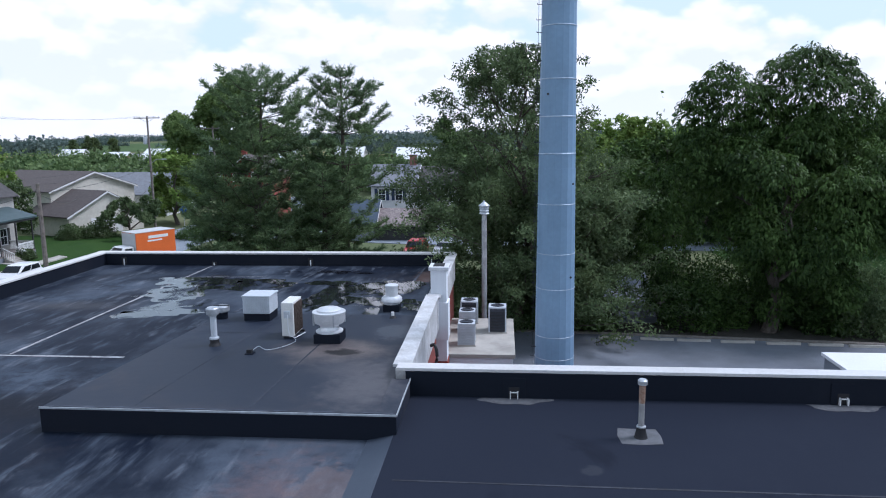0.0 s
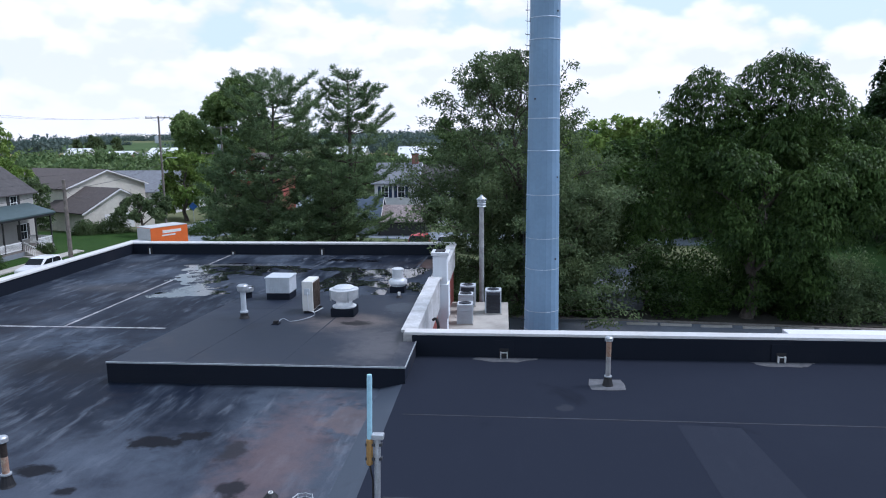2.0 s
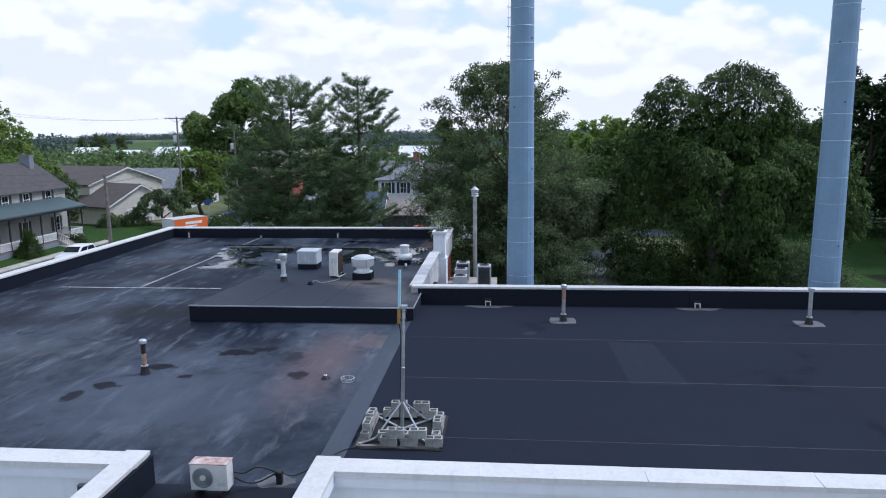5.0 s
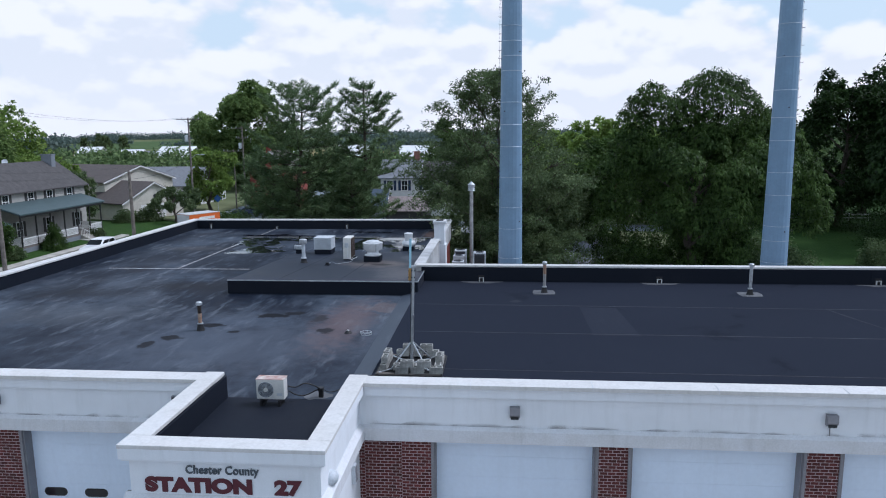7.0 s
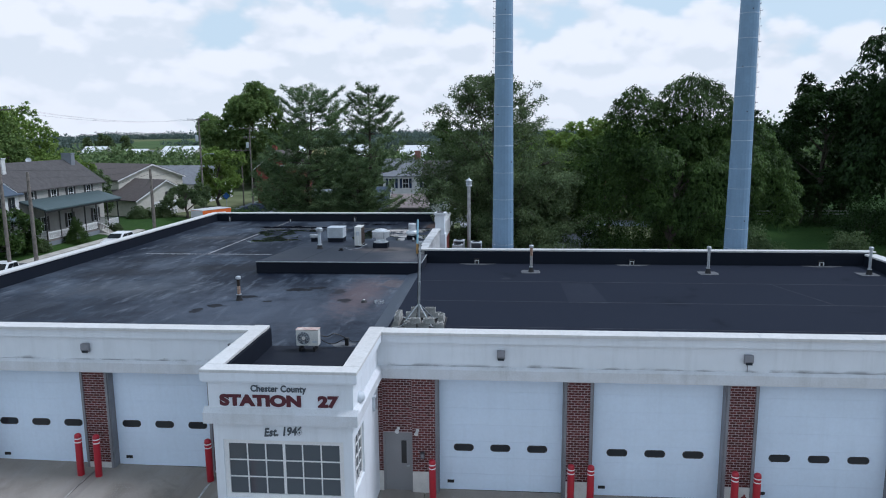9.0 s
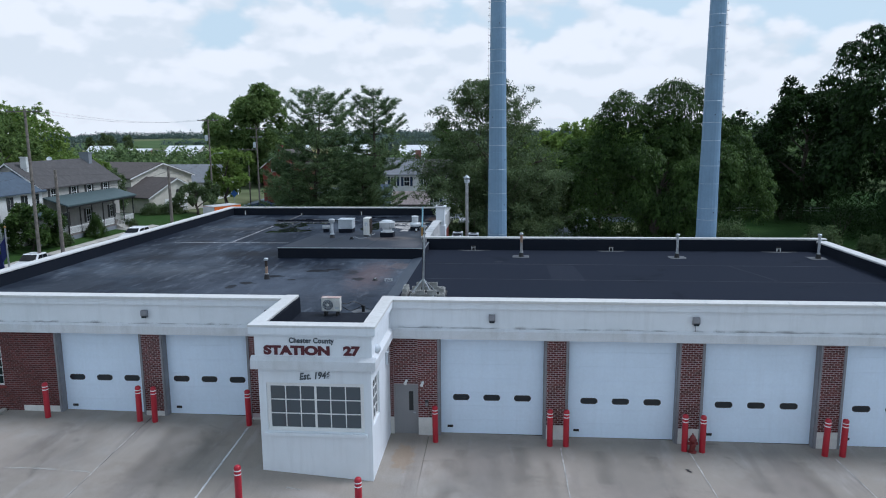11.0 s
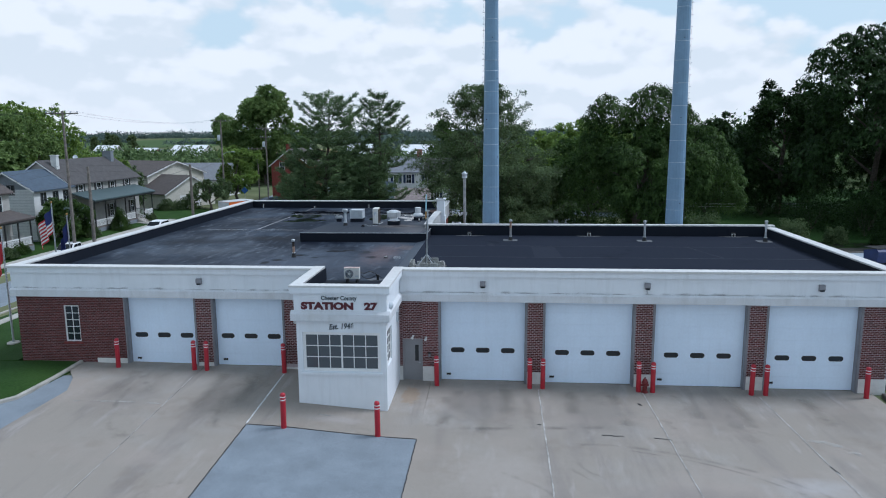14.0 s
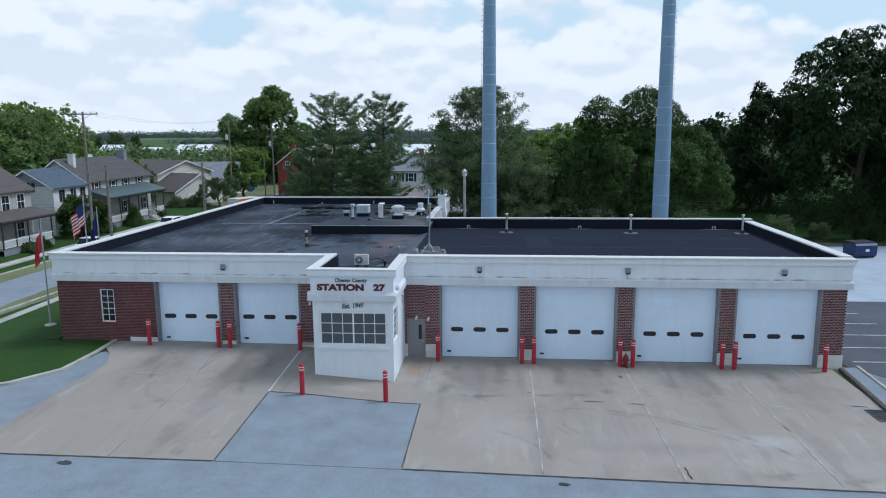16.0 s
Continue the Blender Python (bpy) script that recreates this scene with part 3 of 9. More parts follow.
def tube(bm, path, radii, seg=10, cap=True):
    """A round tube along points, with a radius at each."""
    rings = []
    path = [Vector(p) for p in path]
    for i, p in enumerate(path):
        d = (path[min(i + 1, len(path) - 1)] - path[max(i - 1, 0)]).normalized()
        u = d.orthogonal().normalized() if abs(d.z) < 0.98 else Vector((1, 0, 0)) - d * d.x
        u.normalize()
        w = d.cross(u)
        r = radii[i] if isinstance(radii, (list, tuple)) else radii
        rings.append([bm.verts.new(p + r * (math.cos(k * math.tau / seg) * u + math.sin(k * math.tau / seg) * w)) for k in range(seg)])
    for a, b in zip(rings, rings[1:]):
        for k in range(seg):
            bm.faces.new((a[k], a[(k + 1) % seg], b[(k + 1) % seg], b[k]))
    if cap:
        bm.faces.new(rings[0][::-1])
        bm.faces.new(rings[-1])
    return rings


def lathe(bm, prof, x=0, y=0, z=0, seg=24):
    """Turn a profile of (radius, height) about an upright axis."""
    rings = [[bm.verts.new((x + r * math.cos(k * math.tau / seg), y + r * math.sin(k * math.tau / seg), z + h)) for k in range(seg)] for r, h in prof]
    for a, b in zip(rings, rings[1:]):
        for k in range(seg):
            bm.faces.new((a[k], a[(k + 1) % seg], b[(k + 1) % seg], b[k]))
    bm.faces.new(rings[0][::-1])
    bm.faces.new(rings[-1])


def mesh_of(name, bm, material, smooth=False):
    bmesh.ops.recalc_face_normals(bm, faces=bm.faces)
    me = bpy.data.meshes.new(name)
    bm.to_mesh(me)
    bm.free()
    me.materials.append(M[material] if isinstance(material, str) else material)
    if smooth:
        me.polygons.foreach_set("use_smooth", [True] * len(me.polygons))
        me.set_sharp_from_angle(angle=radians(40))
    return me


def part(name, bm, material, parent=None, label="", smooth=False):
    ob = new(name, mesh_of(name, bm, material, smooth))
    if parent:
        ob.parent = parent
    if label:
        ob["label"] = label
    return ob


def boxes(name, material, parent, *dims, bev=0.0, label=""):
    bm = bmesh.new()
    for d in dims:
        box(bm, *d, bev=bev)
    return part(name, bm, material, parent, label)


def thing(name, label, category, m=None, group="", kind=""):
    ob = new(name)
    ob.empty_display_size = 0.2
    if m is not None:
        ob.matrix_basis = m
    return tagged(ob, label, category, group, kind)


def structure(name, bm, material, label="", category="", smooth=False):
    return tagged(part(name, bm, material, None, "", smooth), label, category, "", "structure")


_bx = (-400, -60, -47, -44.5, -43.2, -33.5, -31, -25, -22, -8, -6, -2, 0, 21, 30, 60, 400)
_bz = (0.0, 0.0, 0.05, -0.25, -0.6, -0.6, -0.25, 0.5, 0.68, 0.5, 0.45, 0.04, 0.0, -0.14, -0.1, 0.0, 0.0)


def ground_z(x, y):
    """Height of the ground: the left apron lies half a metre above the right one and falls to the street."""
    b = float(np.interp(x, _bx, _bz))
    f = min(1.0, max(0.0, (y + 13.0) / 12.0))
    back = min(1.0, max(0.0, (40.0 - y) / 30.0)) if y > 10 and -33 < x < 0 else 1.0
    return b * f * back - 0.05 * (1 - f)


def sheet(name, pts, material, lift=0.02, step=2.0, label="", category="", thick=0.12):
    """A paved area over the ground: a closed outline in plan, cut into a grid that follows the ground."""
    bm = bmesh.new()
    f = bm.faces.new([bm.verts.new((x, y, 0)) for x, y in pts])
    xs, ys = [p[0] for p in pts], [p[1] for p in pts]
    for lo, hi, no in ((min(xs), max(xs), (1, 0, 0)), (min(ys), max(ys), (0, 1, 0))):
        k = math.ceil(lo / step) * step
        while k < hi:
            bmesh.ops.bisect_plane(bm, geom=bm.verts[:] + bm.edges[:] + bm.faces[:], plane_co=(k, k, 0), plane_no=no)
            k += step
    for v in bm.verts:
        v.co.z = ground_z(v.co.x, v.co.y) + lift
    edge = [e for e in bm.edges if e.is_boundary]
    ext = bmesh.ops.extrude_edge_only(bm, edges=edge)
    for v in (g for g in ext["geom"] if isinstance(g, bmesh.types.BMVert)):
        v.co.z -= thick
    return structure(name, bm, material, label, category)


def blob(cx, cy, rx, ry, seed, n=40, rough=0.35):
    """An uneven closed outline."""
    rnd = random.Random(seed)
    ph = [rnd.uniform(0, math.tau) for _ in range(11)]
    out = []
    for i in range(n):
        a = i * math.tau / n
        r = 1 + rough * sum(math.sin((k + 2) * a + ph[k]) / (k + 1.6) for k in range(11)) * 0.62
        out.append((cx + rx * r * math.cos(a), cy + ry * r * math.sin(a)))
    return out
# ---------------- ground, pavements, streets ----------------
def build_ground():
    ax = sorted(set([-2500, -1500, -900, -600, -400, -250, -160, -120] + list(range(-100, 101, 4)) + [120, 160, 250, 400, 600, 900, 1500, 2500]))
    ay = sorted(set([-600, -300, -150, -100] + list(range(-80, 161, 4)) + [180, 220, 300, 450, 700, 1100, 1700, 2600, 3800]))
    vs = [(x, y, ground_z(x, y) - 0.05) for y in ay for x in ax]
    w = len(ax)
    fs = [(j * w + i, j * w + i + 1, (j + 1) * w + i + 1, (j + 1) * w + i) for j in range(len(ay) - 1) for i in range(w - 1)]
    me = bpy.data.meshes.new("ground")
    me.from_pydata(vs, [], fs)
    me.materials.append(M["field"])
    tagged(new("ground", me), "rolling green farmland and fields reaching to the horizon", "ground", "", "structure")


build_ground()
# lawns
sheet("lawn", [(-33, -9), (-24, -7.6), (-20.6, -6.3), (-19.0, -4.5), (-18.6, -2.0), (-18.7, 0.0), (-22.3, 0.0), (-22.3, 36), (-33, 60)], "grass", 0.03, 3.0, "mown green lawn beside the brick fire station", "lawn")
sheet("lawn", [(-48, 10), (-43.2, 10), (-43.4, 40), (-43.8, 66), (-44.4, 80), (-90, 80), (-90, 10)], "grass", 0.0, 4.0, "mown green front lawns of the houses across the side street", "lawn")
sheet("lawn", [(22, 43), (95, 43), (95, 120), (22, 120)], "grass", 0.0, 6.0, "shaded green lawn beyond the parking lot", "lawn")
# front street and the concrete aprons
sheet("road", [(-60, -60), (70, -60), (70, -12.95), (-16.3, -12.75), (-24.02, -12.75), (-24.02, -7.7), (-27, -8.3), (-33, -9.2), (-60, -13)], "asphalt_pale", 0.0, 4.0, "pale worn asphalt street in front of the station", "road")
sheet("road", [(-24, -12.74), (-15.9, -12.74), (-16.3, -1.6), (-18.7, -1.9), (-18.85, -4.0), (-19.2, -4.6), (-20.8, -6.4), (-24, -7.7)], "asphalt_pale", 0.0, 1.5, "pale worn asphalt between the kerb and the apron", "road")
sheet("pavement", [(-18.15, -12.74), (-17.9, -10.6), (-17.7, -7.1), (-17.3, -3.6), (-17.9, -2.2), (-18.6, -1.3), (-18.6, 0.3), (-12.13, 0.3), (-11.95, -12.75)], "concrete", 0.03, 1.5, "tan concrete apron slab before the garage doors", "pavement")
sheet("pavement", [(-11.92, -12.75), (-12.10, 0.3), (-7.78, 0.3), (-7.66, -6.28), (-7.66, -12.75)], "concrete", 0.03, 1.5, "tan concrete apron slab before the garage doors", "pavement")
sheet("pavement", [(-7.63, -6.28), (-7.75, 0.3), (-0.45, 0.3), (-0.38, -6.67)], "concrete", 0.03, 1.0, "tan concrete walk round the entrance block", "pavement")
sheet("pavement", [(-7.63, -12.75), (-7.63, -6.31), (-0.38, -6.70), (-0.33, -12.9)], "asphalt_pale", 0.02, 1.5, "pale blue-grey asphalt infill between the aprons", "pavement")
for x0, x1 in ((-0.36, 4.87), (4.9, 9.85), (9.88, 15.28), (15.31, 20.4)):
    y1 = -12.88 - (x0 + 0.4) * 0.03
    sheet("pavement", [(x0, y1), (x1 + (0.02 if x1 < 20 else 0), y1 - (x1 - x0) * 0.03), (x1 + (0.02 if x1 < 20 else 0.3), 0.3), (x0 - 0.06, 0.3)], "concrete", 0.03, 1.5, "tan concrete apron slab stained before the garage doors", "pavement")


def strip(name, a, b, width, material, lift, parent=None, label="", category="", n=24, wob=0.012, seed=1):
    """A thin painted or filled line over the ground."""
    rnd = random.Random(seed)
    bm = bmesh.new()
    a, b = Vector(a), Vector(b)
    s = (b - a).normalized()
    s = Vector((-s.y, s.x))
    prev = None
    for i in range(n + 1):
        p = a.lerp(b, i / n) + s * rnd.uniform(-wob, wob)
        w = width * rnd.uniform(0.7, 1.25) / 2
        cur = [bm.verts.new((q.x, q.y, ground_z(q.x, q.y) + lift)) for q in (p - s * w, p + s * w)]
        if prev:
            bm.faces.new((prev[0], cur[0], cur[1], prev[1]))
        prev = cur
    return structure(name, bm, material, label, category)


for k, (a, b) in enumerate((((4.86, -0.8), (4.89, -12.8)), ((9.82, -0.8), (9.98, -13.0)), ((15.2, -0.9), (15.38, -12.9)), ((-7.7, -0.8), (-7.64, -6.0)), ((-12.1, -0.9), (-11.94, -12.6)))):
    strip("trim", a, b, 0.05 if a[0] > -12 else 0.035, "line_faint", 0.041, None, "pale worn joint filler between concrete slabs", "joint", seed=k)
sheet("pavement", [(20.74, -13.4), (20.5, -6.0), (21.5, 0.1), (22.6, 0.1), (30.5, -13.4)], "asphalt_lot", 0.012, 1.5, "grey asphalt verge between apron and parking lot", "pavement")
strip("trim", (-7.72, -0.9), (-7.66, -6.28), 0.07, "line", 0.044, None, "white joint filler beside the entrance walk", "joint", 24, 0.01, 9)
# side street, kerbs and walk on the left
sheet("road", [(-36, -9.5), (-33.2, -9.4), (-33.4, 30), (-33.6, 60), (-35, 140), (-45, 140), (-43.6, 60), (-43.2, 30), (-42.8, -9.5)], "asphalt_pale", 0.01, 4.0, "pale asphalt side street past the houses", "road")
sheet("pavement", [(-31.2, -8.5), (-30.0, -8.2), (-31, 34), (-32.4, 60), (-33.4, 60), (-32.2, 34)], "concrete_old", 0.05, 4.0, "narrow concrete sidewalk along the side street", "sidewalk")
sheet("pavement", [(-45.6, 18), (-44.7, 18), (-45.2, 66), (-46.1, 66)], "concrete_old", 0.05, 4.0, "narrow concrete sidewalk before the houses", "sidewalk")
sheet("pavement", [(-48.6, 60.6), (-45.6, 60.0), (-45.6, 61.2), (-48.6, 61.8)], "concrete_old", 0.06, 2.0, "concrete front walk to the porch steps", "walk")
sheet("ground_soil", [(-24, 40.6), (-3, 40.4), (24, 38.5), (46, 41.4), (46, 45.5), (27, 50), (6.4, 50), (-24, 53)], "soil", 0.0, 4.0, "dark leaf-strewn soil under the trees", "soil")
# cross street behind
sheet("pavement", [(6.5, 42), (10.5, 42), (14.5, 68), (9.5, 68)], "asphalt_lot", 0.015, 4.0, "dark asphalt drive between the trees", "drive")
sheet("road", [(-44, 80), (-36, 80), (-10, 74), (30, 70), (30, 76), (-10, 80), (-36, 90), (-44, 94)], "asphalt_pale", 0.012, 4.0, "pale asphalt cross street behind the pines", "road")
# back and side parking lots
sheet("pavement", [(-1.0, 15.5), (21.7, 15.5), (21.7, 0.2), (21.2, -1.0), (29, -13.2), (62, -13.2), (62, 42), (46, 41), (24, 38.2), (-3, 40.2), (-3, 30)], "asphalt_lot", 0.01, 3.0, "grey asphalt parking lot behind and beside the station", "parking lot")
sheet("pavement", [(22.0, 15.05), (62, 15.1), (62, 41.5), (46, 40.6), (24.6, 37.9), (22.0, 30)], "lot_pale", 0.03, 3.0, "pale concrete paving of the yard before the dumpster", "pavement")
sheet("pavement", [(21.75, 15.0), (21.75, 0.2), (22.3, -0.4), (29.2, -13.1), (62, -13.1), (62, 15.0)], "lot_dark", 0.03, 3.0, "dark sealed asphalt with white parking lines", "parking lot")
for k, y in enumerate((1.1, 3.7, 6.3, 8.9, 11.5)):
    strip("trim", (22.4, y), (27.6, y), 0.1, "line", 0.036, None, "white painted parking line", "parking line", 10, 0.0, k)


def kerb(name, pts, w=0.16, h=0.16, material="concrete_old", label="weathered concrete kerb", category="kerb"):
    bm = bmesh.new()
    rows = []
    for i, p in enumerate(pts):
        d = Vector(pts[min(i + 1, len(pts) - 1)]) - Vector(pts[max(i - 1, 0)])
        s = Vector((-d.y, d.x)).normalized() * w / 2
        z = ground_z(*p)
        rows.append([bm.verts.new((p[0] + s.x * k, p[1] + s.y * k, z + q)) for k, q in ((-1, -0.1), (-1, h - 0.03), (-0.7, h), (0.7, h), (1, h - 0.03), (1, -0.1))])
    for a, b in zip(rows, rows[1:]):
        for k in range(5):
            bm.faces.new((a[k], b[k], b[k + 1], a[k + 1]))
    bm.faces.new(rows[0])
    bm.faces.new(rows[-1][::-1])
    return structure(name, bm, material, label, category)


kerb("trim", [(-33, -9.1), (-27, -8.3), (-24, -7.7), (-20.7, -6.4), (-19.1, -4.6), (-18.75, -2.2), (-18.75, -0.1)], 0.22, 0.14)
kerb("trim", [(-33.2, -9.0), (-33.3, 20), (-33.9, 60)], 0.18, 0.14)
kerb("trim", [(-42.9, -9.0), (-43.3, 30), (-43.7, 60)], 0.18, 0.14)
kerb("trim", [(21.15, -0.3), (20.55, -5.8), (21.2, -8.5)], 0.25, 0.16, "wood_dark", "dark weathered timber edging")
kerb("trim", [(22.2, 0.2), (21.9, -4.0), (22.5, -7.5)], 0.18, 0.12, "concrete_old")
sheet("stone", [(21.2, 0.0), (22.1, 0.1), (21.8, -4.0), (22.4, -7.5), (21.3, -8.4), (20.65, -5.8)], "asphalt_pale", 0.05, 1.0, "pale gravel drainage strip beside the apron", "gravel")


def mark(pts, width, material, label, lift=0.036):
    """A scuffed streak along a smooth way over the paving, strongest along its middle."""
    pts = [Vector((*p, 0)) for p in pts]
    way = []
    for i in range(len(pts) - 1):
        a, b, c, d = pts[max(i - 1, 0)], pts[i], pts[i + 1], pts[min(i + 2, len(pts) - 1)]
        for k in range(8):
            u = k / 8
            way.append(0.5 * ((2 * b) + (c - a) * u + (2 * a - 5 * b + 4 * c - d) * u * u + (3 * b - a - 3 * c + d) * u ** 3))
    way.append(pts[-1])
    bm = bmesh.new()
    uv = bm.loops.layers.uv.new("across")
    rows = []
    for i, p in enumerate(way):
        s = way[min(i + 1, len(way) - 1)] - way[max(i - 1, 0)]
        s = Vector((-s.y, s.x, 0)).normalized() * width / 2
        rows.append([bm.verts.new((q.x, q.y, ground_z(q.x, q.y) + lift)) for q in (p - s, p, p + s)])
    last = len(rows) - 1
    for i in range(last):
        for k in (0, 1):
            f = bm.faces.new((rows[i][k], rows[i + 1][k], rows[i + 1][k + 1], rows[i][k + 1]))
            for loop, j, side in zip(f.loops, (i, i + 1, i + 1, i), (k, k, k + 1, k + 1)):
                loop[uv].uv = (j / last, 1.0 if side == 1 and 0 < j < last else 0.0)
    return structure("stain", bm, material, label, "stain")


TYRE = "faint dark curved tyre scuff on the concrete"
mark([(6.2, -6.7), (7.9, -6.75), (9.9, -7.35), (11.4, -8.05), (12.8, -8.8), (14.0, -9.9), (14.6, -10.9)], 0.34, "tyre_mark", TYRE)
mark([(8.0, -7.1), (10.2, -7.8), (12.0, -8.8), (13.6, -10.2)], 0.22, "tyre_mark", TYRE)
mark([(-0.2, -5.2), (2.0, -5.5), (4.2, -5.3), (7.5, -5.0)], 0.5, "tyre_mark", TYRE)
mark([(3.0, -9.2), (4.6, -10.4), (5.4, -12.0)], 0.3, "tyre_mark", TYRE)
mark([(-14.5, -3.0), (-14.0, -5.6), (-12.6, -8.0)], 0.4, "tyre_mark", TYRE)
mark([(-9.9, -2.6), (-9.4, -5.0), (-8.6, -7.4)], 0.5, "tyre_mark", TYRE)
DAMP = "faint damp drag streak before the garage doors"
for x, y0, y1, w in ((1.0, -1.2, -4.6, 0.9), (3.2, -0.8, -4.2, 1.1), (2.2, -1.6, -6.0, 0.8), (6.2, -0.9, -3.6, 1.0), (8.3, -1.2, -4.8, 1.0), (11.6, -0.9, -3.8, 1.1), (13.6, -1.2, -4.6, 0.9), (17.0, -1.0, -3.6, 1.0), (-15.2, -1.0, -4.6, 1.0), (-13.6, -0.9, -4.0, 0.9), (-10.6, -1.0, -5.0, 1.0), (-8.9, -1.2, -4.4, 0.9), (0.5, -2.0, -5.2, 0.8), (4.2, -1.5, -5.0, 0.7), (-6.7, -1.0, -4.0, 1.0)):
    mark([(x, y0), (x + 0.12, (y0 + y1) / 2), (x + 0.05, y1)], w, "wet_mark", DAMP, 0.034)
LIME = "pale lime bloom on the concrete"
mark([(15.2, -5.6), (16.2, -5.9), (17.0, -7.0)], 0.5, "lime_mark", LIME, 0.045)
mark([(16.1, -6.6), (17.0, -6.6)], 0.55, "lime_mark", LIME, 0.045)
mark([(-16.6, -4.7), (-14.2, -4.6), (-11.9, -4.7)], 0.16, "lime_mark", LIME, 0.045)
mark([(-4.9, -5.0), (-4.3, -5.05)], 0.16, "lime_mark", LIME, 0.045)
CRACK = "short black crack patched with tar in the concrete"
for k, (a, b, w) in enumerate((((7.2, -5.76), (8.07, -5.83), 0.06), ((9.29, -5.88), (9.97, -6.04), 0.05), ((10.16, -12.05), (10.2, -12.95), 0.06), ((9.35, -2.2), (9.45, -2.45), 0.1), ((4.6, -4.9), (4.75, -4.9), 0.08), ((15.3, -7.9), (15.36, -8.5), 0.05), ((19.2, -5.4), (19.9, -5.5), 0.05))):
    strip("trim", a, b, w, "black", 0.043, None, CRACK, "crack", 9, 0.03, 40 + k)
EDGE = "dark open joint along the concrete edge"
for k, (a, b) in enumerate((((-7.645, -12.7), (-7.645, -6.33)), ((-7.6, -6.295), (-0.4, -6.685)), ((-0.37, -6.72), (-0.345, -12.85)), ((-16.4, -12.76), (-7.7, -12.77)), ((-0.3, -12.9), (10.0, -13.2)), ((10.0, -13.2), (20.4, -13.52)))):
    strip("trim", a, b, 0.04, "asphalt_seam", 0.042, None, EDGE, "joint", 40, 0.012, 60 + k)


def drain_grate(x, y):
    t = thing("drain_grate", "black iron drain grate let into the edge of the apron", "drain grate", pose(x, y, ground_z(x, y) + 0.03))
    boxes("pit", "black", t, (-0.4, 0.4, -0.6, 0.6, -0.02, 0.004))
    boxes("frame", "steel_dark", t, (-0.48, 0.48, -0.68, -0.6, -0.03, 0.02), (-0.48, 0.48, 0.6, 0.68, -0.03, 0.02), (-0.48, -0.4, -0.6, 0.6, -0.03, 0.02), (0.4, 0.48, -0.6, 0.6, -0.03, 0.02))
    for k in range(9):
        q = -0.54 + k * 0.135
        boxes("bar", "steel_dark", t, (-0.4, 0.4, q - 0.025, q + 0.025, 0.004, 0.016))


drain_grate(20.05, -6.5)
# ---------------- the fire station: walls ----------------
XL, XR = -22.03, 21.27          # brick corners of the front
BAND0, CAP0, TOP = 4.18, 5.43, 5.79
YB_L, YB_R = 34.6, 15.2        # backs of the two wings
XW = -2.15                     # east side of the left wing
ROOF_L, ROOF_R = 5.08, 5.22
DOORS = [(0.0, 4.27, 0.0), (5.14, 9.47, -0.04), (10.4, 14.78, -0.07), (15.69, 19.97, -0.11)]   # x0, x1, sill
DOORS_L = [(-16.2, -12.5, 0.51), (-11.57, -7.9, 0.53)]
wall_gaps = sorted([(a, b) for a, b, _ in DOORS + DOORS_L] + [(-1.85, -0.85), (-6.0, -2.05)])


def solids():
    out, x = [], XL
    for a, b in wall_gaps:
        if a > x:
            out.append((x, a))
        x = b
    out.append((x, XR))
    return out


def base_z(x):
    return ground_z(x, 0.0) - 0.1


WIN_L = (-19.52, -18.7, 1.76, 3.68)
bm = bmesh.new()
for a, b in solids():
    if a < -17:
        box(bm, a, WIN_L[0], 0.006, 0.35, base_z(a), BAND0 + 0.05)
        box(bm, WIN_L[1], b, 0.006, 0.35, base_z(b), BAND0 + 0.05)
        box(bm, WIN_L[0], WIN_L[1], 0.006, 0.35, base_z(b), WIN_L[2])
        box(bm, WIN_L[0], WIN_L[1], 0.006, 0.35, WIN_L[3], BAND0 + 0.05)
        structure("wall_front_old", bm, "mortar_old", "dark red brick wall of the older wing with stained joints", "wall")
        bm = bmesh.new()
    else:
        box(bm, a, b, 0.006, 0.35, base_z(b), BAND0 + 0.05)
box(bm, -1.85, -0.85, 0.006, 0.35, 2.2, BAND0 + 0.05)
wall_front = structure("wall_front", bm, "mortar", "dark red brick front wall with pale mortar joints", "wall")
# side and back walls, behind the parapets
bm = bmesh.new()
box(bm, XL, XL + 0.35, 0.36, YB_L, 0.0, 4.95)
structure("wall_west", bm, "brick_red", "red brick side wall of the station", "wall")
bm = bmesh.new()
box(bm, XL + 0.36, XW - 0.31, YB_L - 0.35, YB_L, -0.2, 4.95)
structure("wall_back", bm, "brick_red", "red brick back wall of the older wing", "wall")
bm = bmesh.new()
box(bm, XW - 0.3, XW, YB_R - 0.1, YB_L, -0.2, 4.95)
structure("wall_court", bm, "brick_red", "red brick wall of the older wing towards the yard", "wall")
bm = bmesh.new()
box(bm, XW + 0.01, XR - 0.36, YB_R - 0.3, YB_R, -0.4, 4.95)
structure("wall_back_east", bm, "brick_red", "red brick back wall of the garage wing", "wall")
bm = bmesh.new()
box(bm, XR - 0.35, XR, 0.36, YB_R, -0.4, 4.95)
structure("wall_east", bm, "brick_red", "red brick side wall of the garage wing", "wall")

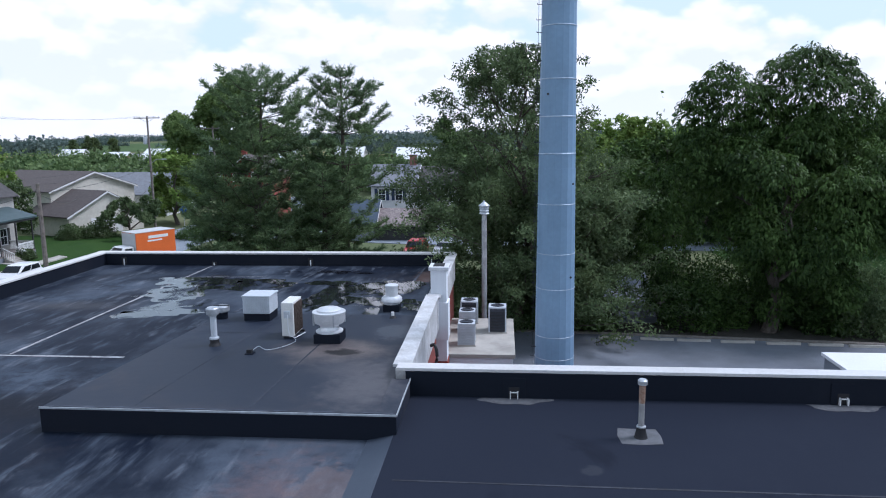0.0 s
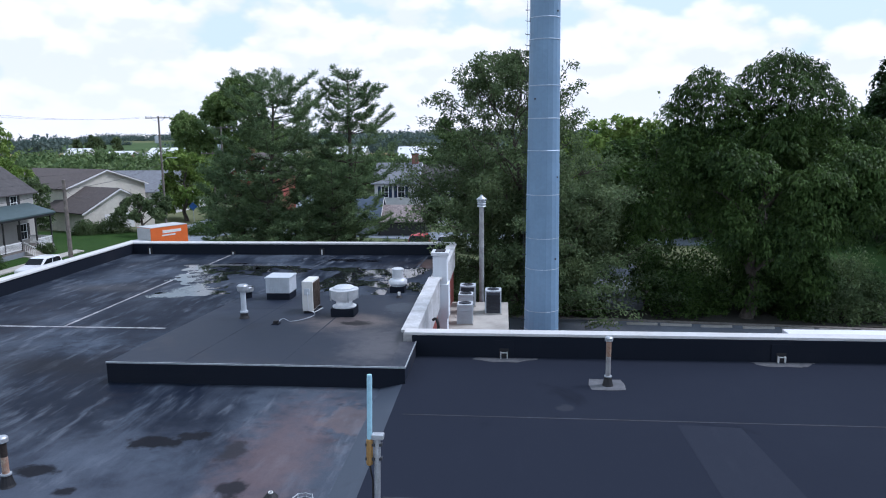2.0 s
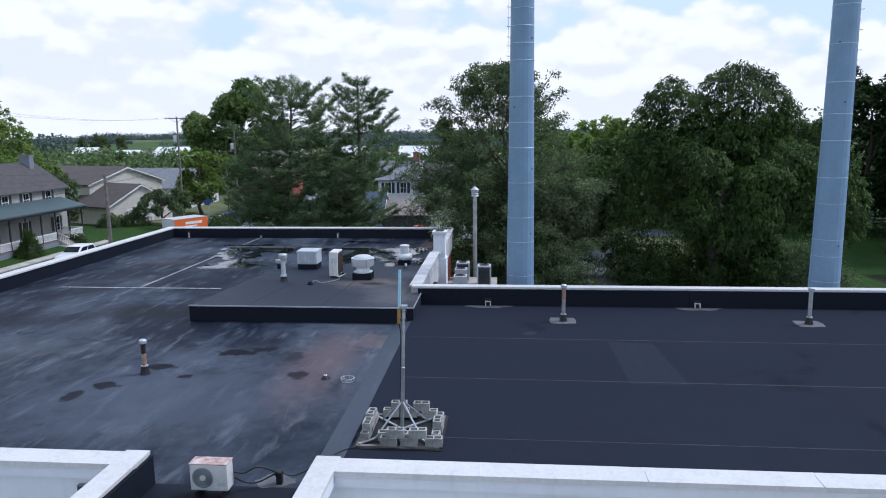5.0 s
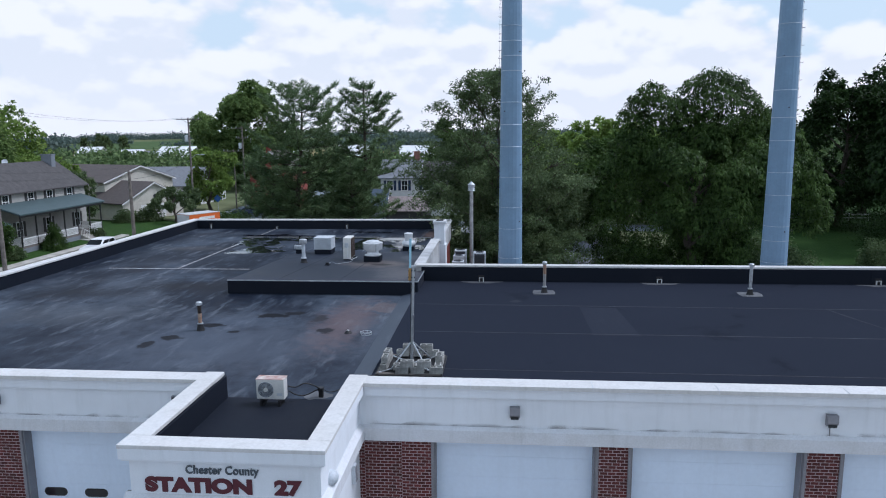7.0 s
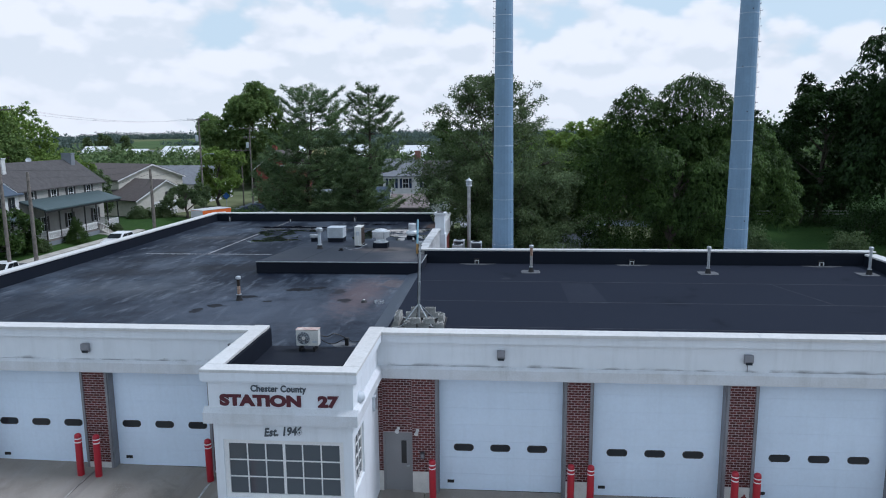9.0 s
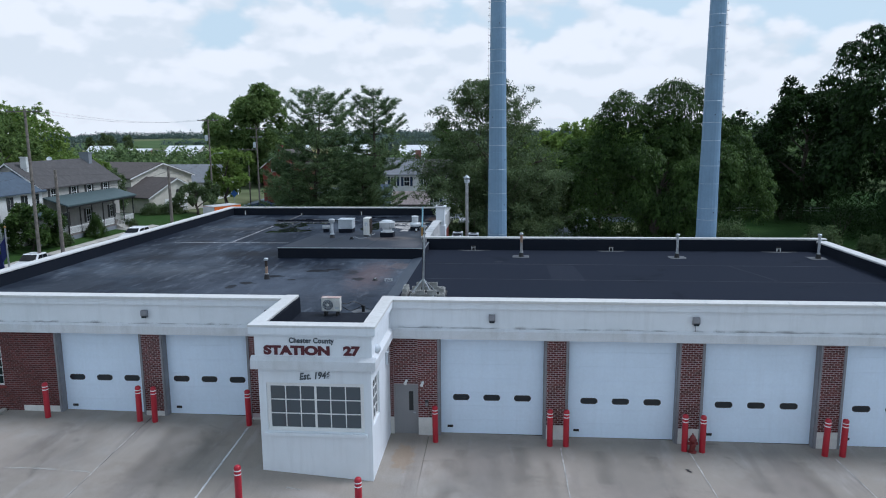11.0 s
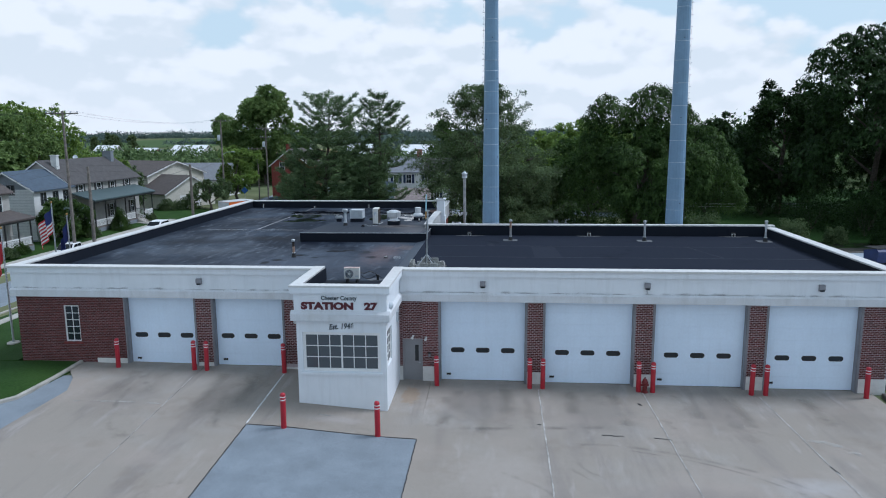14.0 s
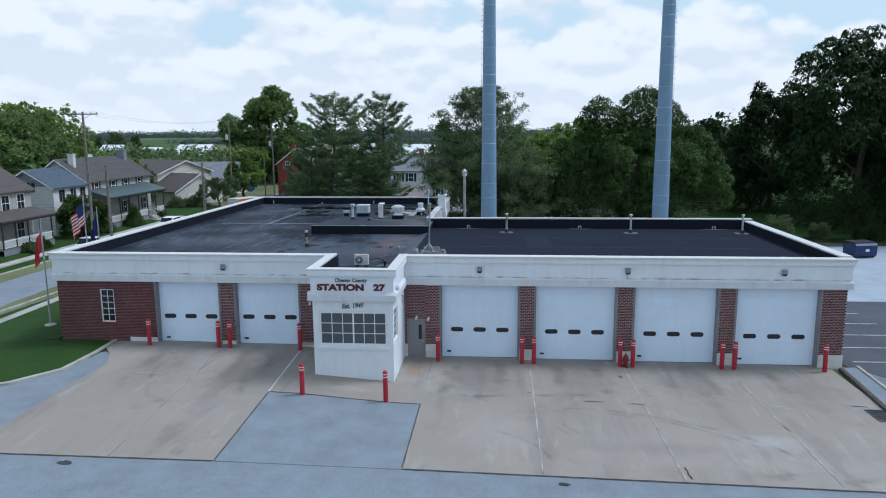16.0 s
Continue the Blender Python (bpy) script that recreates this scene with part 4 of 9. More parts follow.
# ---------------- fascia band, cap and coping ----------------
bm = bmesh.new()
for a, b in ((XL - 0.12, -5.95), (-2.05, XR + 0.12)):
    box(bm, a, b, -0.10, 0.24, BAND0 + 0.02, TOP - 0.06)
structure("wall_fascia", bm, "white", "white painted fascia band above the garage doors", "fascia")
bm = bmesh.new()
for a, b in ((XL - 0.12, -5.95), (-2.05, XR + 0.12)):
    prism(bm, [(-0.19, BAND0), (0.0, BAND0), (0.0, BAND0 + 0.42), (-0.115, BAND0 + 0.42), (-0.19, BAND0 + 0.34)], a - (0.07 if a < -20 else 0), b + (0.07 if b > 20 else 0), "x")
structure("trim", bm, "white_dirty", "weathered white drip moulding under the fascia", "trim")
bm = bmesh.new()
for a, b in ((XL - 0.2, -6.02), (-1.98, XR + 0.2)):
    prism(bm, [(-0.2, CAP0), (-0.1, CAP0), (-0.1, TOP - 0.05), (-0.24, TOP - 0.05), (-0.24, CAP0 + 0.27), (-0.2, CAP0 + 0.24)], a, b, "x")
structure("trim", bm, "white", "white stepped moulding below the coping", "trim")
bm = bmesh.new()
prism(bm, [(-0.27, TOP - 0.1), (-0.27, TOP), (0.26, TOP + 0.015), (0.26, TOP - 0.1)], XL - 0.24, -5.75, "x")
prism(bm, [(-0.27, TOP - 0.1), (-0.27, TOP), (0.26, TOP + 0.015), (0.26, TOP - 0.1)], -2.26, XR + 0.24, "x")
coping_front = structure("trim", bm, "coping", "white metal coping along the front parapet", "coping")
def grime_line(x0, x1, z, y, h, seed):
    """Dirt that has settled along the top of the moulding."""
    rnd = random.Random(seed)
    bm = bmesh.new()
    uv = bm.loops.layers.uv.new("across")
    n = max(4, int((x1 - x0) / 0.35))
    rows = []
    for i in range(n + 1):
        x = x0 + (x1 - x0) * i / n
        rows.append([bm.verts.new((x, y, z)), bm.verts.new((x, y, z + h * rnd.uniform(0.35, 1.3)))])
    for a, b in zip(rows, rows[1:]):
        f = bm.faces.new((a[0], b[0], b[1], a[1]))
        for loop, v in zip(f.loops, (1, 1, 0, 0)):
            loop[uv].uv = (0, v)
    structure("stain", bm, "grime", "grey grime along the top of the moulding", "stain")


grime_line(XL, -6.05, BAND0 + 0.425, -0.103, 0.12, 1)
grime_line(-1.9, XR, BAND0 + 0.425, -0.103, 0.12, 2)
# coping joints
for x in (-19.1, -16, -12.9, -9.8, 1.0, 4.1, 7.2, 10.3, 13.4, 16.5, 19.6):
    boxes("joint", "white_dirty", coping_front, (x, x + 0.012, -0.274, 0.264, TOP - 0.1, TOP + 0.018))
# side and back parapets with their copings; inner faces carry black flashing
def parapet(name, x0, x1, y0, y1, z0, z1, label):
    bm = bmesh.new()
    box(bm, x0, x1, y0, y1, z0, z1 - 0.08)
    structure(name, bm, "white_dirty", label, "parapet")


def coping(x0, x1, y0, y1, z1, label="white metal coping on the parapet", material="coping"):
    bm = bmesh.new()
    box(bm, x0, x1, y0, y1, z1 - 0.085, z1, 0.012)
    return structure("trim", bm, material, label, "coping")


def flash(x0, x1, y0, y1, z0, z1):
    bm = bmesh.new()
    box(bm, x0, x1, y0, y1, z0, z1)
    structure("trim", bm, "roof_wall", "black rubber flashing up the inside of the parapet", "flashing")


parapet("wall_parapet_west", XL - 0.1, XL + 0.3, 0.34, YB_L + 0.1, 4.4, TOP, "white parapet of the older wing")
coping(XL - 0.2, XL + 0.38, 0.34, YB_L + 0.2, TOP)
flash(XL + 0.3, XL + 0.34, 0.34, YB_L - 0.3, ROOF_L - 0.03, TOP - 0.1)
parapet("wall_parapet_back", XL + 0.31, XW - 0.35, YB_L - 0.3, YB_L + 0.1, 4.4, TOP, "white back parapet of the older wing")
coping(XL + 0.39, XW + 0.1, YB_L - 0.38, YB_L + 0.2, TOP)
flash(XL + 0.35, XW - 0.35, YB_L - 0.34, YB_L - 0.3, ROOF_L - 0.03, TOP - 0.1)
parapet("wall_parapet_back_east", XW + 0.3, XR - 0.01, YB_R - 0.02, YB_R + 0.32, 4.4, 5.99, "white back parapet of the garage wing")
c = coping(XW - 0.15, XR + 0.25, YB_R - 0.06, YB_R + 0.38, 5.99)
for x in (1.05, 5.2, 8.3, 12.4, 16.5):
    boxes("joint", "white_dirty", c, (x, x + 0.012, YB_R - 0.064, YB_R + 0.384, 5.9, 5.993))
flash(XW + 0.1, XR - 0.1, YB_R - 0.06, YB_R - 0.02, ROOF_R - 0.03, 5.89)
parapet("wall_parapet_east", XR, XR + 0.14, 0.34, YB_R + 0.3, 4.2, 5.86, "white side parapet of the garage wing")
coping(XR - 0.36, XR + 0.25, 0.34, YB_R - 0.11, 5.86)
flash(XR - 0.34, XR, 0.34, YB_R - 0.07, ROOF_R - 0.03, 5.76)
flash(XL + 0.35, -5.7, 0.24, 0.34, ROOF_L - 0.03, TOP - 0.1)
flash(-2.25, XR - 0.4, 0.24, 0.34, ROOF_R - 0.03, TOP - 0.1)
# parapet between the wings: a low stretch, then a higher one, then a pilaster
bm = bmesh.new()
box(bm, XW - 0.25, XW + 0.12, YB_R + 0.45, 23.9, 4.4, 5.8)
structure("wall_parapet_court", bm, "white_worn", "white painted parapet between roof and yard", "parapet")
coping(XW - 0.32, XW + 0.2, YB_R + 0.43, 24.0, 5.92, "weathered stone-grey coping of the court parapet", "white_worn")
bm = bmesh.new()
box(bm, XW - 0.25, XW + 0.12, 24.05, YB_L - 0.35, 4.4, 5.7)
structure("wall_parapet_court_rear", bm, "white_worn", "white painted rear parapet between roof and yard", "parapet")
coping(XW - 0.3, XW + 0.22, 24.05, YB_L - 0.39, 5.8, "weathered coping of the court parapet", "white_worn")


def chimney():
    t = thing("chimney", "white painted square chimney with a dark cap at the roof edge", "chimney", pose(-2.05, 24.9, 0))
    boxes("shaft", "white", t, (-0.3, 0.33, -0.3, 0.5, 3.0, 6.75), bev=0.02)
    boxes("base_course", "white", t, (-0.34, 0.40, -0.36, 0.56, 3.9, 5.45), bev=0.02)
    boxes("brick_base", "brick_red", t, (-0.28, 0.36, -0.32, 0.5, -0.1, 3.0))
    boxes("cap", "white_dirty", t, (-0.37, 0.43, -0.38, 0.58, 6.75, 6.9), bev=0.02)
    boxes("flue_opening", "black", t, (-0.2, 0.24, -0.2, 0.4, 6.9, 6.93))


chimney()

# ---------------- roofs ----------------
def deck(name, x0, x1, y0, y1, z, material, label, slab=0.2):
    bm = bmesh.new()
    box(bm, x0, x1, y0, y1, z - slab, z)
    return structure(name, bm, material, label, "roof")


deck("roof_west", XL + 0.34, -2.62, 0.34, YB_L - 0.34, ROOF_L, "roof_left", "old black rubber roof with silt, rust and drying water stains")
deck("roof_east", -2.0, XR - 0.34, 0.34, YB_R - 0.06, ROOF_R, "roof_right", "newer charcoal rubber roof with faint seams")
bm = bmesh.new()
prism(bm, [(-2.62, ROOF_L - 0.2), (-2.62, ROOF_L), (-2.0, ROOF_R), (-2.0, ROOF_L - 0.2)], 0.34, 12.66, "y")
structure("roof_strip", bm, "roof_strip", "pale weathered flashing strip between the two roofs", "roof")
deck("roof_strip_rear", -2.62, XW - 0.25, 12.66, YB_L - 0.34, ROOF_L, "roof_left", "old black rubber roof along the yard parapet")
# tapered raised roof
bm = bmesh.new()
prism(bm, [(12.70, ROOF_L), (12.70, 5.70), (23.9, ROOF_L + 0.03), (23.9, ROOF_L)], -10.6, XW - 0.26, "x")
structure("roof_taper", bm, "roof_mid", "raised tapered black rubber roof with silt stains", "roof")
bm = bmesh.new()
box(bm, -10.62, -1.93, 12.66, 12.70, ROOF_L, 5.71)
structure("trim", bm, "roof_wall", "black rubber face of the raised roof edge", "flashing")
bm = bmesh.new()
box(bm, XW - 0.26, -1.93, 12.70, YB_R - 0.1, ROOF_L, 5.70)
structure("trim", bm, "roof_mid", "black rubber lapped over the raised roof edge", "flashing")
bm = bmesh.new()
box(bm, -10.62, -1.9, 12.63, 12.66, 5.675, 5.72)
box(bm, -1.93, -1.9, 12.66, YB_R - 0.1, 5.675, 5.72)
structure("trim", bm, "galv", "thin metal edge along the raised roof", "trim")


def line_on(z_of, a, b, w, material, label, parent=None):
    bm = bmesh.new()
    a, b = Vector(a), Vector(b)
    s = (b - a).normalized()
    s = Vector((-s.y, s.x)) * w / 2
    n = max(2, int((b - a).length / 0.8))
    prev = None
    rnd = random.Random(int(a.x * 100 + b.y * 10))
    for i in range(n + 1):
        p = a.lerp(b, i / n)
        k = rnd.uniform(0.75, 1.2)
        cur = [bm.verts.new((q.x, q.y, z_of(q.x, q.y) + 0.006)) for q in (p - s * k, p + s * k)]
        if prev:
            bm.faces.new((prev[0], cur[0], cur[1], prev[1]))
        prev = cur
    structure("trim", bm, material, label, "seam")


def zl(x, y):
    return ROOF_L


def zr(x, y):
    return ROOF_R


def zt(x, y):
    return max(ROOF_L, 5.70 - (y - 12.7) * (0.59 / 11.2)) + 0.002


SEAM = "pale seam tape across the rubber roof"
line_on(zl, (-19.6, 18.3), (-11.7, 18.3), 0.14, "seam", SEAM)
line_on(zl, (-15.7, 18.4), (-15.45, 34.0), 0.13, "seam", SEAM)
line_on(zl, (-10.3, 24.2), (-8.9, 33.9), 0.1, "seam_mid", SEAM)
line_on(zl, (-4.1, 24.2), (-3.6, 33.9), 0.12, "seam_mid", SEAM)
line_on(zl, (-15.6, 30.9), (-11.6, 31.2), 0.06, "seam", SEAM)
line_on(zt, (-8.35, 12.9), (-8.1, 23.8), 0.08, "seam_faint", SEAM)
line_on(zt, (-5.5, 12.9), (-5.4, 23.8), 0.06, "seam_faint", SEAM)
line_on(zt, (-10.4, 20.6), (-7.6, 20.6), 0.05, "seam_faint", SEAM)
line_on(zt, (-10.5, 12.78), (-2.0, 12.78), 0.08, "seam_mid", SEAM)
line_on(zr, (-1.7, 10.55), (21.0, 10.4), 0.05, "seam_dim", SEAM)
line_on(zr, (-1.5, 6.55), (21.0, 6.4), 0.05, "seam_dim", SEAM)
line_on(zr, (-1.5, 2.6), (21.0, 2.5), 0.04, "seam_dim", SEAM)
line_on(zr, (14.5, 10.4), (15.6, 6.6), 0.03, "seam_dim", SEAM)


def flat(name, pts, z_of, material, label, category, lift=0.006, kind="structure"):
    bm = bmesh.new()
    f = bm.faces.new([bm.verts.new((x, y, z_of(x, y) + lift)) for x, y in pts])
    bmesh.ops.triangulate(bm, faces=[f])
    tagged(part(name, bm, material), label, category, "", kind)


flat("trim", [(4.91, 10.31), (6.35, 10.22), (6.58, 6.29), (4.96, 6.36)], zr, "roof_patch", "slightly paler strip of newer rubber on the garage roof", "roof patch", 0.004)


def puddle(pts, z_of=zl, lift=0.008):
    flat("water", pts, z_of, "water", "shallow rain puddle standing on the black roof, mirroring sky and trees", "puddle", lift)


for k, (x, y, rx, ry) in enumerate(((-13.5, 23.9, 1.5, 0.8), (-13.3, 25.4, 1.0, 1.2), (-14.3, 27.6, 1.7, 1.5), (-14.6, 29.9, 1.5, 1.3), (-12.7, 29.6, 2.6, 1.6), (-10.9, 29.7, 1.2, 0.9),
                                    (-6.9, 27.3, 1.2, 2.6), (-5.6, 27.2, 1.2, 2.6), (-4.5, 29.2, 1.2, 1.5), (-3.2, 25.6, 0.55, 0.9), (-7.6, 29.7, 1.1, 0.6), (-8.2, 32.4, 2.2, 0.35))):
    puddle(blob(x, y, rx, ry, 200 + k, 90, 0.62), zl, 0.008 + 0.0015 * k)

# ---------------- entrance block ----------------
EX0, EX1, EY = -6.02, -2.0, -4.0
bm = bmesh.new()
W0, W1, WZ0, WZ1 = -5.76, -2.27, 1.86, 3.66   # front window opening
box(bm, EX0, W0, EY, EY + 0.25, -0.2, 4.3)
box(bm, W1, EX1, EY, EY + 0.25, -0.2, 4.3)
box(bm, W0, W1, EY, EY + 0.25, -0.2, WZ0)
box(bm, W0, W1, EY, EY + 0.25, WZ1, 4.3)
structure("wall_entrance", bm, "white", "white painted front wall of the entrance block", "wall")
bm = bmesh.new()
box(bm, EX0, EX0 + 0.25, EY + 0.25, 0.3, -0.2, 4.3)
structure("wall_entrance_west", bm, "white", "white painted side wall of the entrance block", "wall")
bm = bmesh.new()
SY0, SY1, SZ0, SZ1 = -3.75, -2.45, 2.0, 3.66
box(bm, EX1 - 0.25, EX1, EY + 0.25, SY0, -0.2, 4.3)
box(bm, EX1 - 0.25, EX1, SY1, 0.3, -0.2, 4.3)
box(bm, EX1 - 0.25, EX1, SY0, SY1, -0.2, SZ0)
box(bm, EX1 - 0.25, EX1, SY0, SY1, SZ1, 4.3)
structure("wall_entrance_east", bm, "white", "white painted side wall of the entrance block", "wall")
bm = bmesh.new()
box(bm, EX0 - 0.06, EX1 + 0.06, EY - 0.06, EY + 0.25, 4.3, TOP - 0.08)
box(bm, EX0 - 0.06, EX0 + 0.25, EY + 0.25, 0.3, 4.3, TOP - 0.08)
box(bm, EX1 - 0.25, EX1 + 0.06, EY + 0.25, 0.3, 4.3, TOP - 0.08)
wall_sign = structure("wall_sign", bm, "white", "white sign band round the top of the entrance block", "fascia")
bm = bmesh.new()
prism(bm, [(EY - 0.2, 4.21), (EY, 4.21), (EY, 4.66), (EY - 0.065, 4.66), (EY - 0.2, 4.52)], EX0 - 0.2, EX1 + 0.2, "x")
prism(bm, [(EX0 - 0.2, 4.21), (EX0, 4.21), (EX0, 4.66), (EX0 - 0.065, 4.66), (EX0 - 0.2, 4.52)], EY + 0.004, -0.2, "y")
prism(bm, [(EX1 + 0.2, 4.21), (EX1, 4.21), (EX1, 4.66), (EX1 + 0.065, 4.66), (EX1 + 0.2, 4.52)], EY + 0.004, -0.2, "y")
structure("trim", bm, "white_dirty", "stained white ledge under the sign", "trim")
bm = bmesh.new()
for k, (d0, d1) in enumerate(((0.17, CAP0), (0.21, CAP0 + 0.05))):
    z1 = TOP - 0.07
    box(bm, EX0 - d0, EX1 + d0, EY - d0, EY - 0.06, d1, z1)
    box(bm, EX0 - d0, EX0 - 0.06, EY - 0.055, -0.25, d1, z1)
    box(bm, EX1 + 0.06, EX1 + d0, EY - 0.055, -0.25, d1, z1)
structure("trim", bm, "white", "white moulded cap of the entrance block", "trim")
bm = bmesh.new()
o, i = 0.22, 0.28
box(bm, EX0 - o, EX1 + o, EY - o, EY + i, TOP - 0.07, TOP + 0.02, 0.015)
box(bm, EX0 - o, EX0 + i, EY + i + 0.002, 0.33, TOP - 0.07, TOP + 0.02, 0.015)
box(bm, EX1 - i, EX1 + o, EY + i + 0.002, 0.33, TOP - 0.07, TOP + 0.02, 0.015)
structure("trim", bm, "coping", "wide white metal coping round the entrance block", "coping")
bm = bmesh.new()
box(bm, EX0 + 0.25, EX0 + 0.33, EY + 0.25, 0.33, 5.0, TOP - 0.09)
box(bm, EX1 - 0.33, EX1 - 0.25, EY + 0.25, 0.33, 5.0, TOP - 0.09)
box(bm, EX0 + 0.33, EX1 - 0.33, EY + 0.25, EY + 0.34, 5.0, TOP - 0.09)
structure("trim", bm, "roof_wall", "black rubber flashing inside the entrance parapet", "flashing")
deck("roof_entrance", EX0 + 0.33, EX1 - 0.33, EY + 0.34, 0.34, ROOF_L, "roof_wall", "black rubber roof of the entrance block")
flat("stain", blob(-3.25, 0.6, 0.45, 0.25, 77), zl, "patch", "pale patch round the cable boot", "stain", 0.006)


def window(name, u0, u1, z0, z1, cols, rows, m, mull=None, fr="paint_trim", depth=0.09, bar=0.03, border=0.07, label="", glass="glass_sky"):
    """A window in its own plane: x along the wall, y into it."""
    t = thing(name, label, "window", m, "", "structure")
    fbm = bmesh.new()
    for d in ((u0, u1, z0, z0 + border), (u0, u1, z1 - border, z1), (u0, u0 + border, z0 + border, z1 - border), (u1 - border, u1, z0 + border, z1 - border)):
        box(fbm, d[0], d[1], 0, depth, d[2], d[3])
    part("window_frame", fbm, fr, t)
    iu0, iu1, iz0, iz1 = u0 + border, u1 - border, z0 + border, z1 - border
    cu = [iu0 + (iu1 - iu0) * k / cols for k in range(cols + 1)]
    cz = [iz0 + (iz1 - iz0) * k / rows for k in range(rows + 1)]
    for k in range(1, cols):
        w = bar if k != mull else bar * 2.2
        boxes("mullion", fr, t, (cu[k] - w / 2, cu[k] + w / 2, 0.015, depth - 0.02, iz0, iz1))
    for k in range(1, rows):
        boxes("glazing_bar", fr, t, (iu0, iu1, 0.02, depth - 0.025, cz[k] - bar / 2, cz[k] + bar / 2))
    for a in range(cols):
        for b in range(rows):
            boxes("pane", glass, t, (cu[a], cu[a + 1], depth - 0.05, depth - 0.04, cz[b], cz[b + 1]))
    return t


w = window("window_1", W0, W1, WZ0, WZ1, 6, 3, pose(0, EY + 0.06, 0), 3, border=0.13, label="wide white-framed entrance window of eighteen dark panes", bar=0.035)
boxes("window_sill", "white", w, (W0 - 0.1, W1 + 0.1, -0.16, -0.062, WZ0 - 0.14, WZ0 - 0.03), bev=0.01)
window("window_2", SY0, SY1, SZ0, SZ1, 3, 4, pose(EX1 - 0.06, 0, 0, 0, 0, 90), border=0.07, label="white-framed side window of the entrance block")
w = window("window_3", WIN_L[0], WIN_L[1], WIN_L[2], WIN_L[3], 2, 5, pose(0, 0.05, 0), border=0.06, bar=0.03, label="tall white-framed ten-pane window in the brick wall", glass="glass")
boxes("window_sill", "brick", w, (WIN_L[0] - 0.12, WIN_L[1] + 0.12, -0.1, -0.053, WIN_L[2] - 0.12, WIN_L[2]), bev=0.01)


def letters(text, x, z, size, material, label, stretch=1.0, slant=0.0, bold=0.0, space=1.0):
    cu = bpy.data.curves.new("lettering", "FONT")
    cu.body, cu.size, cu.extrude, cu.offset, cu.shear, cu.space_character = text, size, 0.012, bold, slant, space
    cu.align_x = "CENTER"
    ob = bpy.data.objects.new("lettering", cu)
    scene.collection.objects.link(ob)
    bpy.context.view_layer.update()
    me = bpy.data.meshes.new_from_object(ob.evaluated_get(bpy.context.evaluated_depsgraph_get()))
    bpy.data.objects.remove(ob)
    t = thing("lettering", label, "lettering", Matrix.Translation((x, EY - 0.075, z)) @ pose(0, 0, 0, 90, 0, 0) @ Matrix.Diagonal((stretch, 1, 1, 1)))
    bm = bmesh.new()
    bm.from_mesh(me)
    left = set(bm.verts)
    while left:  # one object a letter
        todo, seen = [left.pop()], set()
        while todo:
            v = todo.pop()
            if v not in seen:
                seen.add(v)
                todo += [e.other_vert(v) for e in v.link_edges]
        left -= seen
        one = bmesh.new()
        index = {v: one.verts.new(v.co) for v in seen}
        for f in {f for v in seen for f in v.link_faces}:
            one.faces.new([index[v] for v in f.verts])
        part("letter", one, material, t)
    bm.free()
    return t


letters("Chester County", -4.05, 5.15, 0.26, "letter_grey", "slate-grey raised serif letters reading Chester County", 0.88, 0, 0.006, 1.05)
letters("STATION", -4.57, 4.735, 0.42, "letter", "bold maroon raised letters reading STATION", 1.31, 0, 0.025, 1.02)
letters("27", -2.65, 4.74, 0.42, "letter", "bold maroon raised numerals reading 27", 1.28, 0, 0.025, 1.02)
o = letters("Est. 1946", -4.02, 3.87, 0.34, "letter_grey", "slanted grey letters reading Est. 1946", 0.82, 0.25, 0.01, 1.05)
o.matrix_basis = Matrix.Translation((-4.0, EY - 0.014, 3.83)) @ pose(0, 0, 0, 90, 0, 0) @ pose(0, 0, 0, 0, 0, 4) @ Matrix.Diagonal((0.82, 1, 1, 1))

# ---------------- garage doors ----------------
def garage_door(k, x0, x1, z0, label):
    t = thing("door_%d" % k, label, "garage door", pose(0, 0.30, 0), "", "structure")
    n = 7 if z0 < 0.3 else 6
    h = (4.2 - z0 - 0.03) / n
    win = 2 if z0 < 0.3 else 2
    zc = z0 + 1.59
    for s in range(n):
        bm = bmesh.new()
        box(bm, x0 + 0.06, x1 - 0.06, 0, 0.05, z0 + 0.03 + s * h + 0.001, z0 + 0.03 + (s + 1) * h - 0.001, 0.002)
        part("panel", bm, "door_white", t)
    W = x1 - x0
    for f in (-1, 0, 1):
        xc = x0 + W / 2 + f * (1.25 if W > 4 else 1.215)
        for nm, a, b, d, m in (("window_trim", 0.345, 0.13, -0.012, "black"), ("pane", 0.31, 0.095, -0.016, "glass")):
            bm = bmesh.new()
            out = []
            for q in range(20):
                an = q * math.tau / 20
                out.append((xc + (a - b) * (1 if math.cos(an) > 0 else -1) + b * math.cos(an), zc + b * math.sin(an)))
            prism(bm, out, d, 0.002, "y")
            part(nm, bm, m, t)
    boxes("lift_handle", "black", t, (x0 + 0.32, x0 + 0.55, -0.03, 0.002, z0 + 0.28, z0 + 0.38), bev=0.008)
    boxes("bottom_seal", "black", t, (x0 + 0.06, x1 - 0.06, 0.005, 0.045, z0 - 0.02, z0 + 0.03))
    for a in (x0, x1 - 0.06):
        boxes("jamb", "jamb", t, (a, a + 0.06, -0.29, 0.06, z0 - 0.02, 4.19))
    for a, b in ((x0 - 0.06, x0 + 0.02), (x1 - 0.02, x1 + 0.06)):
        boxes("jamb_trim", "jamb", t, (a, b, -0.342, -0.292, z0 - 0.02, 4.185))


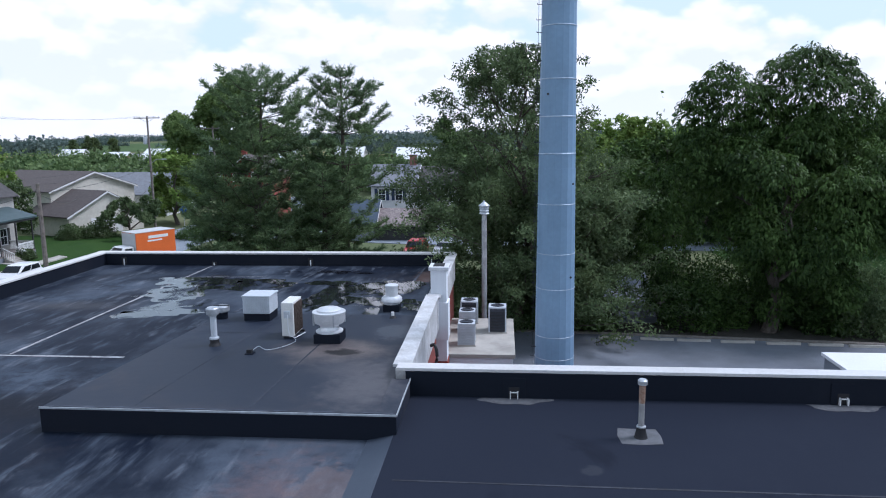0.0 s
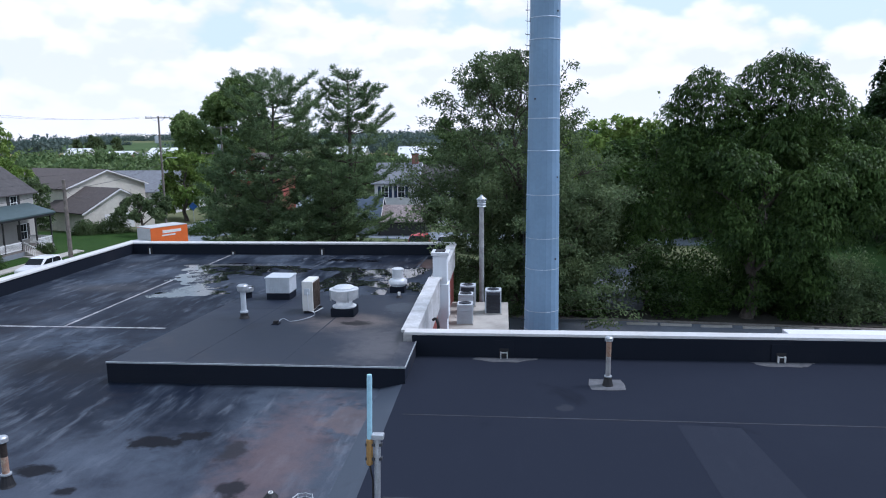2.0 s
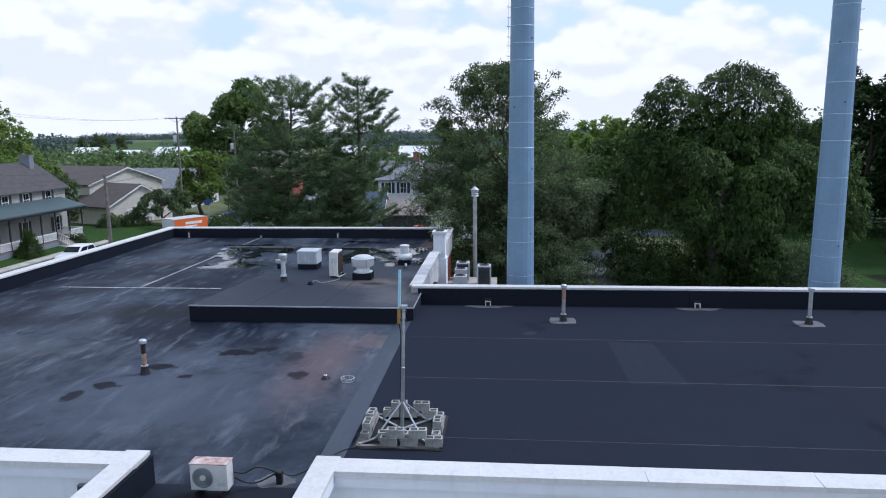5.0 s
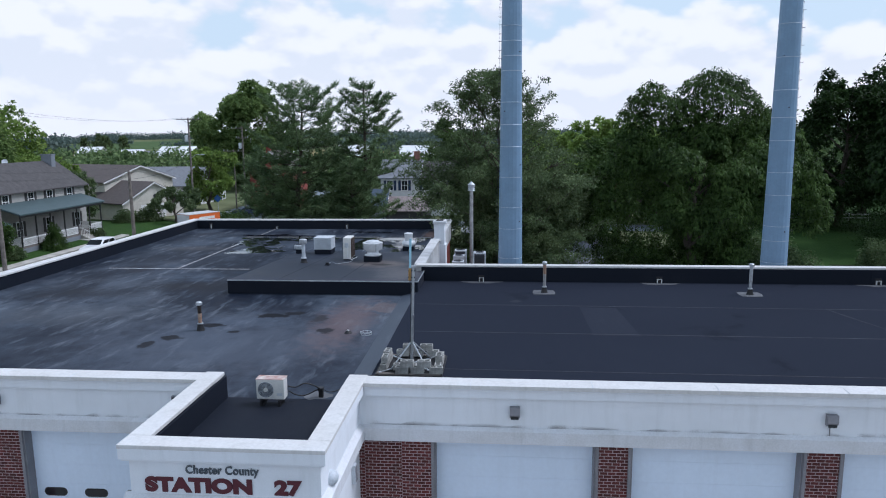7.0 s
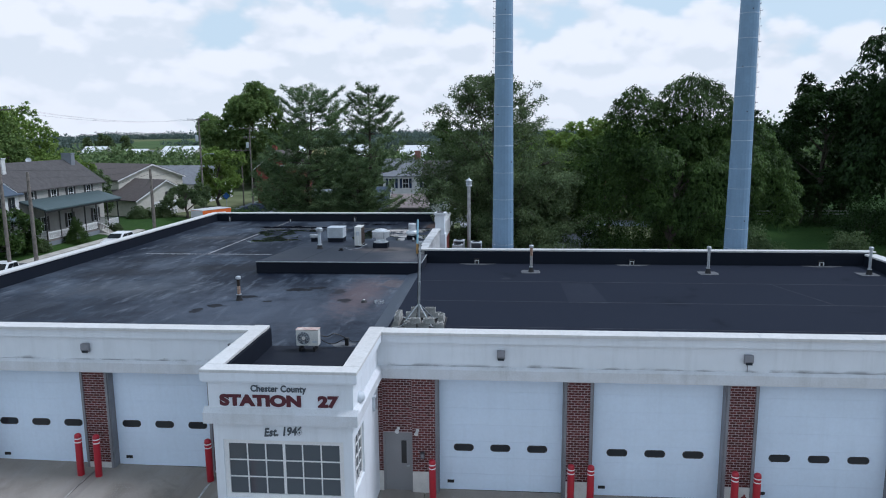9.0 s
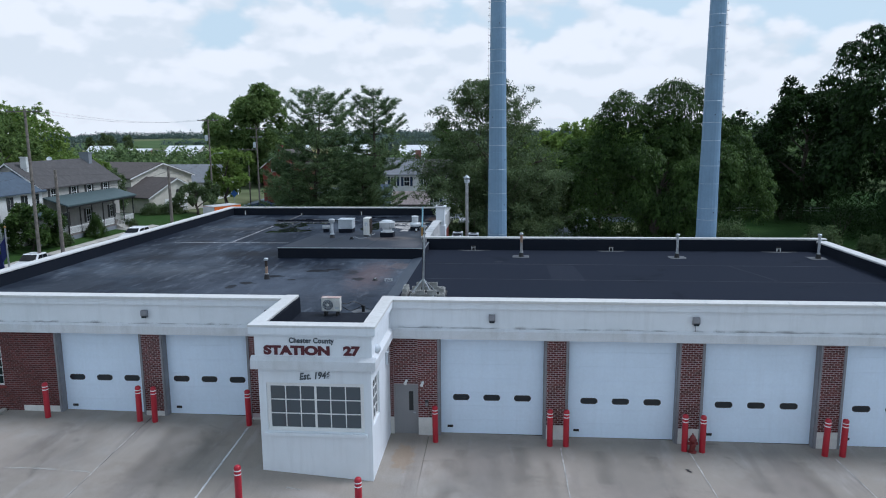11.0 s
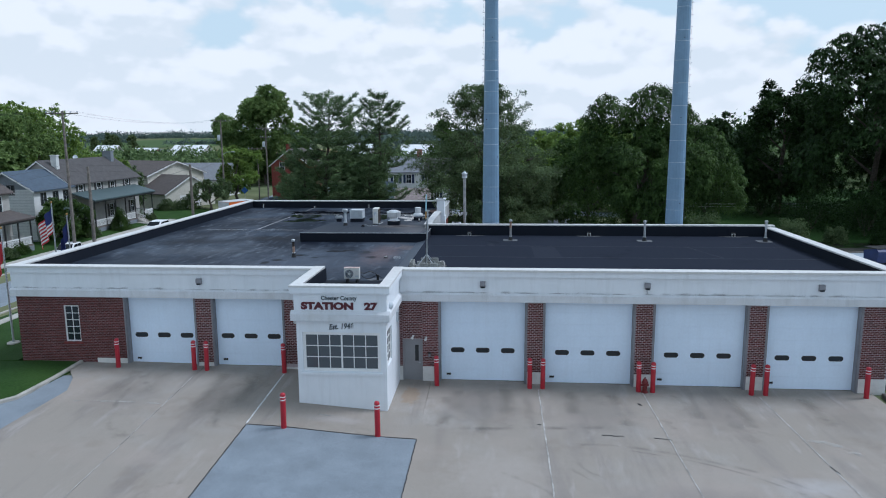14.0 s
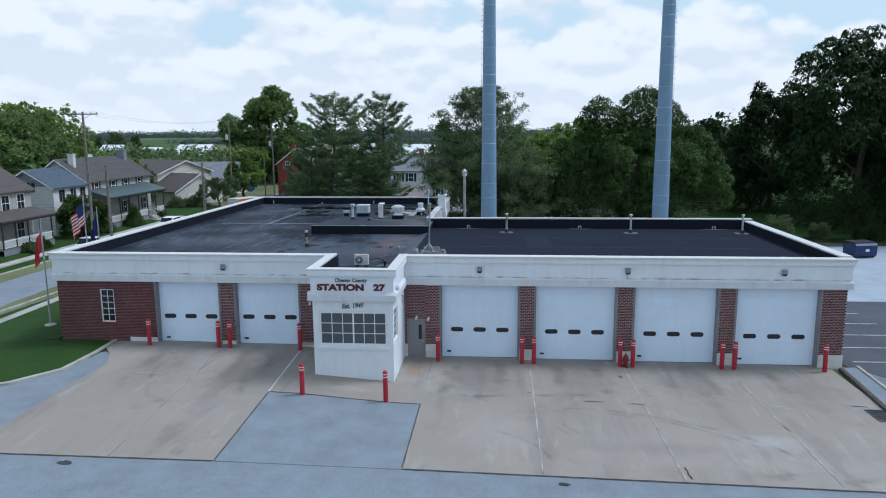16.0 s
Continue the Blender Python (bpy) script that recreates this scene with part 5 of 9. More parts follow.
for k, (a, b, z) in enumerate(DOORS):
    garage_door(k + 1, a, b, z, "closed white sectional garage door with three oval windows")
for k, (a, b, z) in enumerate(DOORS_L):
    garage_door(k + 5, a, b, z, "closed white sectional garage door of the older wing, three oval windows")
# entrance door
t = thing("door_7", "closed grey steel door with a narrow glass strip", "door", pose(0, 0.08, 0), "", "structure")
boxes("door_leaf", "grey_door", t, (-1.79, -0.91, 0, 0.05, 0.03, 2.12))
boxes("door_frame", "grey_door", t, (-1.85, -1.79, -0.06, 0.1, -0.02, 2.2), (-0.91, -0.85, -0.06, 0.1, -0.02, 2.2), (-1.79, -0.91, -0.06, 0.1, 2.12, 2.2))
boxes("pane", "glass", t, (-1.24, -1.06, -0.006, 0.002, 1.05, 1.88))
boxes("glazing_frame", "grey_door", t, (-1.28, -1.02, -0.012, 0.0, 1.01, 1.05), (-1.28, -1.02, -0.012, 0.0, 1.88, 1.92), (-1.28, -1.24, -0.012, 0, 1.05, 1.88), (-1.06, -1.02, -0.012, 0, 1.05, 1.88))
boxes("door_handle", "galv", t, (-1.06, -0.96, -0.06, 0.0, 0.95, 1.0), bev=0.01)
# plinths
for a, b in solids():
    if a < -17:
        a = -17.9
    top = 0.78 if b < -6 else (0.8 if a < 0 and a > -3 else 0.6)
    z = min(ground_z(a, 0), ground_z(b, 0)) - 0.05
    if a < -17:
        top = ground_z(-17.5, 0) + 0.28
    bm = bmesh.new()
    box(bm, a + 0.002, b - 0.002 + (0.03 if b > 21 else 0), -0.03, 0.0, z, top, 0.008)
    part("plinth", bm, "plinth", wall_front, "white painted concrete plinth")

# ---------------- bricks ----------------
BL, BH, BJ, CH = 0.190, 0.0665, 0.020, 0.0875


def brick_cells(x0, x1, z0, z1):
    r = 0
    z = z0
    while z + BH < z1:
        x = x0 - (0.105 if r % 2 else 0.0)
        while x < x1 - 0.02:
            a, b = max(x, x0), min(x + BL, x1)
            if b - a > 0.04:
                yield a, b, z, z + BH
            x += BL + BJ
        z += CH
        r += 1


brick_meshes = {}
cells_near, cells_rest = [], []
fields = []
for a, b in solids():
    zb = 0.6 if a > 0 else 0.78
    if a < -17:
        zb = 0.62
    fields.append((a, b, zb, BAND0))
fields.append((-1.85, -0.85, 2.22, BAND0))
for a, b, z0, z1 in fields:
    for c in brick_cells(a + 0.004, b - 0.004, z0 + 0.01, z1):
        if a < -17 and c[1] > WIN_L[0] and c[0] < WIN_L[1] and c[3] > WIN_L[2] - 0.10 and c[2] < WIN_L[3]:
            for d in ((c[0], WIN_L[0], c[2], c[3]), (WIN_L[1], c[1], c[2], c[3])):
                if d[1] - d[0] > 0.03:
                    cells_rest.append(d)
            continue
        near = a > -1 and a < 0 and len(cells_near) < 300
        (cells_near if near else cells_rest).append(c)
vs, fs = [], []
P = 0.007
for a, b, z0, z1 in cells_rest:
    i = len(vs)
    e = 0.003
    vs += [(a, 0.006, z0), (b, 0.006, z0), (b, 0.006, z1), (a, 0.006, z1), (a + e, -P, z0 + e), (b - e, -P, z0 + e), (b - e, -P, z1 - e), (a + e, -P, z1 - e)]
    fs += [(i + 4, i + 5, i + 6, i + 7), (i, i + 1, i + 5, i + 4), (i + 1, i + 2, i + 6, i + 5), (i + 2, i + 3, i + 7, i + 6), (i + 3, i, i + 4, i + 7)]
me = bpy.data.meshes.new("brickwork")
me.from_pydata(vs, [], fs)
me.materials.append(M["brick"])
ob = new("brickwork", me)
ob.parent = wall_front
tagged(ob, "dark red running-bond bricks", "", "", "stuff")


def lay_near_bricks():
    for a, b, z0, z1 in cells_near:
        key = round(b - a, 3)
        if key not in brick_meshes:
            w, e = b - a, 0.003
            me = bpy.data.meshes.new("brick")
            me.from_pydata([(0, 0.006, 0), (w, 0.006, 0), (w, 0.006, BH), (0, 0.006, BH), (e, -P, e), (w - e, -P, e), (w - e, -P, BH - e), (e, -P, BH - e)], [],
                           [(4, 5, 6, 7), (0, 1, 5, 4), (1, 2, 6, 5), (2, 3, 7, 6), (3, 0, 4, 7)])
            me.materials.append(M["brick_r"])
            brick_meshes[key] = me
        o = new("brick", brick_meshes[key])
        o.parent = wall_front
        o.location = (a, 0, z0)
# ---------------- equipment on the roofs ----------------
def ring_at(bm, r0, r1, z0, z1, seg=20):
    lathe(bm, [(r0, z0), (r1, z1)], seg=seg)


def louvred_unit():
    t = thing("ventilation_unit", "light grey louvred ventilation box on a black curb", "ventilation unit", pose(-8.78, 23.0, zt(0, 22.6) - 0.02))
    boxes("curb", "roof_wall", t, (-0.5, 0.5, -0.48, 0.48, 0, 0.3), bev=0.02)
    boxes("body", "hvac_grey", t, (-0.52, 0.52, -0.5, 0.5, 0.3, 0.94), bev=0.02)
    boxes("lid", "hvac_grey", t, (-0.55, 0.55, -0.53, 0.53, 0.94, 1.0), bev=0.02)
    for k in range(13):
        x = -0.44 + k * 0.072
        boxes("slat", "hvac_grey", t, (x, x + 0.042, -0.525, -0.5, 0.36, 0.9))


def side_condenser():
    t = thing("condenser", "tall cream condenser unit with a rusty coil side", "air conditioner", pose(-6.7, 20.3, zt(0, 19.9)))
    boxes("body", "hvac_white", t, (-0.22, 0.2, -0.5, 0.5, 0.08, 1.25), bev=0.03)
    boxes("coil", "coil_brown", t, (0.2, 0.225, -0.42, 0.46, 0.14, 1.18))
    for k in range(16):
        boxes("coil_fin", "coil_brown", t, (0.222, 0.24, -0.42 + k * 0.055, -0.40 + k * 0.055, 0.16, 1.16))
    boxes("service_box", "hvac_grey", t, (-0.12, 0.1, -0.56, -0.5, 0.72, 0.98), bev=0.03)
    for y in (-0.4, 0.36):
        boxes("foot", "black", t, (-0.2, 0.3, y, y + 0.09, 0, 0.08))
    bm = bmesh.new()
    tube(bm, [(0.02, -0.56, 0.85), (0.03, -0.6, 0.5), (0.06, -0.58, 0.12), (0.25, -0.5, 0.05), (0.5, -0.2, 0.15)], 0.018, 6)
    part("pipe", bm, "alu", t)


def upblast_fan(name, x, y, z, s, label):
    t = thing(name, label, "exhaust fan", pose(x, y, z) @ Matrix.Scale(s, 4))
    boxes("curb", "roof_wall", t, (-0.44, 0.44, -0.44, 0.44, 0, 0.34), bev=0.02)
    bm = bmesh.new()
    lathe(bm, [(0.45, 0.34), (0.45, 0.38), (0.33, 0.42), (0.30, 0.52), (0.34, 0.58), (0.49, 0.66), (0.52, 0.78), (0.53, 0.98), (0.55, 0.99), (0.55, 1.03), (0.40, 1.04)], seg=28)
    part("housing", bm, "alu", t, smooth=True)
    bm = bmesh.new()
    lathe(bm, [(0.4, 1.035), (0.4, 1.09), (0.34, 1.13), (0.2, 1.16), (0.05, 1.175)], seg=28)
    part("cap", bm, "alu", t, smooth=True)
    for k in range(4):
        a = k * math.tau / 4 + 0.5
        bm = bmesh.new()
        box(bm, -0.02, 0.02, 0.5, 0.56, 0.6, 1.0)
        part("strap", bm, "galv", t).matrix_basis = pose(0, 0, 0, 0, 0, math.degrees(a))
    return t


def drum_fan():
    t = thing("roof_ventilator", "aluminium roof ventilator with an upright drum", "exhaust fan", pose(-3.95, 24.75, ROOF_L))
    boxes("curb", "roof_wall", t, (-0.33, 0.33, -0.33, 0.33, 0, 0.28), bev=0.02)
    bm = bmesh.new()
    lathe(bm, [(0.34, 0.28), (0.34, 0.33), (0.42, 0.38), (0.42, 0.5), (0.36, 0.58), (0.27, 0.6), (0.27, 0.62)], seg=24)
    part("housing", bm, "alu", t, smooth=True)
    bm = bmesh.new()
    lathe(bm, [(0.25, 0.62), (0.25, 0.98), (0.27, 0.99), (0.27, 1.05), (0.2, 1.08)], seg=24)
    part("drum", bm, "alu", t, smooth=True)


def pipe_vent(name, x, y, z, h, material, cap_mat, label, r=0.068, patch=True, group=""):
    t = thing(name, label, "vent pipe", pose(x, y, z), group)
    if patch:
        bm = bmesh.new()
        f = [bm.verts.new((px, py, 0.006)) for px, py in [(u * (0.46 + 0.04 * math.sin(x * 7 + k)), v * (0.42 + 0.04 * math.cos(x * 5 + 2 * k)) + 0.04) for k, (u, v) in enumerate(((-1, -0.9), (-0.1, -1.05), (0.9, -1), (1.05, 0.1), (1, 0.95), (0, 1.03), (-0.95, 1), (-1.04, 0)))]]
        bm.faces.new(f)
        part("flashing_patch", bm, "patch", t, "pale square of flashing")
    bm = bmesh.new()
    lathe(bm, [(0.16, 0.0), (0.14, 0.04), (0.105, 0.2), (0.10, 0.26)], seg=14)
    part("boot", bm, "black", t, "black rubber boot")
    bm = bmesh.new()
    lathe(bm, [(0.106, 0.25), (0.106, 0.28), (r, 0.29)], seg=14)
    part("clamp", bm, "galv", t)
    bm = bmesh.new()
    lathe(bm, [(r, 0.2), (r, h * 0.6)], seg=14)
    part("pipe", bm, material, t, smooth=True)
    bm = bmesh.new()
    lathe(bm, [(r + 0.002, h * 0.6), (r + 0.002, h - 0.12)], seg=14)
    part("upper_pipe", bm, {"flue": "rust", "rust": "rust_dark"}.get(material, material), t, smooth=True)
    bm = bmesh.new()
    lathe(bm, [(0.08, h - 0.13), (0.112, h - 0.12), (0.112, h - 0.03), (0.08, h)], seg=14)
    part("cap", bm, cap_mat, t, smooth=True)


def low_vent():
    t = thing("roof_vent", "low galvanised roof vent with a dirty flat cap", "vent", pose(-10.3, 22.9, zt(-10.3, 22.9)))
    bm = bmesh.new()
    lathe(bm, [(0.22, 0), (0.22, 0.26)], seg=16)
    part("collar", bm, "roof_wall", t)
    bm = bmesh.new()
    lathe(bm, [(0.24, 0.26), (0.3, 0.3), (0.3, 0.47), (0.26, 0.5)], seg=16)
    part("hood", bm, "galv", t, smooth=True)
    boxes("screen", "steel_dark", t, (-0.31, 0.31, -0.05, 0.05, 0.5, 0.53))


def flue_tee():
    t = thing("vent_pipe", "pale blue-grey vent pipe with a collar and black boot", "vent pipe", pose(-8.84, 18.77, zt(-8.84, 18.77)))
    bm = bmesh.new()
    lathe(bm, [(0.2, 0.0), (0.15, 0.1), (0.135, 0.24)], seg=14)
    part("boot", bm, "black", t)
    bm = bmesh.new()
    lathe(bm, [(0.15, 0.22), (0.15, 0.28), (0.10, 0.29), (0.10, 0.98), (0.13, 1.0), (0.13, 1.06), (0.11, 1.07)], seg=14)
    part("pipe", bm, "hvac_grey", t, smooth=True)
    bm = bmesh.new()
    lathe(bm, [(0.2, 1.05), (0.21, 1.12), (0.21, 1.24), (0.17, 1.28)], seg=16)
    part("cap", bm, "galv", t, smooth=True)


def stub(x, y, z, h, r, name="pipe_stub", label="short white pipe stub in a black boot"):
    t = thing(name, label, "pipe stub", pose(x, y, z))
    bm = bmesh.new()
    lathe(bm, [(0.15, 0), (0.12, 0.04), (r + 0.02, 0.1)], seg=12)
    part("boot", bm, "black", t)
    bm = bmesh.new()
    lathe(bm, [(r, 0.05), (r, h), (r - 0.015, h), (r - 0.015, h - 0.04)], seg=12)
    part("pipe", bm, "paint_trim", t, smooth=True)


def hose(name, pts, r, label, material="cable"):
    """A lying cable, smoothed through its points."""
    out = []
    p = [Vector(q) for q in pts]
    for i in range(len(p) - 1):
        a, b, c, d = p[max(i - 1, 0)], p[i], p[i + 1], p[min(i + 2, len(p) - 1)]
        for k in range(6):
            s = k / 6
            out.append(0.5 * ((2 * b) + (c - a) * s + (2 * a - 5 * b + 4 * c - d) * s * s + (3 * b - a - 3 * c + d) * s ** 3))
    out.append(p[-1])
    bm = bmesh.new()
    tube(bm, out, r, 6)
    return tagged(part(name, bm, material), label, "cable")


louvred_unit()
side_condenser()
upblast_fan("exhaust_fan", -5.22, 19.6, zt(0, 19.4) - 0.02, 1.0, "spun aluminium upblast exhaust fan on a black curb")
drum_fan()
low_vent()
flue_tee()
stub(-3.69, 23.3, zt(0, 23.3), 0.24, 0.06)
t = thing("cable_boot", "small black pitch pocket on the roof", "roof box", pose(-7.31, 17.82, zt(0, 17.82)))
boxes("body", "black", t, (-0.08, 0.08, -0.08, 0.08, 0, 0.14), bev=0.01)
boxes("collar", "roof_wall", t, (-0.13, 0.13, -0.13, 0.13, 0, 0.03))
hose("cable", [(-7.3, 17.9, 5.46), (-7.2, 18.3, 5.52), (-6.9, 18.2, 5.44), (-6.5, 18.6, 5.43), (-6.3, 19.3, 5.40), (-6.55, 19.75, 5.42)], 0.009, "pale hose lying between the unit and its boot", "hvac_grey")
pipe_vent("vent_pipe", 3.66, 12.88, ROOF_R, 1.39, "flue", "galv", "rust-streaked vent pipe in a black boot on pale flashing", group="vent pipes on the garage roof")
pipe_vent("vent_pipe", 12.42, 12.88, ROOF_R, 1.36, "galv", "galv", "galvanised vent pipe in a black boot on pale flashing", group="vent pipes on the garage roof")
pipe_vent("vent_pipe", 20.1, 12.88, ROOF_R, 1.38, "galv", "galv", "galvanised vent pipe in a black boot near the corner", group="vent pipes on the garage roof")
pipe_vent("vent_pipe", -9.29, 6.73, ROOF_L, 1.08, "rust", "galv", "rusty vent pipe with a pale cap on the old roof", patch=False)
stub(-3.74, 6.65, ROOF_L, 0.12, 0.05, "drain_plug", "small metal drain plug on the old roof")
t = thing("hoop", "white metal ring lying on the old roof", "ring", pose(-3.05, 6.5, ROOF_L + 0.01))
bm = bmesh.new()
for z in (0.0, 0.075):
    tube(bm, [(0.2 * math.cos(k * math.tau / 8), 0.2 * math.sin(k * math.tau / 8), z + 0.012) for k in range(9)], 0.012, 5, False)
part("band", bm, "galv", t)
for k in range(8):
    bm = bmesh.new()
    box(bm, -0.009, 0.009, 0.19, 0.21, 0, 0.1)
    part("post", bm, "galv", t).matrix_basis = pose(0, 0, 0, 0, 0, 45 * k - 90)


def scupper(x, wall_y, z):
    t = thing("scupper", "black roof drain box with a pale bracket and silt fan", "roof drain", pose(x, wall_y, z))
    boxes("surround", "roof_wall", t, (-0.3, 0.3, -0.02, 0.0, 0.0, 0.55), bev=0.005)
    boxes("outlet", "black", t, (-0.14, 0.14, -0.03, -0.02, 0.02, 0.3), bev=0.005)
    boxes("bracket", "paint_trim", t, (-0.11, -0.085, -0.12, -0.02, 0.0, 0.2), (0.085, 0.11, -0.12, -0.02, 0, 0.2), (-0.11, 0.11, -0.12, -0.1, 0.175, 0.2))
    bm = bmesh.new()
    out = [(0.95 * math.cos(a) * (1 + 0.12 * math.sin(5 * a + x)), -0.05 - 0.42 * math.sin(a) * (1 + 0.1 * math.sin(7 * a))) for a in [k * math.pi / 16 for k in range(17)]]
    bm.faces.new([bm.verts.new((px, py, 0.007)) for px, py in out])
    part("silt", bm, "dirt_light", t, "pale fan of dried silt")


for x in (0.82, 9.09, 18.8):
    scupper(x, YB_R - 0.07, ROOF_R)
for x, h in ((-20.6, 0.45), (-9.95, 0.4), (-3.3, 0.5), (-15.4, 0.2)):
    t = thing("scupper", "dark drain opening at the back parapet", "roof drain", pose(x, YB_L - 0.345, ROOF_L))
    boxes("surround", "black", t, (-0.14, 0.14, -0.03, 0.0, 0.0, h), bev=0.005)
    boxes("bracket", "paint_trim", t, (-0.03, 0.03, -0.06, -0.03, 0.0, h * 0.8))


def mini_split():
    t = thing("condenser", "small white condenser with a rusty top and round fan grille", "air conditioner", pose(-4.3, -0.05, ROOF_L) @ Matrix.Scale(0.9, 4))
    boxes("body", "hvac_white", t, (-0.42, 0.42, -0.17, 0.17, 0.2, 0.80), bev=0.025)
    boxes("lid", "rust_top", t, (-0.43, 0.43, -0.18, 0.18, 0.80, 0.825), bev=0.008)
    for nm, r, d, m in (("fan_opening", 0.235, -0.174, "hvac_dark"), ("fan_hub", 0.07, -0.186, "hvac_white")):
        bm = bmesh.new()
        prism(bm, [(-0.13 + r * math.cos(a), 0.5 + r * math.sin(a)) for a in [k * math.tau / 24 for k in range(24)]], d, -0.165, "y")
        part(nm, bm, m, t)
    for r in (0.1, 0.135, 0.17, 0.205, 0.235):
        bm = bmesh.new()
        tube(bm, [(-0.13 + r * math.cos(k * math.tau / 24), -0.182, 0.5 + r * math.sin(k * math.tau / 24)) for k in range(25)], 0.006, 5, False)
        part("grille_ring", bm, "hvac_grey", t)
    boxes("label_plate", "hvac_grey", t, (0.2, 0.36, -0.174, -0.17, 0.32, 0.4))
    for x in (-0.3, 0.24):
        boxes("foot", "black", t, (x - 0.02, x + 0.07, -0.22, 0.22, 0.0, 0.12), bev=0.01)
        boxes("rail", "black", t, (x, x + 0.05, -0.24, 0.24, 0.12, 0.2))


mini_split()
t = thing("cable_boot", "black gooseneck cable boot on a pale patch", "roof box", pose(-3.12, 0.5, ROOF_L + 0.006))
boxes("body", "black", t, (-0.06, 0.06, -0.06, 0.06, 0, 0.2), bev=0.015)
boxes("hood", "black", t, (-0.07, 0.07, -0.1, 0.07, 0.2, 0.28), bev=0.02)
hose("cable", [(-3.9, 0.05, 5.55), (-3.7, 0.12, 5.5), (-3.5, 0.25, 5.56), (-3.3, 0.35, 5.48), (-3.13, 0.42, 5.36)], 0.02, "black cable looping to the condenser")
hose("cable", [(-3.9, 0.1, 5.4), (-3.72, 0.2, 5.25), (-3.5, 0.32, 5.2), (-3.2, 0.45, 5.32)], 0.018, "second black cable to the condenser")
hose("cable", [(-3.1, 0.55, 5.3), (-2.9, 0.8, 5.12), (-2.5, 1.4, 5.12), (-2.1, 1.8, 5.22), (-1.6, 2.0, 5.27)], 0.012, "thin black cable running to the mast")

# ---------------- antenna mast on its sled ----------------
def block_mesh():
    bm = bmesh.new()
    L, D, H, w = 0.39, 0.19, 0.19, 0.032
    box(bm, -L / 2, L / 2, -D / 2, -D / 2 + w, 0, H)
    box(bm, -L / 2, L / 2, D / 2 - w, D / 2, 0, H)
    for x in (-L / 2, -w / 2, L / 2 - w):
        box(bm, x, x + w, -D / 2 + w, D / 2 - w, 0, H)
    box(bm, -L / 2 + w, -w / 2, -D / 2 + w, D / 2 - w, 0.05, 0.07)
    return mesh_of("concrete_block", bm, "block")


BLOCK = block_mesh()


def block(x, y, z, a):
    o = new("concrete_block", BLOCK)
    o.matrix_basis = pose(x, y, z, 0, 0, a)
    tagged(o, "grey two-cell concrete block weighting the antenna sled", "concrete block", "blocks on the antenna sled")


def antenna():
    t = thing("antenna_mast", "galvanised mast with a pale blue whip antenna on a ballasted sled", "antenna", pose(-0.93, 2.85, ROOF_R))
    bm = bmesh.new()
    lathe(bm, [(0.045, 0.05), (0.045, 1.6), (0.05, 1.61), (0.05, 1.66), (0.04, 1.67), (0.04, 3.14), (0.03, 3.15)], seg=12)
    part("mast", bm, "galv", t, smooth=True)
    bm = bmesh.new()
    lathe(bm, [(0.03, 2.72), (0.045, 2.74), (0.045, 3.08), (0.03, 3.1)], -0.1, 0, 0, 12)
    part("antenna_base", bm, "copper", t, "brass-coloured antenna base")
    bm = bmesh.new()
    lathe(bm, [(0.034, 3.1), (0.034, 3.92), (0.03, 3.98)], -0.1, 0, 0, 12)
    part("whip", bm, "fibre_blue", t, "pale blue fibreglass whip", smooth=True)
    for z in (2.8, 3.0):
        boxes("clamp", "steel_dark", t, (-0.15, 0.06, -0.03, 0.03, z, z + 0.04))
    boxes("mast_cap", "galv", t, (-0.07, 0.08, -0.05, 0.05, 3.1, 3.17), bev=0.01)
    for sx, sy in ((-1, -1), (1, -1), (-1, 1), (1, 1)):
        bm = bmesh.new()
        tube(bm, [(0.02 * sx, 0.02 * sy, 0.78), (0.55 * sx, 0.55 * sy, 0.06)], 0.022, 8)
        part("brace", bm, "galv", t)
    boxes("sled", "timber", t, (-0.92, 0.96, -0.92, -0.84, 0.02, 0.06), (-0.92, 0.96, 0.82, 0.9, 0.02, 0.06), (-0.92, -0.84, -0.84, 0.82, 0.02, 0.06), (0.88, 0.96, -0.84, 0.82, 0.02, 0.06))
    for k in (45, -45):
        bm = bmesh.new()
        box(bm, -1.2, 1.2, -0.03, 0.03, 0.06, 0.085)
        part("cross_bar", bm, "galv", t).matrix_basis = pose(0, 0, 0, 0, 0, k)
    boxes("pad", "black", t, (-0.98, 1.02, -0.98, 0.96, 0, 0.02))
    bm = bmesh.new()
    tube(bm, [(-0.1, 0, 2.72), (-0.06, 0, 2.5), (-0.05, 0.0, 1.5), (-0.06, 0.02, 0.3), (-0.12, -0.2, 0.09)], 0.012, 6)
    part("coax", bm, "cable", t)
    for ob in t.children:  # the mast stands a little out of plumb
        if ob.name.split(".")[0] in ("mast", "antenna_base", "whip", "clamp", "mast_cap", "coax", "brace"):
            for v in ob.data.vertices:
                v.co.y -= 0.13 * v.co.z
                v.co.x += 0.05 * v.co.z


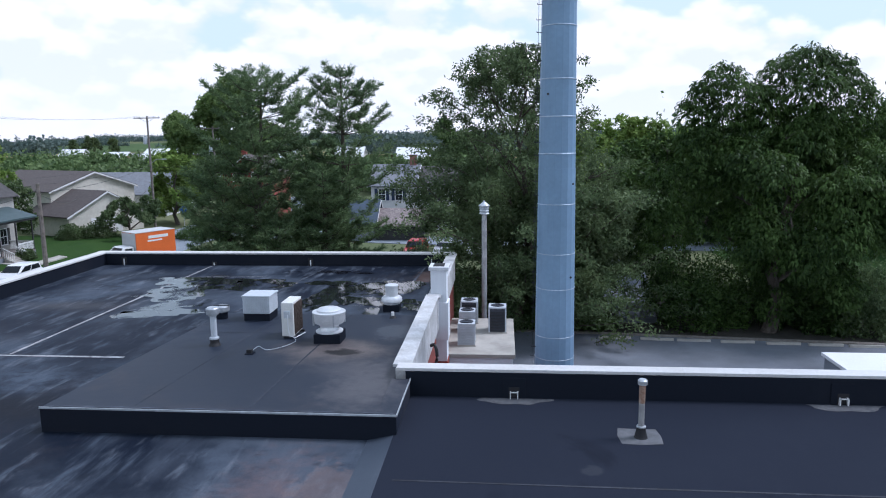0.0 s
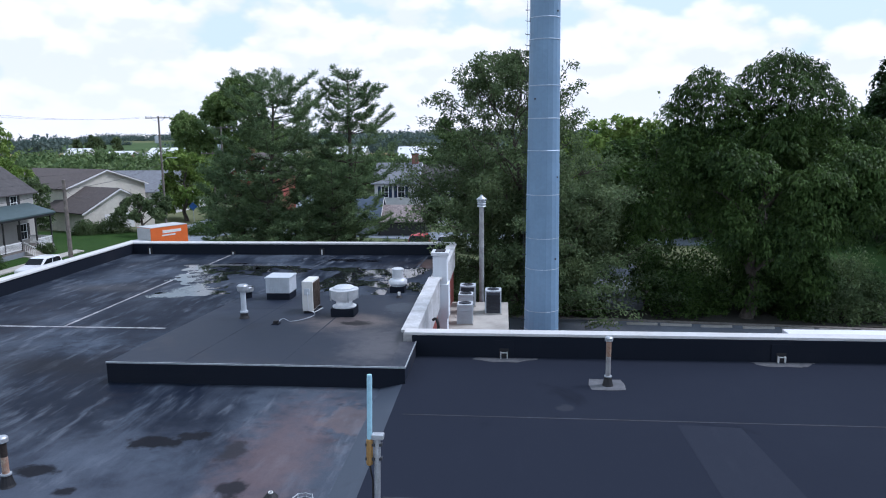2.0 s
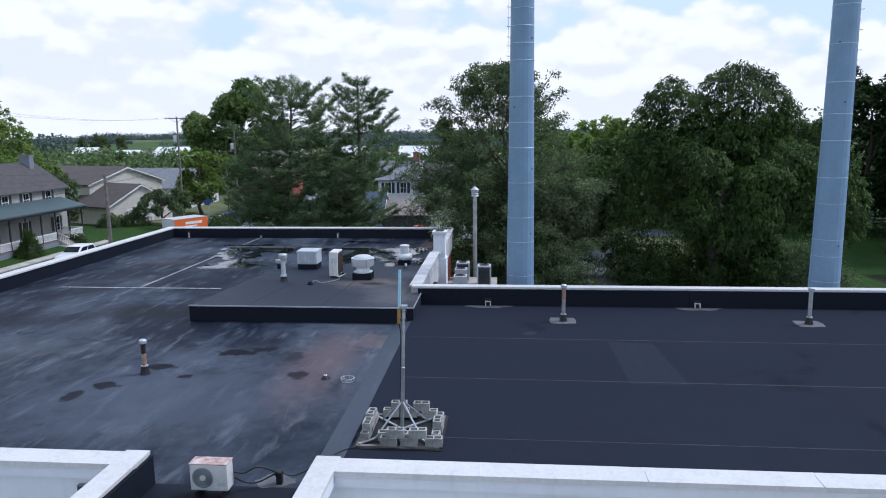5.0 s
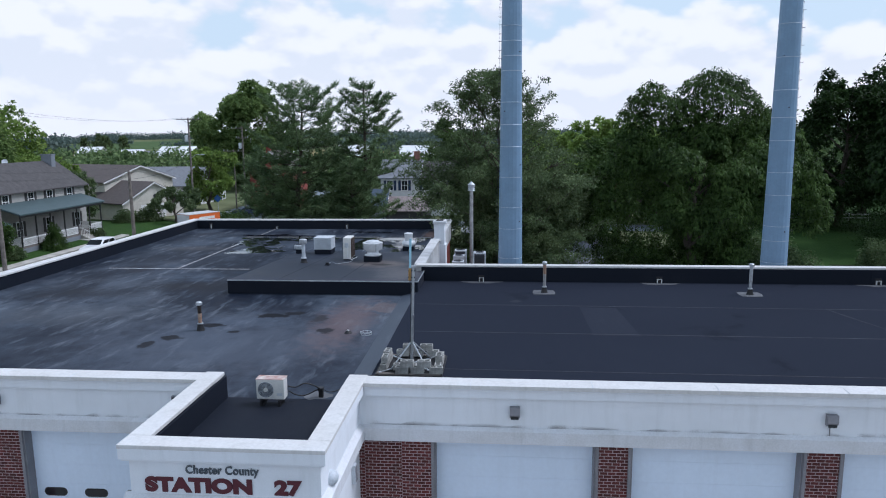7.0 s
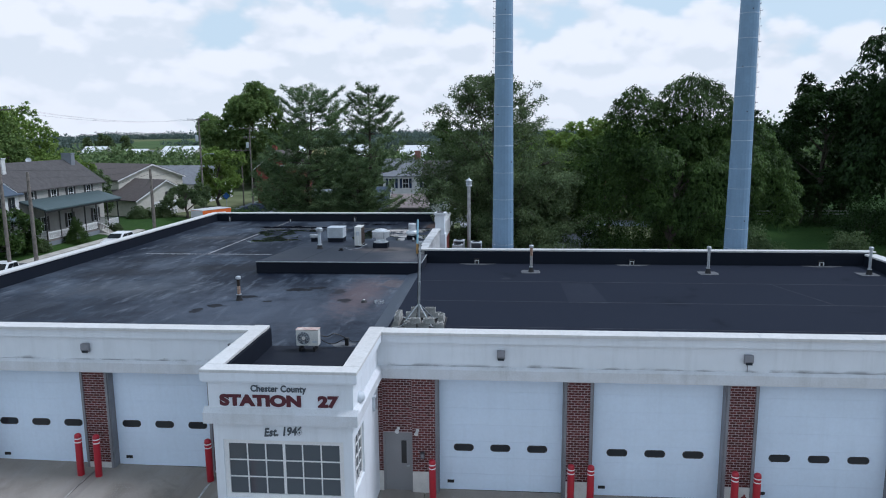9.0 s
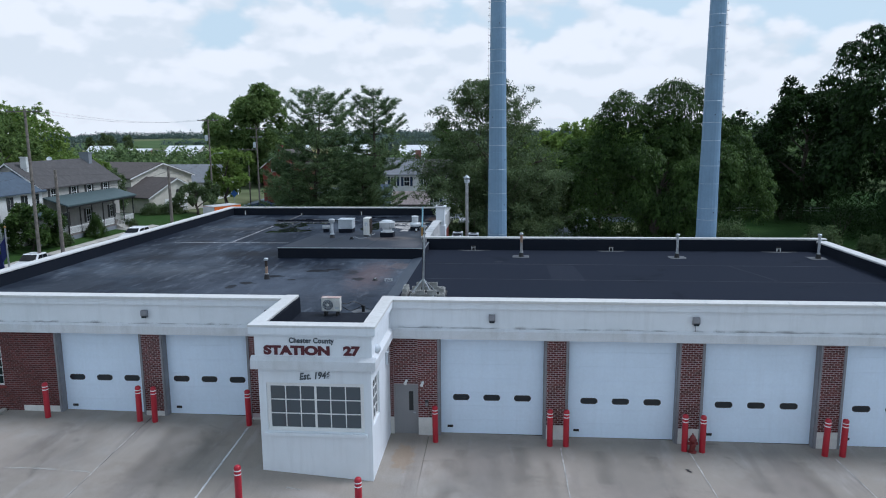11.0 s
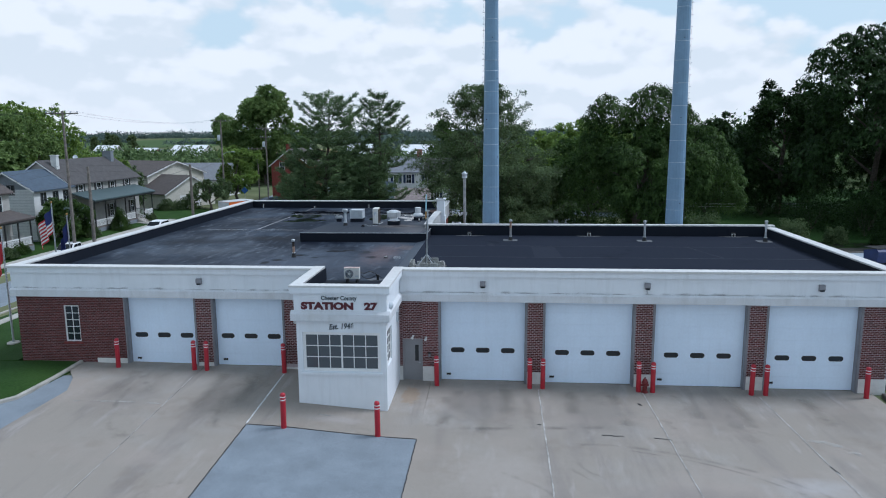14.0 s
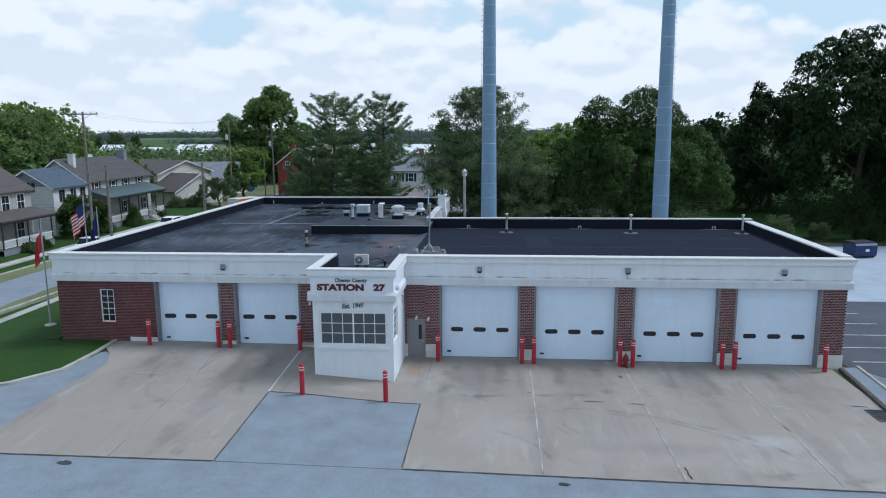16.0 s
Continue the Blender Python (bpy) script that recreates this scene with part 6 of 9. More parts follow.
antenna()
z0 = ROOF_R + 0.062
for x, y, z, a in ((-0.65, 2.05, 0, 1), (-1.1, 2.02, 0, -2), (-0.1, 2.05, 0, 3), (-0.72, 2.28, 0, 0), (-1.2, 2.3, 0, 4), (-1.68, 2.35, 0, 88), (-1.68, 2.8, 0, 92), (-1.68, 3.2, 0, 90),
                   (-1.68, 3.0, 0.19, 86), (-1.3, 3.62, 0, 1), (-0.85, 3.62, 0, -2), (-0.35, 3.6, 0, 2), (-0.55, 3.6, 0.19, 0), (-1.1, 3.62, 0.19, 3), (-0.08, 3.3, 0, 90), (-0.06, 2.85, 0, 88), (-0.08, 2.4, 0, 91),
                   (-0.07, 2.65, 0.19, 90), (-1.66, 2.45, 0.19, 90), (-0.95, 2.03, 0.19, -1), (-0.45, 2.05, 0.19, 2)):
    block(x, y, z0 + z, a)

# ---------------- condensers on the low flat block in the yard ----------------
bm = bmesh.new()
box(bm, XW + 0.15, 0.95, 25.6, 31.2, -0.2, 2.86)
structure("wall_yard_block", bm, "white", "low white flat-roofed block in the yard", "outbuilding")
bm = bmesh.new()
box(bm, XW + 0.15, 1.05, 25.5, 31.3, 2.86, 3.02, 0.02)
structure("roof_yard_block", bm, "concrete_old", "pale concrete slab roof of the yard block", "roof")


def condenser(x, y, h, w, side, label):
    t = thing("condenser", label, "air conditioner", pose(x, y, 3.02), "condensers on the yard block")
    boxes("pad", "concrete_old", t, (-w / 2 - 0.04, w / 2 + 0.04, -w / 2 - 0.04, w / 2 + 0.04, 0, 0.05))
    boxes("cabinet", side, t, (-w / 2 + 0.03, w / 2 - 0.03, -w / 2 + 0.03, w / 2 - 0.03, 0.05, h - 0.08))
    for sx in (-1, 1):
        for sy in (-1, 1):
            cx, cy = sx * (w / 2 - 0.03), sy * (w / 2 - 0.03)
            boxes("corner_post", "hvac_grey", t, (cx - 0.035, cx + 0.035, cy - 0.035, cy + 0.035, 0.05, h - 0.06))
    for k in range(int((h - 0.25) / 0.07)):
        z = 0.12 + k * 0.07
        boxes("louvre", side if side != "hvac_dark" else "steel_dark", t, (-w / 2, w / 2, -w / 2 - 0.004, -w / 2 + 0.02, z, z + 0.035))
    boxes("top", "hvac_grey", t, (-w / 2, w / 2, -w / 2, w / 2, h - 0.08, h), bev=0.02)
    for r in (0.12, 0.2, 0.28):
        bm = bmesh.new()
        tube(bm, [(r * math.cos(k * math.tau / 20), r * math.sin(k * math.tau / 20), h + 0.012) for k in range(21)], 0.01, 5, False)
        part("fan_guard", bm, "steel_dark", t)
    bm = bmesh.new()
    lathe(bm, [(0.31, h - 0.001), (0.31, h + 0.004)], seg=20)
    part("fan_opening", bm, "hvac_dark", t)


condenser(-1.05, 27.0, 1.0, 0.74, "hvac_grey", "light grey condenser with a round fan top")
condenser(-1.12, 29.1, 1.0, 0.74, "hvac_grey", "light grey condenser behind the first")
condenser(-1.1, 30.7, 1.1, 0.82, "hvac_dark", "dark condenser with a pale top at the back")
condenser(0.28, 29.1, 1.22, 0.82, "hvac_dark", "dark louvred condenser with a pale top")
hose("cable", [(-1.6, 28.6, 3.2), (-1.45, 28.2, 3.35), (-1.4, 27.9, 3.1), (-1.3, 27.4, 3.15)], 0.025, "black refrigerant lines beside the condensers")
hose("cable", [(-1.95, 20.6, 4.9), (-1.8, 20.5, 4.95), (-1.72, 20.4, 4.6), (-1.8, 20.3, 4.0)], 0.06, "black downpipe elbow at the yard wall")


def flue_pole():
    t = thing("flue_pipe", "tall weathered flue pipe with a louvred cap", "flue", pose(-0.42, 32.56, 0.0))
    bm = bmesh.new()
    lathe(bm, [(0.14, 0), (0.13, 8.1)], seg=14)
    part("pipe", bm, "flue", t, smooth=True)
    bm = bmesh.new()
    lathe(bm, [(0.2, 8.1), (0.27, 8.12), (0.2, 8.22), (0.26, 8.26), (0.2, 8.36), (0.26, 8.4), (0.2, 8.5)], seg=16)
    part("louvre_collar", bm, "galv", t)
    bm = bmesh.new()
    lathe(bm, [(0.29, 8.5), (0.29, 8.54), (0.06, 8.72), (0.04, 8.78)], seg=16)
    part("cap", bm, "galv", t)


flue_pole()

# ---------------- things on the front ----------------
def wall_light(x, z, k):
    t = thing("wall_light", "square dark grey floodlight on the white fascia", "wall light", pose(x, -0.1, z), "floodlights on the fascia")
    boxes("bracket", "steel_dark", t, (-0.06, 0.06, -0.03, 0.0, -0.08, 0.08))
    bm = bmesh.new()
    prism(bm, [(-0.16, 0.14), (-0.03, 0.15), (-0.03, -0.15), (-0.1, -0.15), (-0.18, -0.05)], -0.13, 0.13, "x")
    part("housing", bm, "jamb", t)
    boxes("lens", "glass", t, (-0.1, 0.1, -0.16, -0.13, -0.17, -0.1))


for k, x in enumerate((2.14, 9.98, 17.95, -12.1)):
    wall_light(x, 5.06, k)
t = thing("wall_box", "small dark electrical box on the fascia", "box", pose(-6.95, -0.1, 5.19))
boxes("housing", "jamb", t, (-0.1, 0.1, -0.09, 0.0, -0.08, 0.08), bev=0.01)
boxes("lid", "steel_dark", t, (-0.08, 0.08, -0.1, -0.09, -0.06, 0.06))
hose("conduit", [(9.98, -0.112, 4.9), (9.985, -0.112, 4.62)], 0.012, "thin grey conduit below the floodlight", "jamb")
for x, z in ((-1.32, 2.36), (-0.66, 2.29)):
    t = thing("door_light", "small white floodlight above the entrance door", "wall light", pose(x, 0.0, z), "lights over the entrance door")
    boxes("base", "paint_trim", t, (-0.05, 0.05, -0.04, 0.0, -0.05, 0.05), bev=0.01)
    bm = bmesh.new()
    tube(bm, [(0, -0.04, 0), (-0.02, -0.12, -0.03), (-0.03, -0.2, -0.07)], [0.03, 0.055, 0.075], 12)
    part("lamp_head", bm, "paint_trim", t)
t = thing("meter_box", "dark meter box on the brick wall", "meter box", pose(-0.5, 0.0, 1.42))
boxes("housing", "steel_dark", t, (-0.07, 0.07, -0.1, 0.0, -0.12, 0.12), bev=0.015)
boxes("lid", "jamb", t, (-0.055, 0.055, -0.11, -0.1, -0.09, 0.05))
t = thing("wall_light", "round white wall light on the side of the sign band", "wall light", pose(EX1 + 0.06, -3.3, 4.75))
bm = bmesh.new()
lathe(bm, [(0.17, 0.0), (0.17, 0.05), (0.13, 0.14), (0.05, 0.18)], seg=16)
part("dome", bm, "hvac_grey", t, smooth=True).matrix_basis = pose(0, 0, 0, 0, 90, 0)
boxes("bracket", "paint_trim", t, (0.0, 0.06, -0.05, 0.05, -0.28, -0.12))
t = thing("wall_box", "grey weatherproof box on the side wall", "box", pose(EX1, -0.9, 3.6))
boxes("housing", "hvac_grey", t, (0.0, 0.1, -0.1, 0.1, -0.25, 0.25), bev=0.01)
boxes("lid", "jamb", t, (0.1, 0.115, -0.08, 0.08, -0.2, 0.2))
t = thing("wall_light", "small white floodlight on the brick pier", "wall light", pose(-7.3, 0.0, 3.05))
boxes("base", "paint_trim", t, (-0.06, 0.06, -0.05, 0, -0.06, 0.06))
bm = bmesh.new()
tube(bm, [(0, -0.05, 0), (0.03, -0.16, -0.05)], [0.04, 0.08], 12)
part("lamp_head", bm, "paint_trim", t)


def bollard():
    t = thing("bollard", "red painted steel bollard with two white reflective bands", "bollard", pose(0, 0, 0), "bollards before the garage doors")
    bm = bmesh.new()
    lathe(bm, [(0.115, -0.05), (0.115, 1.42), (0.105, 1.47), (0.07, 1.505), (0.02, 1.515)], seg=18)
    part("post", bm, "red", t, smooth=True)
    for z in (1.2, 1.33):
        bm = bmesh.new()
        lathe(bm, [(0.1165, z), (0.118, z + 0.005), (0.118, z + 0.035), (0.1165, z + 0.04)], seg=18)
        part("reflective_band", bm, "refl", t)
    return t


BOLL = [(-16.45, -0.6), (-12.43, -0.6), (-11.77, -0.62), (-7.77, -0.6), (-5.98, -6.45), (-2.0, -6.55), (-0.1, -0.6), (4.45, -0.6), (5.08, -0.6), (9.65, -0.65), (10.31, -0.7), (14.92, -0.65), (15.57, -0.65), (20.15, -0.65)]
first = bollard()
first.matrix_basis = pose(BOLL[0][0], BOLL[0][1], ground_z(*BOLL[0]) + 0.03)
rnd = random.Random(5)
for x, y in BOLL[1:]:
    copy_thing(first, pose(x, y, ground_z(x, y) + 0.03, rnd.uniform(-0.7, 0.7), rnd.uniform(-0.7, 0.7), rnd.uniform(0, 90)))


def hydrant():
    t = thing("fire_hydrant", "dull red fire hydrant between two bollards", "fire hydrant", pose(9.93, -0.72, ground_z(9.93, -0.72) + 0.03))
    bm = bmesh.new()
    lathe(bm, [(0.17, 0), (0.17, 0.05), (0.11, 0.07), (0.11, 0.45), (0.16, 0.47), (0.16, 0.52), (0.12, 0.54), (0.1, 0.64), (0.04, 0.7)], seg=16)
    part("barrel", bm, "hydrant", t, smooth=True)
    for sx in (-1, 1):
        bm = bmesh.new()
        tube(bm, [(0.08 * sx, 0, 0.36), (0.19 * sx, 0, 0.36)], 0.06, 10)
        part("nozzle", bm, "hydrant", t)
    bm = bmesh.new()
    tube(bm, [(0, -0.08, 0.34), (0, -0.2, 0.34)], 0.08, 10)
    part("pumper_nozzle", bm, "hydrant", t)
    bm = bmesh.new()
    lathe(bm, [(0.03, 0.7), (0.03, 0.76)], seg=5)
    part("operating_nut", bm, "hydrant", t)


hydrant()
for k, (x, y, rx, ry) in enumerate(((-13.3, -13.3, 0.26, 0.16), (5.6, -13.6, 0.2, 0.08))):
    flat("stain", blob(x, y, rx, ry, 60 + k), ground_z, "asphalt_seam", "small dark mark or crack on the pavement", "stain", 0.04)
# ---------------- the two steel monopoles ----------------
def monopole(x, y, peg_angle, seed, label):
    rnd = random.Random(seed)
    t = thing("monopole", label, "steel pole", pose(x, y, ground_z(x, y)))
    H, r0, r1 = 33.0, 0.68, 0.38

    def rad(z):
        return r0 + (r1 - r0) * z / H
    bm = bmesh.new()
    cuts = [0.0, 11.0, 11.001, 22.0, 22.001, H]
    prof = [(rad(z) + (0.012 if k in (0, 1) else 0.006 if k in (2, 3) else 0), z) for k, z in enumerate(cuts)]
    lathe(bm, prof, seg=18)
    part("shaft", bm, "pole_blue", t)
    boxes("base_plate", "galv", t, (-0.95, 0.95, -0.95, 0.95, 0.0, 0.06), bev=0.01)
    z = 2.0
    while z < H - 1:
        r = rad(z) + 0.014
        bm = bmesh.new()
        lathe(bm, [(r - 0.01, z), (r + 0.006, z + 0.008), (r + 0.006, z + rnd.uniform(0.014, 0.03)), (r - 0.01, z + 0.04)], seg=18)
        part("strap", bm, "pole_band", t, "pale strap round the pole")
        z += rnd.choice((0.75, 1.15, 1.35, 1.6))
    z, k = 3.0, 0
    while z < H - 0.5:
        a = radians(peg_angle + (12 if k % 2 else -12))
        r = rad(z)
        bm = bmesh.new()
        tube(bm, [((r - 0.01) * math.cos(a), (r - 0.01) * math.sin(a), z), ((r + 0.16) * math.cos(a), (r + 0.16) * math.sin(a), z), ((r + 0.165) * math.cos(a), (r + 0.165) * math.sin(a), z + 0.04)], 0.012, 6)
        part("climbing_peg", bm, "steel_dark", t)
        z += 0.42
        k += 1
    bm = bmesh.new()
    a = radians(peg_angle + 6)
    tube(bm, [((rad(zz) + 0.1) * math.cos(a), (rad(zz) + 0.1) * math.sin(a), zz) for zz in (2.5, 10, 20, H - 1)], 0.006, 5)
    part("safety_cable", bm, "steel_dark", t)
    for k in range(9):
        z = 4.5 + k * 2.9 + rnd.uniform(-0.3, 0.3)
        a = radians(-90 + rnd.uniform(-55, 55))
        bm = bmesh.new()
        tube(bm, [(rad(z) * math.cos(a), rad(z) * math.sin(a), z), ((rad(z) + 0.03) * math.cos(a), (rad(z) + 0.03) * math.sin(a), z)], 0.035, 8)
        part("port_plug", bm, "steel_dark", t)


monopole(2.24, 20.25, 180, 3, "tall blue-grey steel monopole with straps and climbing pegs")
monopole(15.97, 19.85, 0, 8, "tall blue-grey steel monopole behind the garage roof")

# low white-roofed building behind, and wheel stops
bm = bmesh.new()
box(bm, 13.3, 22.5, 20.6, 25.4, -0.3, 3.2)
structure("wall_shed", bm, "siding_grey", "low grey block behind the garages", "outbuilding")
bm = bmesh.new()
box(bm, 13.2, 22.6, 20.5, 25.5, 3.2, 3.34, 0.02)
structure("roof_shed", bm, "far_roof", "flat white membrane roof of the low block", "roof")
t = thing("guard_rail", "galvanised pipe railing beside the low block", "railing", pose(12.0, 26.4, ground_z(12, 26)))
for x in (0, 1.1, 2.2):
    bm = bmesh.new()
    tube(bm, [(x, 0, 0), (x, 0, 2.35)], 0.03, 8)
    part("post", bm, "galv", t)
for z in (1.7, 2.0, 2.3):
    bm = bmesh.new()
    tube(bm, [(0, 0, z), (2.2, 0, z)], 0.025, 8)
    part("rail", bm, "galv", t)
bm = bmesh.new()
prism(bm, [(-0.1, 0), (0.1, 0), (0.075, 0.13), (-0.075, 0.13)], -0.95, 0.95, "x")
stop_mesh = mesh_of("wheel_stop", bm, "concrete_old")
rnd = random.Random(12)
for k in range(9):
    x = 7.2 + k * 2.35 + rnd.uniform(-0.2, 0.2)
    o = new("wheel_stop", stop_mesh)
    o.matrix_basis = pose(x, 38.35 - (x - 7) * 0.055, ground_z(x, 38) + 0.01, 0, 0, rnd.uniform(-4, 2))
    tagged(o, "weathered concrete wheel stop at the edge of the lot", "wheel stop", "wheel stops along the lot")
kerb("trim", [(-2.5, 39.8), (8, 39.2), (24, 37.9), (40, 40.2)], 0.3, 0.1, "timber", "low weathered timber edge of the lot")

# dumpster at the far side of the lot
t = thing("dumpster", "dark blue steel dumpster with a black lid", "dumpster", pose(38.6, 34.0, 0.0, 0, 0, 12))
bm = bmesh.new()
prism(bm, [(-0.85, 0.15), (0.85, 0.15), (0.95, 1.15), (-0.7, 1.45), (-0.95, 1.2)], -1.15, 1.15, "x")
part("bin", bm, "dumpster", t)
boxes("lid", "black", t, (-1.15, -0.02, -0.75, 0.95, 1.44, 1.5), (0.02, 1.15, -0.75, 0.95, 1.44, 1.5), bev=0.01)
for x in (-1.0, 0.9):
    boxes("foot", "steel_dark", t, (x, x + 0.12, -0.8, 0.8, 0, 0.15))
boxes("lettering_bar", "refl", t, (-0.1, 0.3, -0.93, -0.915, 0.6, 0.85))


# ---------------- utility poles and wires ----------------
def utility_pole(x, y, top, r, arms, label, transformer=False, light=False, arm_yaw=0.0):
    z0 = ground_z(x, y)
    t = thing("utility_pole", label, "utility pole", pose(x, y, z0, 0, 0, arm_yaw))
    h = top - z0
    bm = bmesh.new()
    tube(bm, [(0, 0, -0.3), (0.02, 0, h * 0.5), (0.0, 0.02, h)], [r, r * 0.85, r * 0.65], 10)
    part("pole", bm, "wood_pole", t)
    for k in range(arms):
        z = h - 0.25 - k * 1.6
        w = 1.75 if k == 0 else 1.0
        boxes("crossarm", "wood_pole", t, (-w, w, -0.16, -0.05, z - 0.06, z + 0.06))
        for q in (-0.95, -0.55, 0.55, 0.95):
            bm = bmesh.new()
            lathe(bm, [(0.03, z + 0.06), (0.06, z + 0.12), (0.06, z + 0.2), (0.03, z + 0.24)], q * w, -0.1, 0, 8)
            part("insulator", bm, "hvac_grey", t)
        for s in (-1, 1):
            bm = bmesh.new()
            tube(bm, [(0, -0.1, z - 0.55), (s * w * 0.55, -0.1, z - 0.05)], 0.02, 6)
            part("brace", bm, "steel_dark", t)
    if transformer:
        bm = bmesh.new()
        lathe(bm, [(0.24, 0), (0.26, 0.05), (0.26, 0.85), (0.2, 0.95), (0.06, 0.98)], -0.42, -0.05, h - 3.6, 14)
        part("transformer", bm, "hvac_grey", t, "grey pole transformer", smooth=True)
    if light:
        bm = bmesh.new()
        tube(bm, [(0, 0, h - 6.2), (0.8, 0, h - 5.6), (1.7, 0, h - 5.55)], 0.03, 8)
        part("light_arm", bm, "galv", t)
        boxes("light_head", "galv", t, (1.6, 2.2, -0.1, 0.1, h - 5.65, h - 5.5), bev=0.03)
    return t


utility_pole(-45.7, 86.0, 14.9, 0.17, 1, "weathered wooden utility pole with crossarm, transformer and street light", True, True)
utility_pole(-41.5, 35.3, 14.8, 0.17, 1, "weathered wooden utility pole with a crossarm by the side street")
utility_pole(-33.0, 45.2, 8.95, 0.19, 0, "short weathered wooden pole on the lawn")
utility_pole(-41.0, 95.5, 13.6, 0.16, 2, "wooden utility pole with two crossarms and a transformer", True)
utility_pole(-41.6, 39.0, 9.0, 0.2, 0, "dark short wooden pole beside the utility pole")
utility_pole(-44.0, 99.0, 9.8, 0.13, 1, "wooden utility pole behind the pines")


def wire(a, b, sag, label="thin sagging overhead wire", r=0.018):
    a, b = Vector(a), Vector(b)
    pts = [a.lerp(b, k / 12) - Vector((0, 0, sag * 4 * (k / 12) * (1 - k / 12))) for k in range(13)]
    bm = bmesh.new()
    tube(bm, pts, r, 4)
    tagged(part("overhead_wire", bm, "cable"), label, "wire", "overhead wires")


for q in (-1.28, -0.75, 0.75, 1.28):
    wire((-41.5 + q, 35.2, 14.8), (-45.7 + q, 85.9, 14.9), 0.9, r=0.006)
    wire((-41.5 + q, 35.2, 14.8), (-37.5 + q, -18.0, 14.2), 0.9, r=0.006)
for z in (9.4, 8.7):
    wire((-41.5, 35.2, z), (-45.7, 85.9, z - 0.3), 0.8, r=0.010)
    wire((-41.5, 35.2, z), (-37.5, -18.0, z - 0.3), 0.9, r=0.010)
wire((-45.7, 86, 8.6), (-33, 45.2, 8.2), 0.5, r=0.02)
wire((-33, 45.2, 8.5), (-51.3, 60, 5.6), 0.4, r=0.015)
wire((-33, 45.2, 8.2), (-55, 84, 4.4), 0.6, r=0.015)
wire((-45.7, 86, 8.2), (-41, 95.5, 8.6), 0.2, r=0.02)
wire((-41, 95.5, 9.5), (-14, 92, 9), 0.8, r=0.02)

# ---------------- flagpoles ----------------
def flagpole(x, y, top, label):
    z0 = ground_z(x, y)
    t = thing("flagpole", label, "flagpole", pose(x, y, z0))
    bm = bmesh.new()
    tube(bm, [(0, 0, 0), (0, 0, (top - z0) * 0.5), (0, 0, top - z0)], [0.06, 0.05, 0.035], 10)
    part("pole", bm, "galv", t, smooth=True)
    bm = bmesh.new()
    lathe(bm, [(0.02, 0), (0.06, 0.04), (0.07, 0.08), (0.05, 0.13), (0.01, 0.15)], 0, 0, top - z0, 12)
    part("finial", bm, "copper", t, smooth=True)
    bm = bmesh.new()
    lathe(bm, [(0.35, 0), (0.35, 0.07), (0.3, 0.09)], seg=14)
    part("base", bm, "concrete_old", t)
    bm = bmesh.new()
    tube(bm, [(0.05, -0.05, 1.0), (0.05, -0.05, top - z0 - 0.1)], 0.008, 4)
    part("halyard", bm, "cable", t)


def cloth(m, u0, u1, v0, v1, material, name, parent, n=14, hang=0.55):
    """A limp strip of a flag: u along the fly, v down the hoist."""
    bm = bmesh.new()
    rows = []
    for j in range(5):
        v = v0 + (v1 - v0) * j / 4
        row = []
        for i in range(n + 1):
            u = u0 + (u1 - u0) * i / n
            x = -u * (1 - hang * 0.75)
            zz = -v - u * hang
            y = 0.10 * math.sin(u * 7.5 + v * 1.2) * min(1, u * 2)
            row.append(bm.verts.new((x, y, zz)))
        rows.append(row)
    for a, b in zip(rows, rows[1:]):
        for i in range(n):
            bm.faces.new((a[i], a[i + 1], b[i + 1], b[i]))
    o = part(name, bm, material, parent)
    return o


def us_flag():
    t = thing("flag", "limp striped red and white flag with a blue canton", "flag", pose(-25.1, 8.0, 7.9, 0, 0, -20) @ Matrix.Scale(1.35, 4))
    W, H = 1.75, 1.15
    for k in range(13):
        v0, v1 = H * k / 13, H * (k + 1) / 13
        u0 = W * 0.4 if k < 7 else 0.0
        cloth(None, u0, W, v0, v1, "flag_red" if k % 2 == 0 else "flag_white", "stripe", t)
    cloth(None, 0.0, W * 0.4, 0, H * 7 / 13, "flag_blue", "canton", t)


us_flag()
t = thing("flag", "limp dark blue flag on its pole", "flag", pose(-25.0, 9.3, 7.0, 0, 0, -10) @ Matrix.Scale(1.25, 4))
cloth(None, 0, 1.3, 0, 0.95, "flag_blue", "cloth", t, hang=0.85)
t = thing("flag", "limp red flag on its pole", "flag", pose(-25.1, 3.4, 6.7, 0, 0, -10) @ Matrix.Scale(1.25, 4))
cloth(None, 0, 1.3, 0, 0.95, "flag_red", "cloth", t, hang=0.88)
flagpole(-25.06, 8.0, 8.15, "galvanised flagpole on the lawn beside the station")
flagpole(-24.96, 9.3, 7.25, "short galvanised flagpole on the lawn beside the station")
flagpole(-25.06, 3.4, 7.15, "galvanised flagpole with a red flag on the lawn")


# ---------------- vehicles ----------------
def wheel(t, x, y, r, w=0.22):
    bm = bmesh.new()
    rings = [(r * 0.62, -w / 2), (r * 0.95, -w / 2), (r, -w / 2 + 0.04), (r, w / 2 - 0.04), (r * 0.95, w / 2), (r * 0.62, w / 2)]
    lathe(bm, rings, seg=18)
    o = part("wheel", bm, "tyre", t, smooth=True)
    o.matrix_basis = pose(x, y, r, 0, 90, 0)
    bm = bmesh.new()
    lathe(bm, [(r * 0.6, -w / 2 - 0.01), (r * 0.3, -w / 2 - 0.02), (r * 0.3, w / 2 + 0.02), (r * 0.6, w / 2 + 0.01)], seg=12)
    part("rim", bm, "galv", o)


